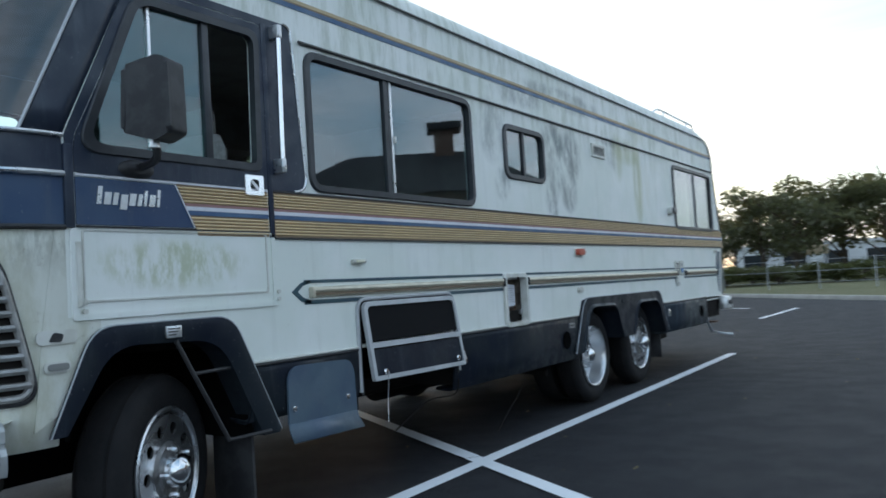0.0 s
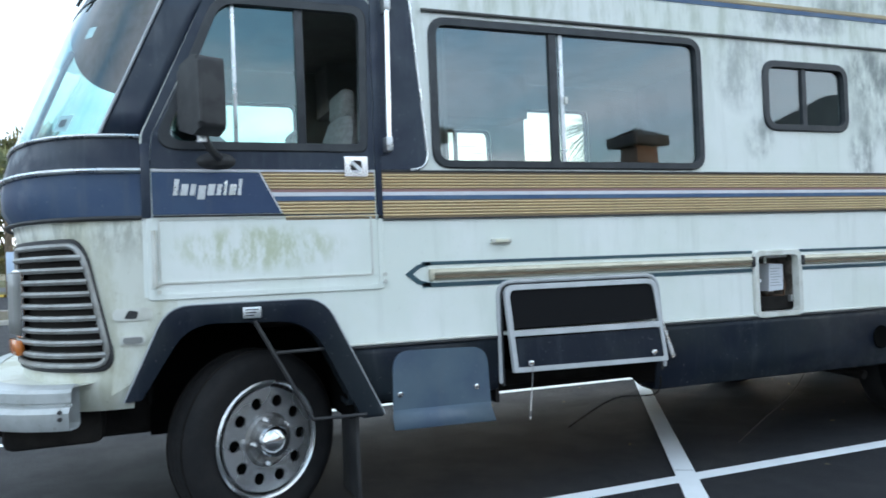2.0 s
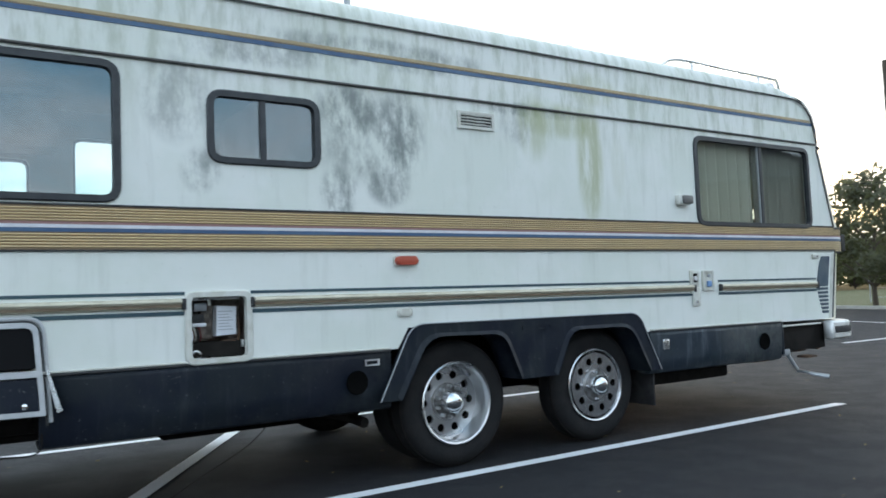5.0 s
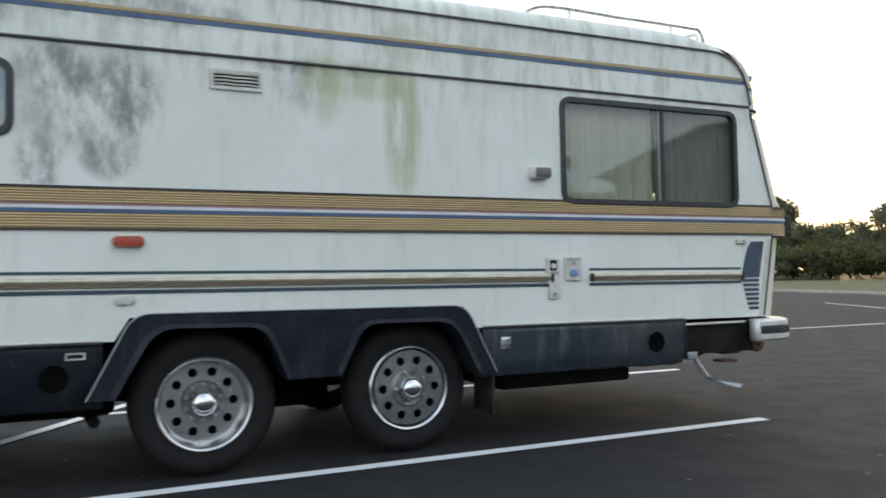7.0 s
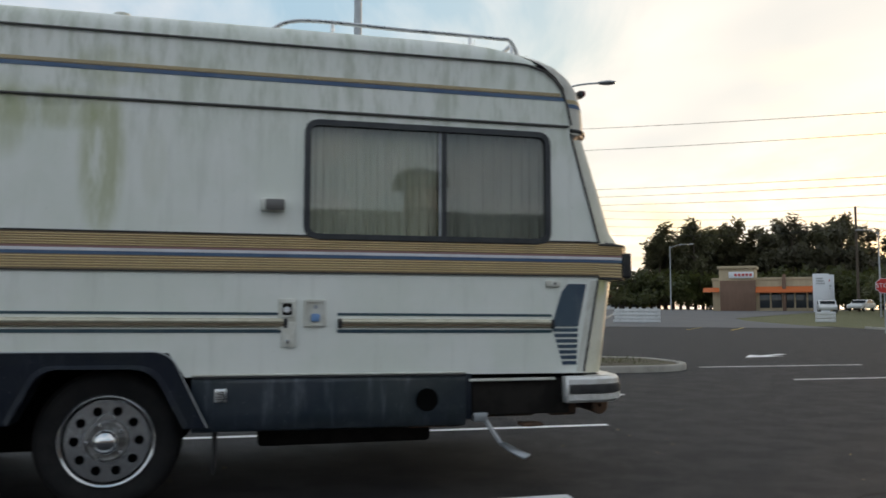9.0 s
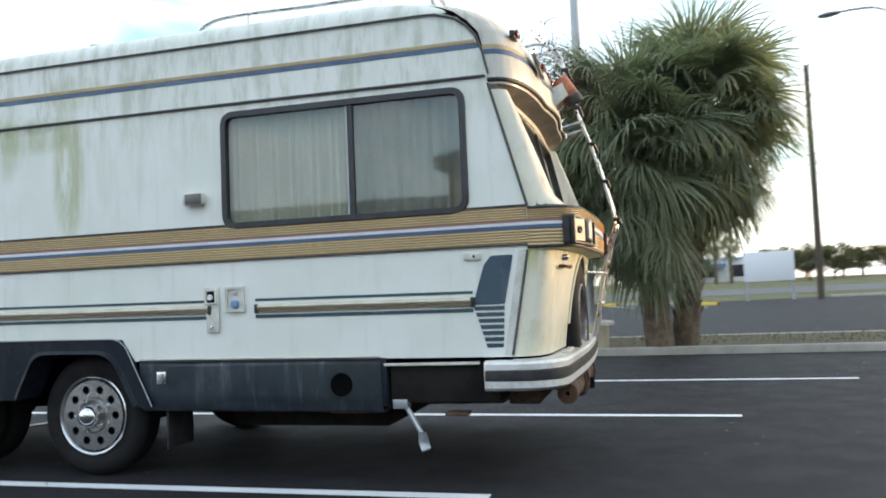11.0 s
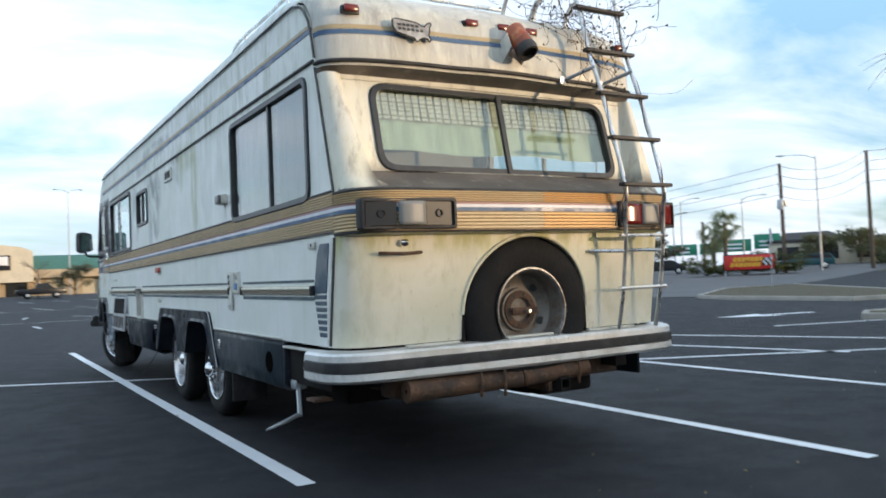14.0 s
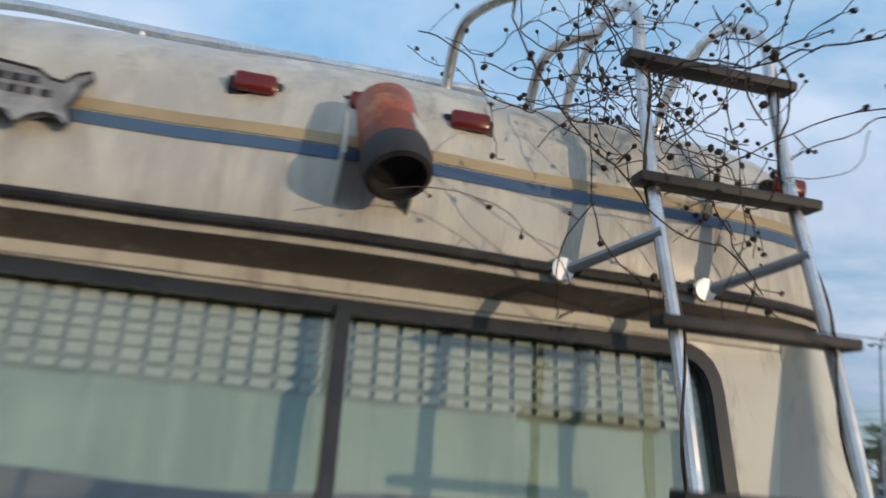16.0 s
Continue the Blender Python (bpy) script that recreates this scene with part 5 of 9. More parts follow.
# rear window, with its valance, shade and bar
fr = part("rear_window", ring(B(), rpoly(inset(RWIN, -0.016), 0.12), rpoly(inset(RWIN, 0.022), 0.09), lambda a, b, d: tail_x(a, b, d), -0.02, 0.018, 0.006), m_frame, coach, "wide rear window in a black rubber frame")
ob = part("pane", prism(B(), rpoly(inset(RWIN, 0.01), 0.09), lambda a, b, d: tail_x(a, b, d), -0.016, -0.012), m_glass_rear, fr, smooth=0)
ob.visible_shadow = False
part("window_bar", prism(B(), [(-1.215, 1.82), (-1.247, 1.82), (-1.247, 2.345), (-1.215, 2.345)], lambda a, b, d: tail_x(a, b, d), -0.02, 0.006), m_frame, fr, smooth=0)

# rub rail and blue lines low on the side
for a, b in ((1.885, 3.975), (4.345, 8.155), (8.475, 9.925)):
    strip("blue_line", a, b if b > 9 else b, 1.219, 1.236, m_stripe_teal, 0.004, slope=low)
    strip("blue_line", a, b, 1.109, 1.131, m_stripe_teal, 0.004, slope=low)
for a, b in ((1.93, 3.965), (4.350, 8.150), (8.490, 9.925)):
    ra = part("rub_rail", sheet(B(), [[(x, y, z + low(y)) for x, z in ((0.0, 1.142), (0.012, 1.144), (0.020, 1.150), (0.020, 1.168), (0.026, 1.172), (0.030, 1.182), (0.026, 1.194), (0.012, 1.200), (0.0, 1.200))] for y in (a, (a + b) / 2, b)]), m_rail, coach, "cream rub rail with a brown insert")
    part("rail_insert", sheet(B(), [[(x, y, z + low(y)) for x, z in ((0.016, 1.149), (0.0225, 1.152), (0.0225, 1.167), (0.016, 1.170))] for y in (a + 0.01, (a + b) / 2, b - 0.01)]), m_insert, ra)
    for y in (a, b):
        part("rail_end", box(B(), 0.0, 0.032, y - 0.012, y + 0.012, 1.140 + low(y), 1.200 + low(y), 0.006), m_black if y > 3 else m_rail, ra)
# arrow tip where the lines meet
tip = [(1.795, 1.178), (1.86, 1.222), (1.93, 1.2362), (1.93, 1.219), (1.875, 1.207), (1.835, 1.178), (1.875, 1.146), (1.93, 1.131), (1.93, 1.109), (1.86, 1.128)]
part("arrow_tip", prism(B(), tip, side, -0.001, 0.004), m_stripe_teal, coach, smooth=0)

# blue fin with stripes near the tail
part("fin", prism(B(), rpoly([(9.925, 1.105), (10.118, 1.105), (10.180, 1.395), (10.045, 1.395), (10.0, 1.34)], 0.012), side, 0.0, 0.005), m_fin, coach, smooth=0)
for k in range(7):
    z1 = 1.094 - k * 0.037
    z0 = z1 - 0.024
    f = lambda z: 9.928 + (1.10 - z) * 0.30
    g = lambda z: 10.116 - (1.10 - z) * 0.06
    part("fin_stripe", prism(B(), [(f(z0), z0), (g(z0), z0), (g(z1), z1), (f(z1), z1)], side, 0.0, 0.005), m_fin, coach, smooth=0)
part("corner_strip", prism(B(), [(10.105, 0.80), (10.148, 0.80), (10.262, 1.42), (10.215, 1.42)], side, 0.0, 0.004), m_wplastic, coach, smooth=0)

# skirts
def skirt(y0, y1, zb=0.47, mat=None, name="skirt"):
    bm = B()
    n = max(1, int((y1 - y0) / 1.0))
    sheet(bm, [[(x, y, z + low(y)) for x, z in ((0.006, 0.845), (0.010, 0.80), (0.006, 0.62), (-0.012, zb + 0.015), (-0.05, zb), (-0.16, zb + 0.01))] for y in [y0 + (y1 - y0) * k / n for k in range(n + 1)]])
    ob = solid(part(name, bm, mat or m_skirt, coach, "faded dark blue skirt panel"), 0.02)
    for z, mt in ((0.838, m_black), (0.852, m_wplastic)):
        part("skirt_bead", tube(B(), [(0.010, y0, z + low(y0)), (0.010, y1, z + low(y1))], 0.007), mt, coach)
    return ob


skirt(1.49, 2.28, 0.56)
skirt(3.26, 5.24)
skirt(7.60, 9.32, 0.50, m_skirt_worn)
part("skirt_end", box(B(), -0.14, 0.004, 9.32, 9.36, 0.50, 0.80, 0.008), m_skirt, coach)
# open bay behind the last skirt
bay = part("tail_bay", box(B(), -0.55, -0.03, 9.37, 10.06, 0.52, 0.76, 0.01), m_under, coach, "open dark compartment under the tail")
part("bay_strip", box(B(), -0.03, 0.012, 9.345, 9.945, 0.748, 0.764, 0.003), m_wplastic, coach)
for y, z in ((5.0, 0.64), (9.06, 0.637)):
    part("filler_hole", lathe(B(), [(0.0, 0.012), (0.062, 0.012), (0.070, 0.016), (0.074, 0.010)], lambda u, v, d: (d, y + u, z + v), 24), m_painted_dark, coach)
part("skirt_marker", ring(B(), rect(5.055, 5.155, 0.735, 0.775), rect(5.067, 5.143, 0.745, 0.765), side, 0.0, 0.018), m_alu, coach, smooth=0)
pl = part("small_plate", box(B(), 0.004, 0.016, 7.735, 7.805, 0.655, 0.735, 0.002), m_alu, coach, "small metal plate on the skirt")
for k in range(4):
    part("plate_line", box(B(), 0.016, 0.018, 7.745, 7.795, 0.670 + k * 0.014, 0.675 + k * 0.014), m_black, pl)


# wheel arch mouldings
def moulding(outer, inner, name, cut_bottom=True):
    bm = B()
    n = len(outer)
    o = [bm.verts.new((0.004, a, b)) for a, b in outer]
    o2 = [bm.verts.new((0.022, a, b)) for a, b in outer]
    mid = [bm.verts.new((0.030, a + (c - a) * 0.35, b + (d - b) * 0.35)) for (a, b), (c, d) in zip(outer, inner)]
    i1 = [bm.verts.new((0.012, a, b)) for a, b in inner]
    i2 = [bm.verts.new((-0.12, a, b)) for a, b in inner]
    for r, s in ((o, o2), (o2, mid), (mid, i1), (i1, i2)):
        for k in range(n - 1):
            bm.faces.new((r[k], r[k + 1], s[k + 1], s[k]))
    ob = part(name, bm, m_skirt, coach, "dark blue moulded wheel arch", smooth=40)
    part("arch_bead", tube(B(), [(0.020, a, b) for a, b in outer], 0.004), m_galv, ob)
    return ob


def open_round(pts, rs, n=5):
    out = [pts[0]]
    for i in range(1, len(pts) - 1):
        p, q, s = Vector(pts[i - 1]), Vector(pts[i]), Vector(pts[i + 1])
        a, c = q + (p - q).normalized() * rs[i], q + (s - q).normalized() * rs[i]
        for k in range(n + 1):
            t = k / n
            out.append(tuple(a * (1 - t) ** 2 + q * 2 * t * (1 - t) + c * t * t))
    return out + [pts[-1]]


fa = moulding(open_round([(0.505, 0.69), (0.69, 1.088), (1.385, 1.088), (1.66, 0.52)], [0, 0.10, 0.10, 0]), open_round([(0.575, 0.69), (0.775, 1.005), (1.315, 0.985), (1.545, 0.52)], [0, 0.12, 0.14, 0]), "wheel_arch")
part("arch_foot", box(B(), -0.10, 0.018, 1.55, 1.655, 0.505, 0.53, 0.005), m_skirt, fa)
OUT = open_round([(5.155, 0.505), (5.40, 0.975), (7.47, 0.962), (7.695, 0.505)], [0, 0.10, 0.10, 0], 8)
# the double arch is one moulded sheet with two wheel openings
dbl = B()
w1 = open_round([(5.30, 0.50), (5.52, 0.890), (6.13, 0.875), (6.27, 0.55)], [0, 0.12, 0.10, 0])
w2 = open_round([(6.60, 0.55), (6.76, 0.868), (7.37, 0.862), (7.56, 0.50)], [0, 0.10, 0.12, 0])
shape = [(5.155, 0.505)] + OUT[1:-1] + [(7.695, 0.505)] + w2[::-1] + w1[::-1]
holed(dbl, shape, [], side, -0.02, 0.016)
da = part("double_wheel_arch", dbl, m_skirt, coach, "dark blue double wheel arch moulding", smooth=0)
part("arch_bead", tube(B(), [(0.018, a, b) for a, b in OUT], 0.0045), m_galv, da)
for w in (w1, w2):
    bm = B()
    sheet(bm, [[(x, a, b) for a, b in w] for x in (0.030, 0.034, 0.020, -0.20)])
    sheet(bm, [[(0.012, a + (0.035 if k < len(w) / 2 else -0.035) * -1, b + 0.030) for k, (a, b) in enumerate(w)], [(0.030, a, b) for a, b in w]])
    part("arch_lip", bm, m_skirt, da)
part("arch_pocket", ring(B(), rpoly(rect(6.30, 6.56, 0.885, 0.925), 0.012), rpoly(rect(6.31, 6.55, 0.893, 0.917), 0.01), side, 0.014, 0.020), m_skirt, da)
# black boxes: the shade inside the wells is put into their colour
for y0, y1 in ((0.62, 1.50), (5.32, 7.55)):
    part("wheel_well", box(B(), -0.62, -0.60, y0, y1, 0.42, 1.1), m_painted_dark, coach)
    part("wheel_well_top", box(B(), -0.60, -0.10, y0, y1, 1.05 if y0 < 1 else 0.93, 1.07 if y0 < 1 else 0.945), m_painted_dark, coach)
part("wheel_well_end", box(B(), -0.60, -0.04, 1.50, 1.53, 0.50, 1.05), m_painted_dark, coach)
part("wheel_well_end", box(B(), -0.60, -0.05, 0.60, 0.62, 0.66, 1.05), m_painted_dark, coach)


# wheels
def wheel(y, z, face, dish, steer=0.0, far=False):
    """dish: how deep the disc sits behind the rim's edge (a bulging disc is below 0)."""
    M = Matrix.Translation((face if not far else WX - face, y, z)) @ Matrix.Rotation(radians(steer + (180 if far else 0)), 4, "Z")
    to = lambda u, v, d: tuple(M @ Vector((d, u, v)))
    R, W = 0.425, 0.215
    tyre = part("wheel", lathe(B(), [(0.268, -W + 0.01), (0.30, -W), (0.37, -W - 0.004), (0.40, -W + 0.015), (R - 0.006, -W + 0.035), (R, -W + 0.06), (R, -0.062), (R - 0.006, -0.036), (0.405, -0.014), (0.375, 0.004), (0.33, 0.006), (0.30, -0.004), (0.275, -0.008), (0.268, -0.02)], to, 56, closed=True), m_tyre, coach, "black truck tyre on a polished alloy rim")
    for k in (-0.045, -0.088, -0.127, -0.170):
        part("tread_groove", lathe(B(), [(R + 0.001, k - 0.004), (R - 0.004, k - 0.004), (R - 0.004, k + 0.004), (R + 0.001, k + 0.004)], to, 40), m_under, tyre)
    if far:
        return tyre
    part("rim", lathe(B(), [(0.262, -0.010), (0.276, -0.006), (0.280, 0.004), (0.272, 0.010), (0.262, 0.004), (0.255, -0.012), (0.248, -0.03), (0.240, -dish if dish > 0.03 else -0.035), (0.20, -W)], to, 56), m_alloy, tyre, "polished alloy rim")
    bm = B()
    hr, d = 0.184, -dish
    ang = lambda n: [2 * math.pi * k / n for k in range(n)]
    holes = [[(hr * math.cos(a0) + 0.028 * math.cos(b), hr * math.sin(a0) + 0.028 * math.sin(b)) for b in ang(16)] for a0 in ang(10)]
    holed(bm, [(0.243 * math.cos(b), 0.243 * math.sin(b)) for b in ang(56)], holes + [[(0.128 * math.cos(b), 0.128 * math.sin(b)) for b in ang(40)]], lambda u, v, dd: to(u, v, dd + d), -0.014, 0.0)
    part("wheel_disc", bm, m_alloy, tyre, "alloy disc with ten hand holes", smooth=0)
    part("disc_centre", lathe(B(), [(0.128, d - 0.002), (0.122, d + 0.006), (0.112, d + 0.012), (0.104, d + 0.010), (0.0, d + 0.010)], to, 40), m_hubdull, tyre)
    # flat black disc, painted as the dark seen through the hand holes
    part("brake_drum", lathe(B(), [(0.0, d - 0.05), (0.235, d - 0.05)], to, 32), m_painted_dark, tyre)
    s = 0.0 if dish < 0.03 else 0.03
    part("hub", lathe(B(), [(0.080, d + 0.010), (0.078, d + 0.030), (0.076, d + 0.050), (0.070, d + 0.072 + s), (0.052, d + 0.090 + s), (0.026, d + 0.099 + s), (0.0, d + 0.102 + s)], to, 32), m_hubcap, tyre, "bright metal hub cap")
    n = 10 if dish > 0.03 else 5
    for k in range(n):
        a = 2 * math.pi * (k + 0.5) / n
        u, v = 0.104 * math.cos(a), 0.104 * math.sin(a)
        part("wheel_nut", lathe(B(), [(0.013, d + 0.02), (0.013, d + 0.055), (0.008, d + 0.062), (0.0, d + 0.063)], lambda p, q, r: to(p + u, q + v, r), 8), m_alloy, tyre)
    return tyre


wheel(1.13, 0.425, -0.15, 0.0, 25)
wheel(5.80, 0.425, -0.10, 0.125)
wheel(7.11, 0.425, -0.13, 0.0)
part("inner_tyre", lathe(B(), [(0.25, -0.20), (0.37, -0.21), (0.42, -0.17), (0.425, -0.05), (0.40, 0.0), (0.27, 0.0)], lambda u, v, d: (-0.36 + d, 5.80 + u, 0.425 + v), 40, closed=True), m_tyre, coach)
for y in (1.13, 5.80, 7.11):
    wheel(y, 0.425, -0.13, 0.0, 0, True)
    part("axle", tube(B(), [(-0.3, y, 0.43), (WX + 0.3, y, 0.43)], 0.07), m_under, coach)
# chassis
for x in (-0.75, WX + 0.75):
    part("chassis_rail", box(B(), x - 0.05, x + 0.05, 0.1, 10.2, 0.60, 0.82), m_under, coach)
# far skirts hang extra low to keep light off the ground beneath
for y0, y1, zb in ((0.30, 0.55, 0.62), (1.62, 5.20, 0.30), (7.62, 10.10, 0.40)):
    part("far_skirt", box(B(), WX - 0.006, WX + 0.02, y0, y1, zb, 0.85, 0.006), m_skirt, coach)
part("far_skirt", box(B(), WX - 0.006, WX + 0.02, 5.20, 7.62, 0.80, 0.90, 0.006), m_skirt, coach)
# unseen bins, added to stop light coming under from the far side
part("locker_bin", box(B(), WX + 0.03, WX + 0.60, 2.0, 5.15, 0.31, 0.84, 0.03), m_under, coach)
part("locker_bin", box(B(), WX + 0.03, WX + 0.55, 7.7, 9.6, 0.24, 0.84, 0.03), m_under, coach)
# extra low rails, added to darken the ground under the coach
part("chassis_rail", box(B(), -2.02, -1.94, 4.9, 9.4, 0.23, 0.54, 0.01), m_under, coach)
part("chassis_rail", box(B(), -0.72, -0.64, 1.7, 9.4, 0.47, 0.56, 0.01), m_under, coach)
part("suspension_beam", box(B(), -1.5, -1.12, 6.16, 6.85, 0.21, 0.46, 0.04), m_under, coach)
part("air_tank", lathe(B(), [(0.0, 0.0), (0.10, 0.01), (0.13, 0.05), (0.13, 1.15), (0.10, 1.19), (0.0, 1.20)], lambda u, v, d: (-1.45 + u, 4.15 + d, 0.34 + v), 20), m_under, coach)
part("tank", box(B(), -1.75, -0.76, 2.4, 3.9, 0.45, 0.80, 0.03), m_under, coach)
part("tank", box(B(), -1.8, -0.5, 8.0, 9.2, 0.29, 0.78, 0.03), m_under, coach)
part("engine_pan", box(B(), -1.75, -0.65, 0.3, 1.0, 0.42, 0.8, 0.05), m_under, coach)
part("engine_pan", box(B(), -0.55, -0.12, 0.02, 0.42, 0.50, 0.66, 0.04), m_under, coach)
part("exhaust", tube(B(), curve_pts([(-0.85, 1.6, 0.44), (-0.85, 4.6, 0.42), (-0.60, 5.10, 0.38), (-0.30, 5.2, 0.34)]), 0.035), m_under, coach)
part("mud_flap", box(B(), -0.40, -0.10, 7.72, 7.74, 0.20, 0.56, 0.006), m_black, coach)
part("mud_flap", box(B(), -0.34, -0.06, 1.535, 1.555, 0.10, 0.56, 0.006), m_black, coach)

# cab step bracket in the front arch
bm = B()
tube(bm, [(0.03, 1.06, 1.00), (0.05, 1.305, 0.535), (0.05, 1.56, 0.530)], 0.010)
part("step_bracket", bm, m_black, coach, "bent dark steel step bracket")
part("step_rod", tube(B(), [(0.03, 1.15, 0.85), (-0.02, 1.43, 0.847)], 0.008), m_black, coach)
pl = part("arch_badge", box(B(), 0.026, 0.036, 1.01, 1.09, 1.015, 1.065, 0.002), m_alu, coach, "small metal badge on the arch")
for k in range(3):
    part("badge_line", box(B(), 0.036, 0.038, 1.02, 1.06 + k * 0.01, 1.025 + k * 0.013, 1.030 + k * 0.013), m_black, pl)
# slate flap below the skirt
top = rpoly([(1.70, 0.53), (2.215, 0.52), (2.205, 0.80), (1.705, 0.812)], [0.002, 0.002, 0.09, 0.09])
flap = part("hinged_flap", prism(B(), top, side, 0.022, 0.034), m_slate, coach, "slate blue hinged flap with two bolts", smooth=0)
bm = B()
sheet(bm, [[(0.034, 1.70, 0.53), (0.034, 2.215, 0.52)], [(0.040, 1.695, 0.50), (0.040, 2.218, 0.49)], [(0.075, 1.690, 0.443), (0.075, 2.224, 0.432)]])
solid(part("flap_lip", bm, m_slate, flap), 0.006)
for y, z in ((1.735, 0.602), (2.138, 0.603)):
    part("flap_bolt", lathe(B(), [(0.016, 0.032), (0.014, 0.042), (0.0, 0.046)], lambda u, v, d: (d, y + u, z + v), 12), m_chrome, flap)
# generator door hanging ajar
GD = [(2.335, 0.655), (3.285, 0.640), (3.255, 1.095), (2.315, 1.100)]
go = lambda a, b, d: (0.022 + d + (1.10 - b) * 0.10, a, b)
gd = part("generator_door", ring(B(), rpoly(GD, [0.01, 0.01, 0.06, 0.06]), rpoly(inset(GD, 0.026), [0.005, 0.005, 0.04, 0.04]), go, -0.014, 0.012, 0.004), m_doorframe, coach, "generator door with an aluminium frame, hanging ajar")
part("mesh_panel", prism(B(), rpoly(inset([(2.32, 0.855), (3.27, 0.850), (3.255, 1.095), (2.315, 1.100)], 0.022), 0.01), go, -0.008, 0.002), m_mesh, gd, "black mesh panel", smooth=0)
part("solid_panel", prism(B(), inset([(2.335, 0.655), (3.285, 0.640), (3.27, 0.842), (2.32, 0.850)], 0.022), go, -0.008, 0.004), m_skirt, gd, smooth=0)
part("cross_bar", prism(B(), [(2.345, 0.838), (3.262, 0.828), (3.262, 0.858), (2.345, 0.868)], go, -0.006, 0.013), m_doorframe, gd, smooth=0)
for y, z in ((2.43, 0.70), (3.19, 0.695)):
    part("door_knob", lathe(B(), [(0.010, 0.004), (0.010, 0.014), (0.017, 0.018), (0.013, 0.026), (0.0, 0.028)], lambda u, v, d: go(y + u, z + v, d), 14), m_chrome, gd)
bay_edge = open_round([(2.292, 0.60), (2.292, 1.118), (3.278, 1.114), (3.312, 0.60)], [0, 0.08, 0.08, 0], 6)
part("bay_frame", tube(B(), [(0.006, a, b) for a, b in bay_edge], 0.011, 8), m_doorframe, coach, "thin rounded frame round the generator bay")
part("bay_seal", tube(B(), [(0.004, a + (0.016 if a < 2.8 else -0.016), b - 0.016) for a, b in bay_edge], 0.008, 6), m_black, coach)
# liner and roof painted black for the shade inside the bay
part("bay_liner", box(B(), -0.72, -0.70, 2.28, 3.30, 0.54, 1.12), m_painted_dark, coach)
part("bay_roof", box(B(), -0.70, -0.06, 2.28, 3.30, 1.10, 1.115), m_painted_dark, coach)
part("bay_side", box(B(), -0.70, -0.02, 2.27, 2.29, 0.50, 1.1), m_under, coach)
part("bay_side", box(B(), -0.70, -0.02, 3.29, 3.31, 0.50, 1.1), m_under, coach)
part("stay_strip", prism(B(), [(3.285, 0.88), (3.295, 0.88), (3.36, 0.655), (3.335, 0.645)], go, -0.03, -0.024), m_alu, coach, smooth=0)
part("hanging_wire", tube(B(), curve_pts([(0.10, 2.43, 0.70), (0.09, 2.42, 0.55), (0.10, 2.40, 0.42)]), 0.003, 5), m_alu, coach)
part("hanging_hose", tube(B(), curve_pts([(0.02, 3.27, 0.55), (0.0, 3.24, 0.45), (-0.05, 3.0, 0.44), (-0.12, 2.75, 0.30)]), 0.005, 6), m_under, coach)
part("hanging_cable", tube(B(), curve_pts([(-0.15, 4.55, 0.5), (-0.1, 4.35, 0.34), (-0.06, 4.05, 0.20), (-0.04, 3.85, 0.10)]), 0.003, 5), m_under, coach)
# open appliance hatch
fh = part("service_hatch", ring(B(), rpoly(inset(FRIDGE, -0.014), 0.055), rpoly(inset(FRIDGE, 0.020), 0.03), side, -0.03, 0.022, 0.007), m_wplastic, coach, "open service hatch in a white frame")
part("hatch_back", box(B(), -0.24, -0.22, 3.95, 4.37, 0.80, 1.25), m_hatch, fh)
for c, d in ((3.955, 3.97), (4.35, 4.365)):
    part("hatch_side", box(B(), -0.24, -0.052, c, d, 0.80, 1.25), m_hatch, fh)
part("hatch_floor", box(B(), -0.24, -0.052, 3.97, 4.35, 0.815, 0.83), m_galv, fh)
part("hatch_roof", box(B(), -0.24, -0.052, 3.97, 4.35, 1.225, 1.24), m_hatch, fh)
part("top_lip", box(B(), -0.06, -0.05, 4.02, 4.30, 1.175, 1.192, 0.002), m_alu, fh)
part("top_clip", box(B(), -0.055, -0.045, 4.115, 4.130, 1.145, 1.19, 0.002), m_wplastic, fh)
cb = part("control_box", prism(B(), [(4.165, 0.972), (4.278, 0.978), (4.282, 1.135), (4.172, 1.142)], side, -0.15, -0.07), m_signwhite, fh, "pale control box with a faded label", smooth=0)
for k in range(7):
    part("label_line", box(B(), -0.070, -0.0685, 4.178, 4.262 - 0.012 * (k % 3), 1.005 + k * 0.017, 1.009 + k * 0.017), m_galv, cb)
part("gas_valve", box(B(), -0.13, -0.07, 4.03, 4.11, 1.028, 1.050, 0.004), m_signwhite, fh)
part("gas_valve_body", box(B(), -0.14, -0.08, 4.03, 4.105, 1.05, 1.10, 0.008), m_black, fh)
part("terminal_block", box(B(), -0.15, -0.09, 4.05, 4.12, 1.115, 1.16, 0.006), m_galv, fh)
part("heat_shield", box(B(), -0.20, -0.15, 4.10, 4.17, 0.96, 1.15, 0.004), m_hatch, fh)
part("burner_tube", tube(B(), curve_pts([(-0.09, 4.07, 0.905), (-0.08, 4.13, 0.912), (-0.09, 4.20, 0.925)]), 0.016), m_galv, fh)
part("burner_box", box(B(), -0.14, -0.07, 4.20, 4.28, 0.885, 0.95, 0.012), m_rust, fh)
for k in range(5):
    x, y = -0.07 - 0.012 * (k % 3), 4.02 + 0.012 * k
    part("wire", tube(B(), curve_pts([(x, y, 1.03), (x + 0.015, y + 0.01, 0.97), (x, y - 0.008 + 0.012 * (k % 2), 0.92), (x - 0.01, y + 0.05, 0.865)], 6), 0.0035, 5), (m_signwhite, m_rust, m_wplastic, m_black, m_redlens)[k], fh)
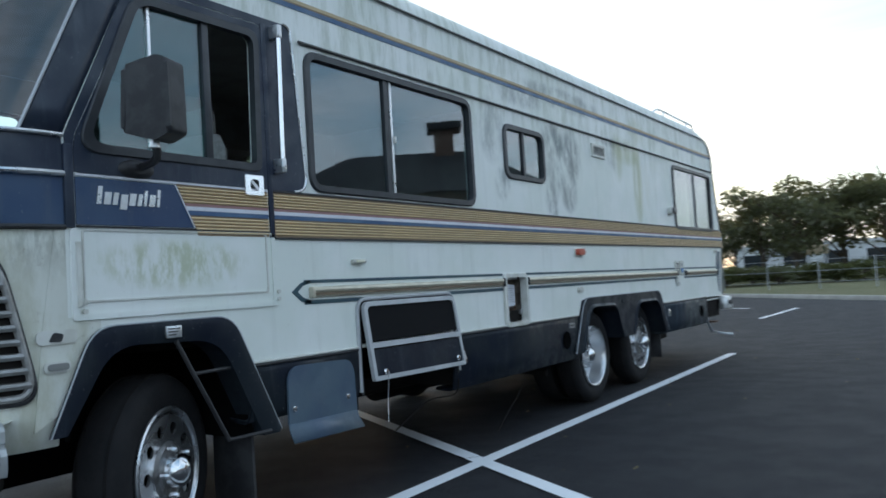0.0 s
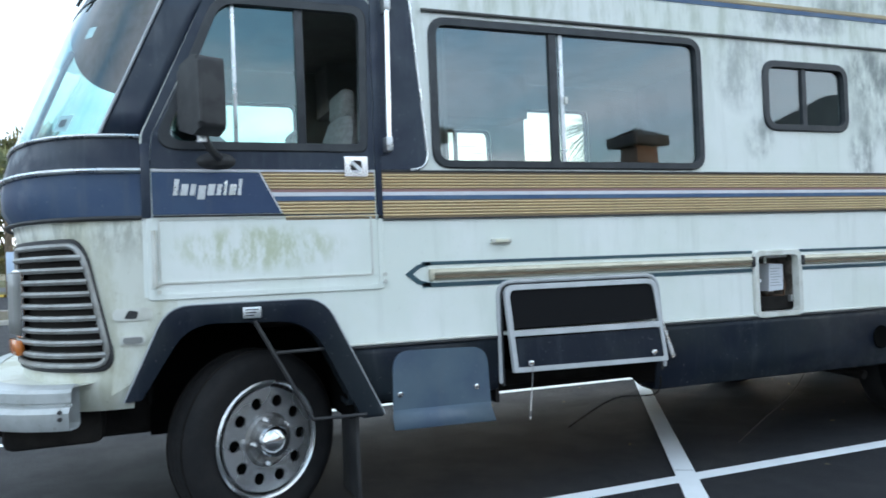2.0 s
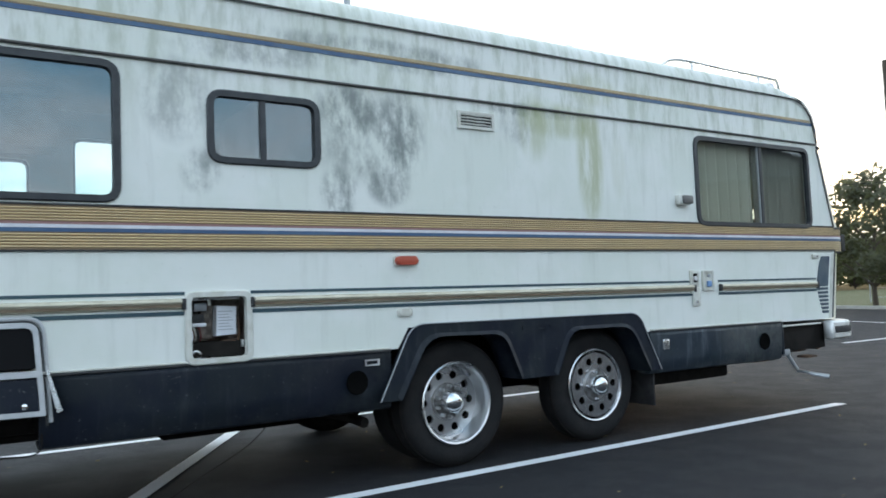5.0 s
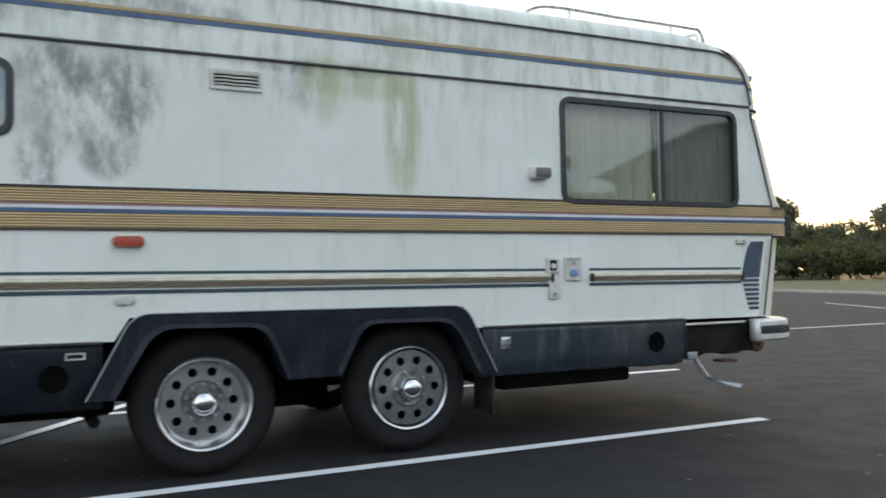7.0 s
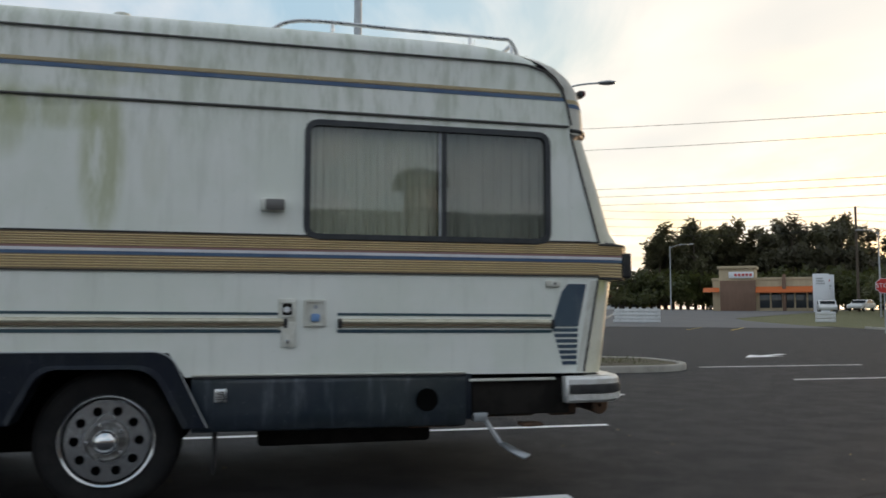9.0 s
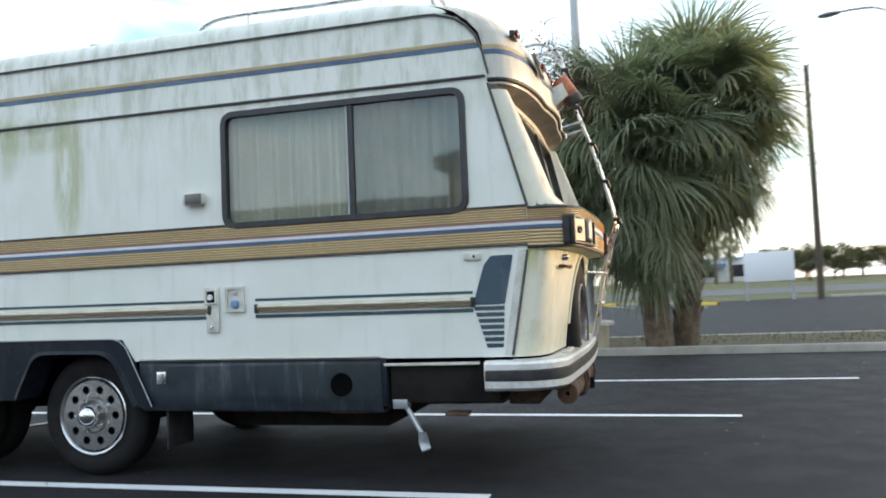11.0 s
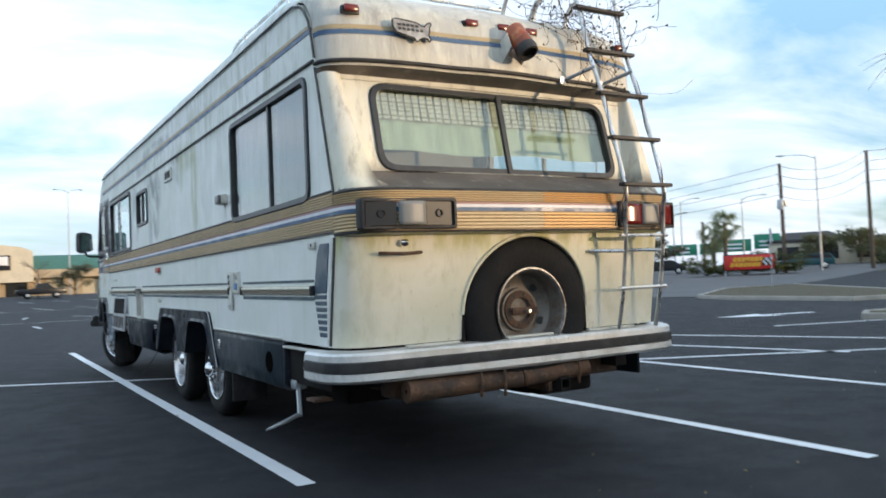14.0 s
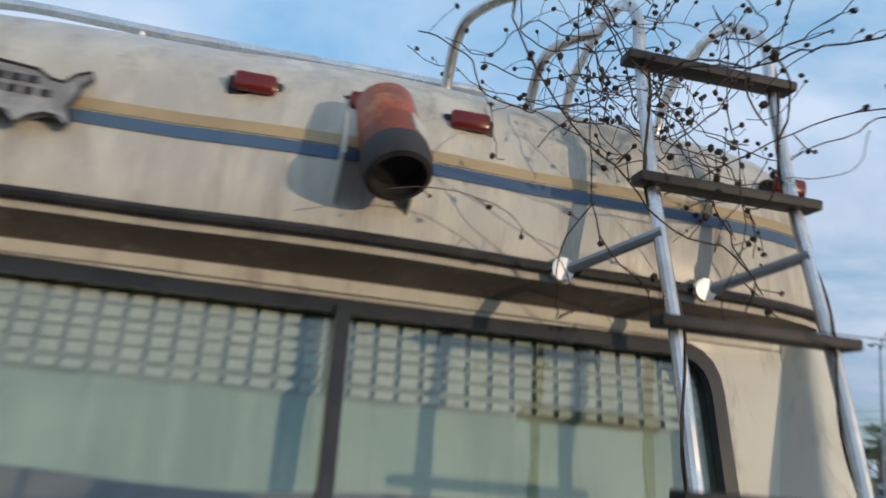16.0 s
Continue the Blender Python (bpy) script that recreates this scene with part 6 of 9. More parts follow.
part("gas_pipe", tube(B(), curve_pts([(-0.07, 4.01, 0.87), (-0.06, 4.05, 0.895), (-0.07, 4.08, 0.865), (-0.08, 4.05, 0.845), (-0.09, 4.14, 0.85), (-0.10, 4.27, 0.845)], 8), 0.007, 6), m_alu, fh)
part("copper_pipe", tube(B(), curve_pts([(-0.10, 4.28, 1.12), (-0.08, 4.300, 1.02), (-0.09, 4.29, 0.93), (-0.10, 4.24, 0.87)], 8), 0.006, 6), m_rust, fh)
part("latch_plate", box(B(), -0.055, -0.03, 4.297, 4.312, 0.905, 0.945, 0.002), m_alu, fh)
for k in range(6):
    part("debris", box(B(), -0.10 + 0.007 * k, -0.08 + 0.007 * k, 4.02 + 0.05 * k, 4.035 + 0.05 * k, 0.83, 0.842 + 0.003 * (k % 3), 0.002), (m_rust, m_galv, m_signwhite)[k % 3], fh)
# louvred vent
VT = rect(5.825, 6.135, 2.288, 2.412)
vv = part("louvre_vent", ring(B(), rpoly(VT, 0.006), rpoly(inset(VT, 0.022), 0.004), side, 0.0, 0.016, 0.004), m_wplastic, coach, "white louvred wall vent")
part("vent_back", prism(B(), inset(VT, 0.02), side, 0.001, 0.003), m_black, vv, smooth=0)
for k in range(4):
    z = 2.318 + k * 0.021
    bm = sheet(B(), [[(0.004, y, z + 0.013 + (0.003 if (j % 2) else 0)), (0.018, y, z + (0.003 if (j % 2) else 0))] for j, y in enumerate((5.85, 5.92, 5.98, 6.04, 6.11))])
    solid(part("vent_slat", bm, m_wplastic, vv), 0.003)
# lamps, sockets and clips
def oval_lamp(y, z, w, h, d, mat, name, label):
    ob = part(name, prism(B(), rpoly(rect(y - w / 2 - 0.008, y + w / 2 + 0.008, z - h / 2 - 0.006, z + h / 2 + 0.006), h / 2), side, 0.0, 0.012), m_wplastic, coach, label, smooth=0)
    bm = B()
    lp = rpoly(rect(y - w / 2, y + w / 2, z - h / 2, z + h / 2), h * 0.49)
    prism(bm, lp, side, 0.010, d)
    bmesh.ops.bevel(bm, geom=[e for e in bm.edges if abs(e.verts[0].co.x - d) < 1e-5 and abs(e.verts[1].co.x - d) < 1e-5], offset=h * 0.25, segments=3, profile=0.5, affect="EDGES")
    part("lens", bm, mat, ob)
    return ob


oval_lamp(5.375, 1.384, 0.165, 0.055, 0.040, m_orangelens, "side_marker_lamp", "faded red oval side marker lamp")
oval_lamp(5.355, 1.052, 0.095, 0.040, 0.022, m_wplastic, "side_reflector", "aged white oval reflector")
cl = part("awning_clip", box(B(), 0.0, 0.030, 2.265, 2.375, 1.318, 1.342, 0.006), m_wplastic, coach)
part("clip_face", box(B(), 0.026, 0.034, 2.285, 2.355, 1.322, 1.336, 0.002), m_cap, cl)
cl = part("tail_clip", box(B(), 0.0, 0.020, 9.880, 9.985, 1.375, 1.415, 0.006), m_wplastic, coach)
part("clip_screw", lathe(B(), [(0.010, 0.018), (0.008, 0.024), (0.0, 0.024)], lambda u, v, d: (d, 9.945 + u, 1.395 + v), 10), m_black, cl)
pl = part("porch_lamp", box(B(), 0.0, 0.055, 7.985, 8.135, 1.832, 1.912, 0.012), m_wplastic, coach, "small grey porch lamp")
part("lamp_lens", box(B(), 0.05, 0.078, 8.015, 8.132, 1.836, 1.905, 0.010), m_smoked, pl)
ut = part("shore_power_box", box(B(), 0.0, 0.016, 8.105, 8.215, 1.09, 1.285, 0.006), m_wplastic, coach, "white power inlet with open cover")
part("inlet_recess", ring(B(), rpoly(rect(8.118, 8.202, 1.170, 1.270), 0.008), rpoly(rect(8.130, 8.190, 1.182, 1.258), 0.008), side, 0.012, 0.026, 0.003), m_wplastic, ut)
part("inlet_socket", prism(B(), rpoly(rect(8.131, 8.189, 1.183, 1.257), 0.01), side, 0.012, 0.0175), m_under, ut, smooth=0)
part("inlet_plug", lathe(B(), [(0.020, 0.016), (0.020, 0.030), (0.012, 0.032), (0.0, 0.026)], lambda u, v, d: (d, 8.158 + u, 1.215 + v), 16), m_alu, ut)
part("hanging_cover", box(B(), 0.010, 0.022, 8.125, 8.215, 0.985, 1.140, 0.006), m_wplastic, ut)
part("cover_screw", lathe(B(), [(0.014, 0.020), (0.012, 0.030), (0.0, 0.032)], lambda u, v, d: (d, 8.165 + u, 1.02 + v), 12), m_alu, ut)
ut = part("water_inlet", ring(B(), rpoly(rect(8.262, 8.402, 1.112, 1.282), 0.012), rpoly(rect(8.280, 8.384, 1.130, 1.264), 0.010), side, 0.0, 0.022, 0.005), m_wplastic, coach, "white water inlet plate with a blue cap")
part("inlet_plate", prism(B(), rect(8.27, 8.39, 1.12, 1.27), side, 0.002, 0.012), m_wplastic, ut, smooth=0)
part("blue_cap", box(B(), 0.012, 0.030, 8.308, 8.362, 1.142, 1.192, 0.008), Mat("blue_plastic", (0.16, 0.30, 0.55), 0.4).m, ut)
part("inlet_eye", lathe(B(), [(0.013, 0.012), (0.013, 0.024), (0.0, 0.024)], lambda u, v, d: (d, 8.335 + u, 1.235 + v), 12), m_galv, ut)
# sprung jack leg
jk = part("jack_leg", tube(B(), [(-0.054, 9.44, 0.53), (-0.011, 9.572, 0.325)], 0.017, 6), m_galv, coach, "bare steel jack leg bent out below the tail")
solid(part("jack_foot", sheet(B(), [[(-0.02, 9.545, 0.335), (-0.005, 9.60, 0.33)], [(0.10, 9.58, 0.300), (0.10, 9.645, 0.305)], [(0.235, 9.64, 0.270), (0.215, 9.69, 0.290)]]), m_galv, jk), 0.014)
part("jack_mount", box(B(), -0.10, -0.02, 9.38, 9.48, 0.48, 0.54, 0.01), m_galv, jk)
part("hitch_scrap", box(B(), -0.12, 0.0, 9.72, 9.86, 0.44, 0.46, 0.004), m_rust, coach)
part("hitch_scrap", box(B(), -0.2, -0.05, 8.95, 9.30, 0.45, 0.50, 0.01), m_rust, coach)

# grille on the rounded front corner
def on_nose(t, z, out=0.0):
    return Vector(nose(z, t, out))


def nose_t(y, z):
    """The place along the nose at which its near half has gone forward to y."""
    lo, hi = 0.0, 0.5
    for _ in range(30):
        m = (lo + hi) / 2
        if nose(z, m)[1] > y:
            lo = m
        else:
            hi = m
    return lo


def grille_at(s, z, out, mirror=False):
    """s 0 to 1 from the grille's side edge forward."""
    y0 = 0.36 + (1.36 - z) * 0.20
    t0 = nose_t(y0, z)
    t = t0 + (0.34 - t0) * s
    return on_nose(1 - t if mirror else t, z, out)


for mir_g in (False, True):
    bm = B()
    loop = rpoly([(0.0, 0.855), (1.0, 0.855), (1.0, 1.365), (0.0, 1.365)], [0.10, 0.02, 0.02, 0.12], 6)
    pts = []
    for i in range(len(loop)):
        a, b = Vector(loop[i]), Vector(loop[(i + 1) % len(loop)])
        n = max(1, int((b - a).length / 0.08))
        pts += [a + (b - a) * k / n for k in range(n)]
    g = part("grille", tube(B(), [grille_at(p.x, p.y, 0.014, mir_g) for p in pts] + [grille_at(pts[0].x, pts[0].y, 0.014, mir_g)], 0.014, 8), m_grille, coach, "wraparound slatted aluminium grille")
    part("grille_seal", tube(B(), [grille_at(p.x - 0.015 * (p.x < 0.5), p.y + (0.018 if p.y > 1.1 else -0.018), 0.006, mir_g) for p in pts] + [grille_at(pts[0].x - 0.015, pts[0].y - 0.018, 0.006, mir_g)], 0.013, 6), m_black, g)
    part("grille_back", sheet(B(), [[grille_at(k / 12, z, 0.003, mir_g) for k in range(13)] for z in zs(0.86, 1.36, 6)]), m_under, g)
    for k in range(9):
        z = 0.900 + k * 0.052
        rows = []
        for j in range(15):
            s = 0.01 + 0.98 * j / 14
            rows.append([grille_at(s, z + dz, o, mir_g) for dz, o in ((-0.013, 0.006), (-0.012, 0.030), (0.0, 0.036), (0.010, 0.030), (0.012, 0.006))])
        part("grille_slat", sheet(B(), rows), m_grille, g, "weathered aluminium slat")
    # headlamps
    hb = part("headlamp", sheet(B(), [[on_nose((1 - t) if mir_g else t, z, 0.022) for t in (0.285, 0.31, 0.35, 0.40)] for z in zs(0.98, 1.26, 4)]), m_clearlens, coach, "square cloudy headlamp")
    solid(hb, 0.03)
    part("headlamp_rim", tube(B(), [on_nose((1 - t) if mir_g else t, z, 0.026) for t, z in ((0.283, 0.975), (0.31, 0.975), (0.35, 0.975), (0.402, 0.975), (0.402, 1.265), (0.35, 1.265), (0.31, 1.265), (0.283, 1.265), (0.283, 0.975))], 0.010), m_chrome, hb)
    solid(part("turn_lamp", sheet(B(), [[on_nose((1 - t) if mir_g else t, z, 0.024) for t in (0.283, 0.30, 0.32, 0.36)] for z in (0.89, 0.92, 0.955)]), m_amberlens, coach, "amber turn lamp"), 0.03)
# broken socket and reflector beside the arch
sk = part("lamp_socket", prism(B(), rpoly([(0.47, 1.035), (0.63, 1.035), (0.63, 1.088), (0.47, 1.088)], 0.025), side, 0.002, 0.008), m_wplastic, coach, "empty marker lamp socket", smooth=0)
part("socket_hole", prism(B(), rpoly([(0.515, 1.045), (0.565, 1.042), (0.575, 1.072), (0.535, 1.080)], 0.010), side, 0.006, 0.011), m_black, sk, smooth=0)
rf = part("side_reflector", prism(B(), rpoly(rect(0.495, 0.600, 0.930, 0.972), 0.02), side, 0.002, 0.010), m_wplastic, coach, "cloudy oval side reflector", smooth=0)
part("reflector_lens", prism(B(), rpoly(rect(0.508, 0.588, 0.938, 0.964), 0.013), side, 0.010, 0.018), m_clearlens, rf, smooth=0)
part("corner_post", prism(B(), [(0.455, 0.72), (0.60, 0.80), (0.735, 1.06), (0.735, 1.13), (0.60, 1.13), (0.60, 1.47), (0.56, 1.47), (0.50, 1.10)], side, -0.06, 0.001), m_nose, coach, smooth=0)


def swept(fn, prof, ths):
    """A bar of a given profile (out, z) carried along a plan line."""
    return sheet(B(), [[fn(o, z, t) for o, z in prof] for t in ths])


# front bumper
fb_t = [0.5 * k / 24 for k in range(3, 25)] + [0.5 + 0.5 * k / 24 for k in range(1, 22)]
def fbp(o, z, t):
    """The bumper's own line, standing well forward of the nose."""
    c, s = math.cos(t * math.pi), math.sin(t * math.pi)
    return (MID + (-MID + 0.02 + o) * math.copysign(abs(c) ** 0.70, c), 0.54 - (0.65 + o) * abs(s) ** 0.70, z)


fb = part("front_bumper", swept(fbp, [(0.000, 0.785), (0.045, 0.785), (0.075, 0.775), (0.085, 0.761), (0.085, 0.722), (0.075, 0.717), (0.075, 0.707), (0.100, 0.703), (0.115, 0.683), (0.115, 0.635), (0.100, 0.610), (0.020, 0.606), (0.000, 0.625), (0.000, 0.785)], fb_t), m_bumper_dull, coach, "weathered alloy front bumper")
part("bumper_apron", sheet(B(), [[nose(0.78, t, -0.01), fbp(0.05, 0.779, t)] for t in fb_t]), m_nose, fb)
for z in (0.660, 0.688):
    p = fbp(0.118, z, 3.6 / 48)
    part("bumper_bolt", lathe(B(), [(0.010, 0.0), (0.008, 0.008), (0.0, 0.008)], lambda u, v, d: (p[0] + d, p[1] + u, p[2] + v), 8), m_black, fb)
part("tow_hook", tube(B(), curve_pts([(-0.25, 0.05, 0.60), (-0.22, -0.06, 0.54), (-0.24, -0.10, 0.48), (-0.30, -0.06, 0.46)]), 0.02), m_under, coach)
part("wiper", tube(B(), [on_nose(0.30, 2.50, 0.03), on_nose(0.27, 2.62, 0.05)], 0.008), m_black, coach)

# rear bumper: chrome above and below, black strip between
rb_t = [-1.0] + TH + [2.0]
def rbp(o, z, t):
    """The bumper's line: a short run along each side and round the tail."""
    x, y = tail(0.80, min(1.0, max(0.0, t)), o)[:2]
    return (x, y - 0.15 * max(0.0, -t, t - 1.0), z)



rb = part("rear_bumper", swept(rbp, [(0.0, 0.772), (0.06, 0.775), (0.095, 0.768), (0.105, 0.755), (0.105, 0.722)], rb_t), m_bumper, coach, "alloy rear bumper with a black rubbing strip")
part("rubbing_strip", swept(rbp, [(0.100, 0.722), (0.114, 0.716), (0.116, 0.690), (0.114, 0.664), (0.100, 0.658)], rb_t), m_black, rb)
part("lower_face", swept(rbp, [(0.105, 0.658), (0.112, 0.654), (0.112, 0.618), (0.09, 0.600), (0.0, 0.598)], rb_t), m_bumper, rb)
for t in (-1.0, 2.0):
    end = [rbp(o, z, t) for o, z in ((0.0, 0.772), (0.06, 0.775), (0.095, 0.768), (0.105, 0.755), (0.114, 0.69), (0.112, 0.618), (0.09, 0.600), (0.0, 0.598))]
    bm = B()
    bm.faces.new([bm.verts.new(q) for q in end])
    solid(part("bumper_end", bm, m_bumper, rb), 0.006)
part("bumper_deck", sheet(B(), [[tail(0.80, t, -0.02)[:2] + (0.776,), tail(0.80, t, 0.07)[:2] + (0.776,)] for t in TH]), m_bumper, rb)
for a, b in ((-0.35, -0.70), (-0.95, -1.40), (-1.70, -2.1)):
    part("deck_strip", box(B(), b, a, 10.40, 10.44, 0.776, 0.790, 0.004), m_wplastic, rb)
# rusty frame and hitch below
part("rear_crossmember", box(B(), -2.1, -0.35, 10.05, 10.25, 0.46, 0.60, 0.015), m_rust, coach, "rusty steel crossmember")
hi = part("tow_hitch", ring(B(), rpoly(rect(-1.47, -1.39, 0.425, 0.505), 0.006), rpoly(rect(-1.458, -1.402, 0.437, 0.493), 0.006), back, 10.1, 10.50), m_under, coach, "square tow hitch receiver")
part("hitch_loop", box(B(), -1.52, -1.49, 10.2, 10.44, 0.42, 0.53, 0.006), m_rust, hi)
part("hitch_loop", box(B(), -1.37, -1.34, 10.2, 10.44, 0.42, 0.53, 0.006), m_rust, hi)
def silencer(x0, x1, r0, r1, z0, z1):
    """A drum lying across below the bumper, with a rolled seam at each end."""
    n, bm = 24, B()
    ends = [(x0, r0 * 0.2, z0), (x0, r0 * 0.93, z0), (x0 - 0.008, r0, z0), (x0 - 0.02, r0, z0), (x0 - 0.026, r0 * 0.95, z0)]
    ends += [(x1 + 0.026, r1 * 0.95, z1), (x1 + 0.02, r1, z1), (x1 + 0.008, r1, z1), (x1, r1 * 0.93, z1), (x1, r1 * 0.2, z1)]
    sheet(bm, [[(x, 10.425 + 1.0 * r * math.cos(2 * math.pi * k / n), z + r * math.sin(2 * math.pi * k / n)) for k in range(n + 1)] for x, r, z in ends])
    return bm


part("silencer", silencer(-0.33, -1.12, 0.066, 0.060, 0.528, 0.528), m_rust, coach, "rusty silencer slung across below the bumper")
part("silencer", silencer(-1.13, -1.66, 0.062, 0.058, 0.530, 0.545), m_rust, coach, "rusty silencer slung across below the bumper")
for x, drop in ((-0.80, 0.075), (-0.97, 0.09), (-1.55, 0.07)):
    part("hanger_strap", tube(B(), curve_pts([(x, 10.49, 0.60), (x, 10.50, 0.53), (x, 10.485, 0.53 - drop * 0.8), (x - 0.03, 10.45, 0.53 - drop), (x - 0.05, 10.42, 0.53 - drop * 0.6)], 4), 0.009, 6), m_rust, coach)
part("rear_tank", box(B(), -1.9, -0.5, 9.3, 10.0, 0.44, 0.62, 0.03), m_rust, coach)
part("bumper_bracket", box(B(), -2.05, -1.95, 10.1, 10.4, 0.52, 0.60, 0.01), m_under, coach)

# tail lamps
def tail_lamp(x0, x1, kinds, label):
    z0, z1 = 1.443, 1.618
    at = lambda a, b, d: (a, table(TAIL, 1.55)[1] + 0.012 + d, b) if abs(a - MID) < 0.95 else (a, table(TAIL, 1.55)[1] + d + 0.012 - max(0, abs(a - MID) - 0.95) * 0.32, b)
    L = part("tail_lamp", prism(B(), rpoly(rect(x1, x0, z0, z1), 0.02), at, -0.03, 0.016), m_black, coach, label, smooth=0)
    part("lamp_rim", ring(B(), rpoly(rect(x1, x0, z0, z1), 0.02), rpoly(rect(x1 + 0.018, x0 - 0.018, z0 + 0.018, z1 - 0.018), 0.012), at, 0.010, 0.036, 0.006), m_black, L)
    n = len(kinds)
    w = (x0 - x1 - 0.05) / n
    for k, kind in enumerate(kinds):
        a1 = x0 - 0.025 - k * w - 0.004
        a0 = a1 - w + 0.008
        if kind is None:
            part("bare_socket_plate", prism(B(), rect(a0, a1, z0 + 0.022, z1 - 0.022), at, 0.016, 0.020), m_darkplastic, L, smooth=0)
            c = (a0 + a1) / 2
            part("bulb_socket", lathe(B(), [(0.024, 0.02), (0.022, 0.030), (0.016, 0.030), (0.014, 0.012), (0.0, 0.010)], lambda u, v, d: at(c + u, (z0 + z1) / 2 + v, d), 16), m_black, L)
        else:
            bm = B()
            rows = [[at(a0 + (a1 - a0) * i / 6, z0 + 0.022 + (z1 - z0 - 0.044) * j / 6, 0.030 + 0.010 * math.sin(math.pi * i / 6)) for i in range(7)] for j in range(7)]
            sheet(bm, rows)
            solid(part("lens", bm, kind, L), 0.015)


tail_lamp(-0.038, -0.603, (None, m_clearlens, None), "tail lamp with missing lenses in a black housing")
tail_lamp(-1.848, -2.425, (m_redlens, m_clearlens, m_redlens), "red tail lamp in a black housing")

# spare wheel
st_to = lambda u, v, d: (SPX + u, 10.450 + d, SPZ + v)
rim_to = st_to
sp = part("spare_wheel", lathe(B(), [(0.262, -0.20), (0.34, -0.21), (0.44, -0.20), (0.468, -0.16), (0.468, -0.055), (0.458, -0.024), (0.430, 0.004), (0.37, 0.016), (0.30, 0.006), (0.262, -0.012)], st_to, 56, closed=True), m_tyre, coach, "worn spare tyre on a rusty dished rim")
part("spare_rim", lathe(B(), [(0.250, -0.01), (0.262, -0.002), (0.266, 0.010), (0.258, 0.014), (0.248, 0.0), (0.238, -0.02), (0.228, -0.11), (0.205, -0.135), (0.16, -0.15), (0.14, -0.148), (0.135, -0.125), (0.075, -0.120), (0.070, -0.135), (0.0, -0.14)], rim_to, 48), m_rimsteel, sp, "dull dished steel rim with rust")
part("rim_lip", lathe(B(), [(0.248, 0.0), (0.256, 0.014), (0.266, 0.013), (0.270, 0.004)], rim_to, 48), m_hubdull, sp)
part("rim_centre", lathe(B(), [(0.122, -0.124), (0.118, -0.116), (0.080, -0.112), (0.074, -0.128)], rim_to, 36), m_rust, sp, "rusty bolt circle")
for k in range(8):
    a = 2 * math.pi * (k + 0.3) / 8
    part("bolt_hole", lathe(B(), [(0.0, -0.1115), (0.011, -0.1115)], lambda u, v, d: rim_to(u + 0.099 * math.cos(a), v + 0.099 * math.sin(a), d), 10), m_black, sp)
for k in range(5):
    a = 2 * math.pi * (k + 0.1) / 5 - math.pi / 2
    part("hand_hole", lathe(B(), [(0.0, -0.135), (0.032, -0.135)], lambda u, v, d: rim_to(u + 0.185 * math.cos(a), v * 0.8 + 0.185 * math.sin(a), d), 14), m_black, sp)
part("spare_clamp", box(B(), SPX - 0.12, SPX + 0.08, 10.345, 10.36, SPZ - 0.03, SPZ + 0.015, 0.004), m_rust, sp)
part("clamp_bolt", tube(B(), [(SPX - 0.02, 10.35, SPZ - 0.01), (SPX - 0.02, 10.41, SPZ - 0.01)], 0.012), m_alu, sp)

# plate lamp and handle on the tail panel
hd = part("tail_handle", tube(B(), curve_pts([tail_x(-0.30 + 0.0, 1.318, 0.0), tail_x(-0.305, 1.318, 0.035), tail_x(-0.42, 1.312, 0.045), tail_x(-0.535, 1.318, 0.035), tail_x(-0.54, 1.318, 0.0)]), 0.010), m_rust, coach, "dark bar handle")
hd.location.x += 0.10
part("plate_lamp", lathe(B(), [(0.030, 0.0), (0.026, 0.025), (0.012, 0.035), (0.0, 0.036)], lambda u, v, d: tail_x(-0.345 + u, 1.375 + v * 0.8, d), 16), m_chrome, coach, "small chrome plate lamp")

# marker lamps on the brow
for x in (-0.17, -0.98, -1.225, -1.45, -2.29):
    z = 2.768
    y = table(TAIL, z)[1] + 0.025
    if abs(x - MID) > 0.9:
        y -= 0.05
    ml = part("clearance_lamp", box(B(), x - 0.058, x + 0.058, y - 0.035, y - 0.003, z - 0.026, z + 0.020, 0.006), m_black, coach, "red clearance lamp")
    bm = B()
    box(bm, x - 0.046, x + 0.046, y - 0.004, y + 0.020, z - 0.018, z + 0.026, 0.011, 2)
    part("lens", bm, m_redlens, ml)

# map-shaped emblem plate
EM = [(-0.405, 2.716), (-0.43, 2.726), (-0.47, 2.723), (-0.52, 2.719), (-0.57, 2.714), (-0.595, 2.698), (-0.62, 2.694), (-0.64, 2.716), (-0.665, 2.728), (-0.672, 2.711), (-0.655, 2.691), (-0.652, 2.666), (-0.640, 2.641), (-0.652, 2.611), (-0.645, 2.598), (-0.625, 2.616), (-0.60, 2.618), (-0.575, 2.606), (-0.555, 2.588), (-0.535, 2.611), (-0.50, 2.616), (-0.46, 2.626), (-0.42, 2.638), (-0.402, 2.671)]
em_at = lambda a, b, d: (a, table(TAIL, b)[1] + 0.022 + d, b)
em = part("emblem_plate", prism(B(), EM, em_at, -0.01, 0.008), m_emblem, coach, "worn metal map-shaped emblem plate", smooth=0)
part("emblem_edge", tube(B(), [em_at(a, b, 0.008) for a, b in EM + EM[:1]], 0.004, 6), m_black, em)
for z, n, w in ((2.681, 5, 0.022), (2.654, 6, 0.019)):
    for k in range(n):
        part("emblem_bar", prism(B(), rect(-0.435 - k * 0.030 - w, -0.435 - k * 0.030, z, z + 0.016), em_at, 0.006, 0.011), m_black, em, smooth=0)

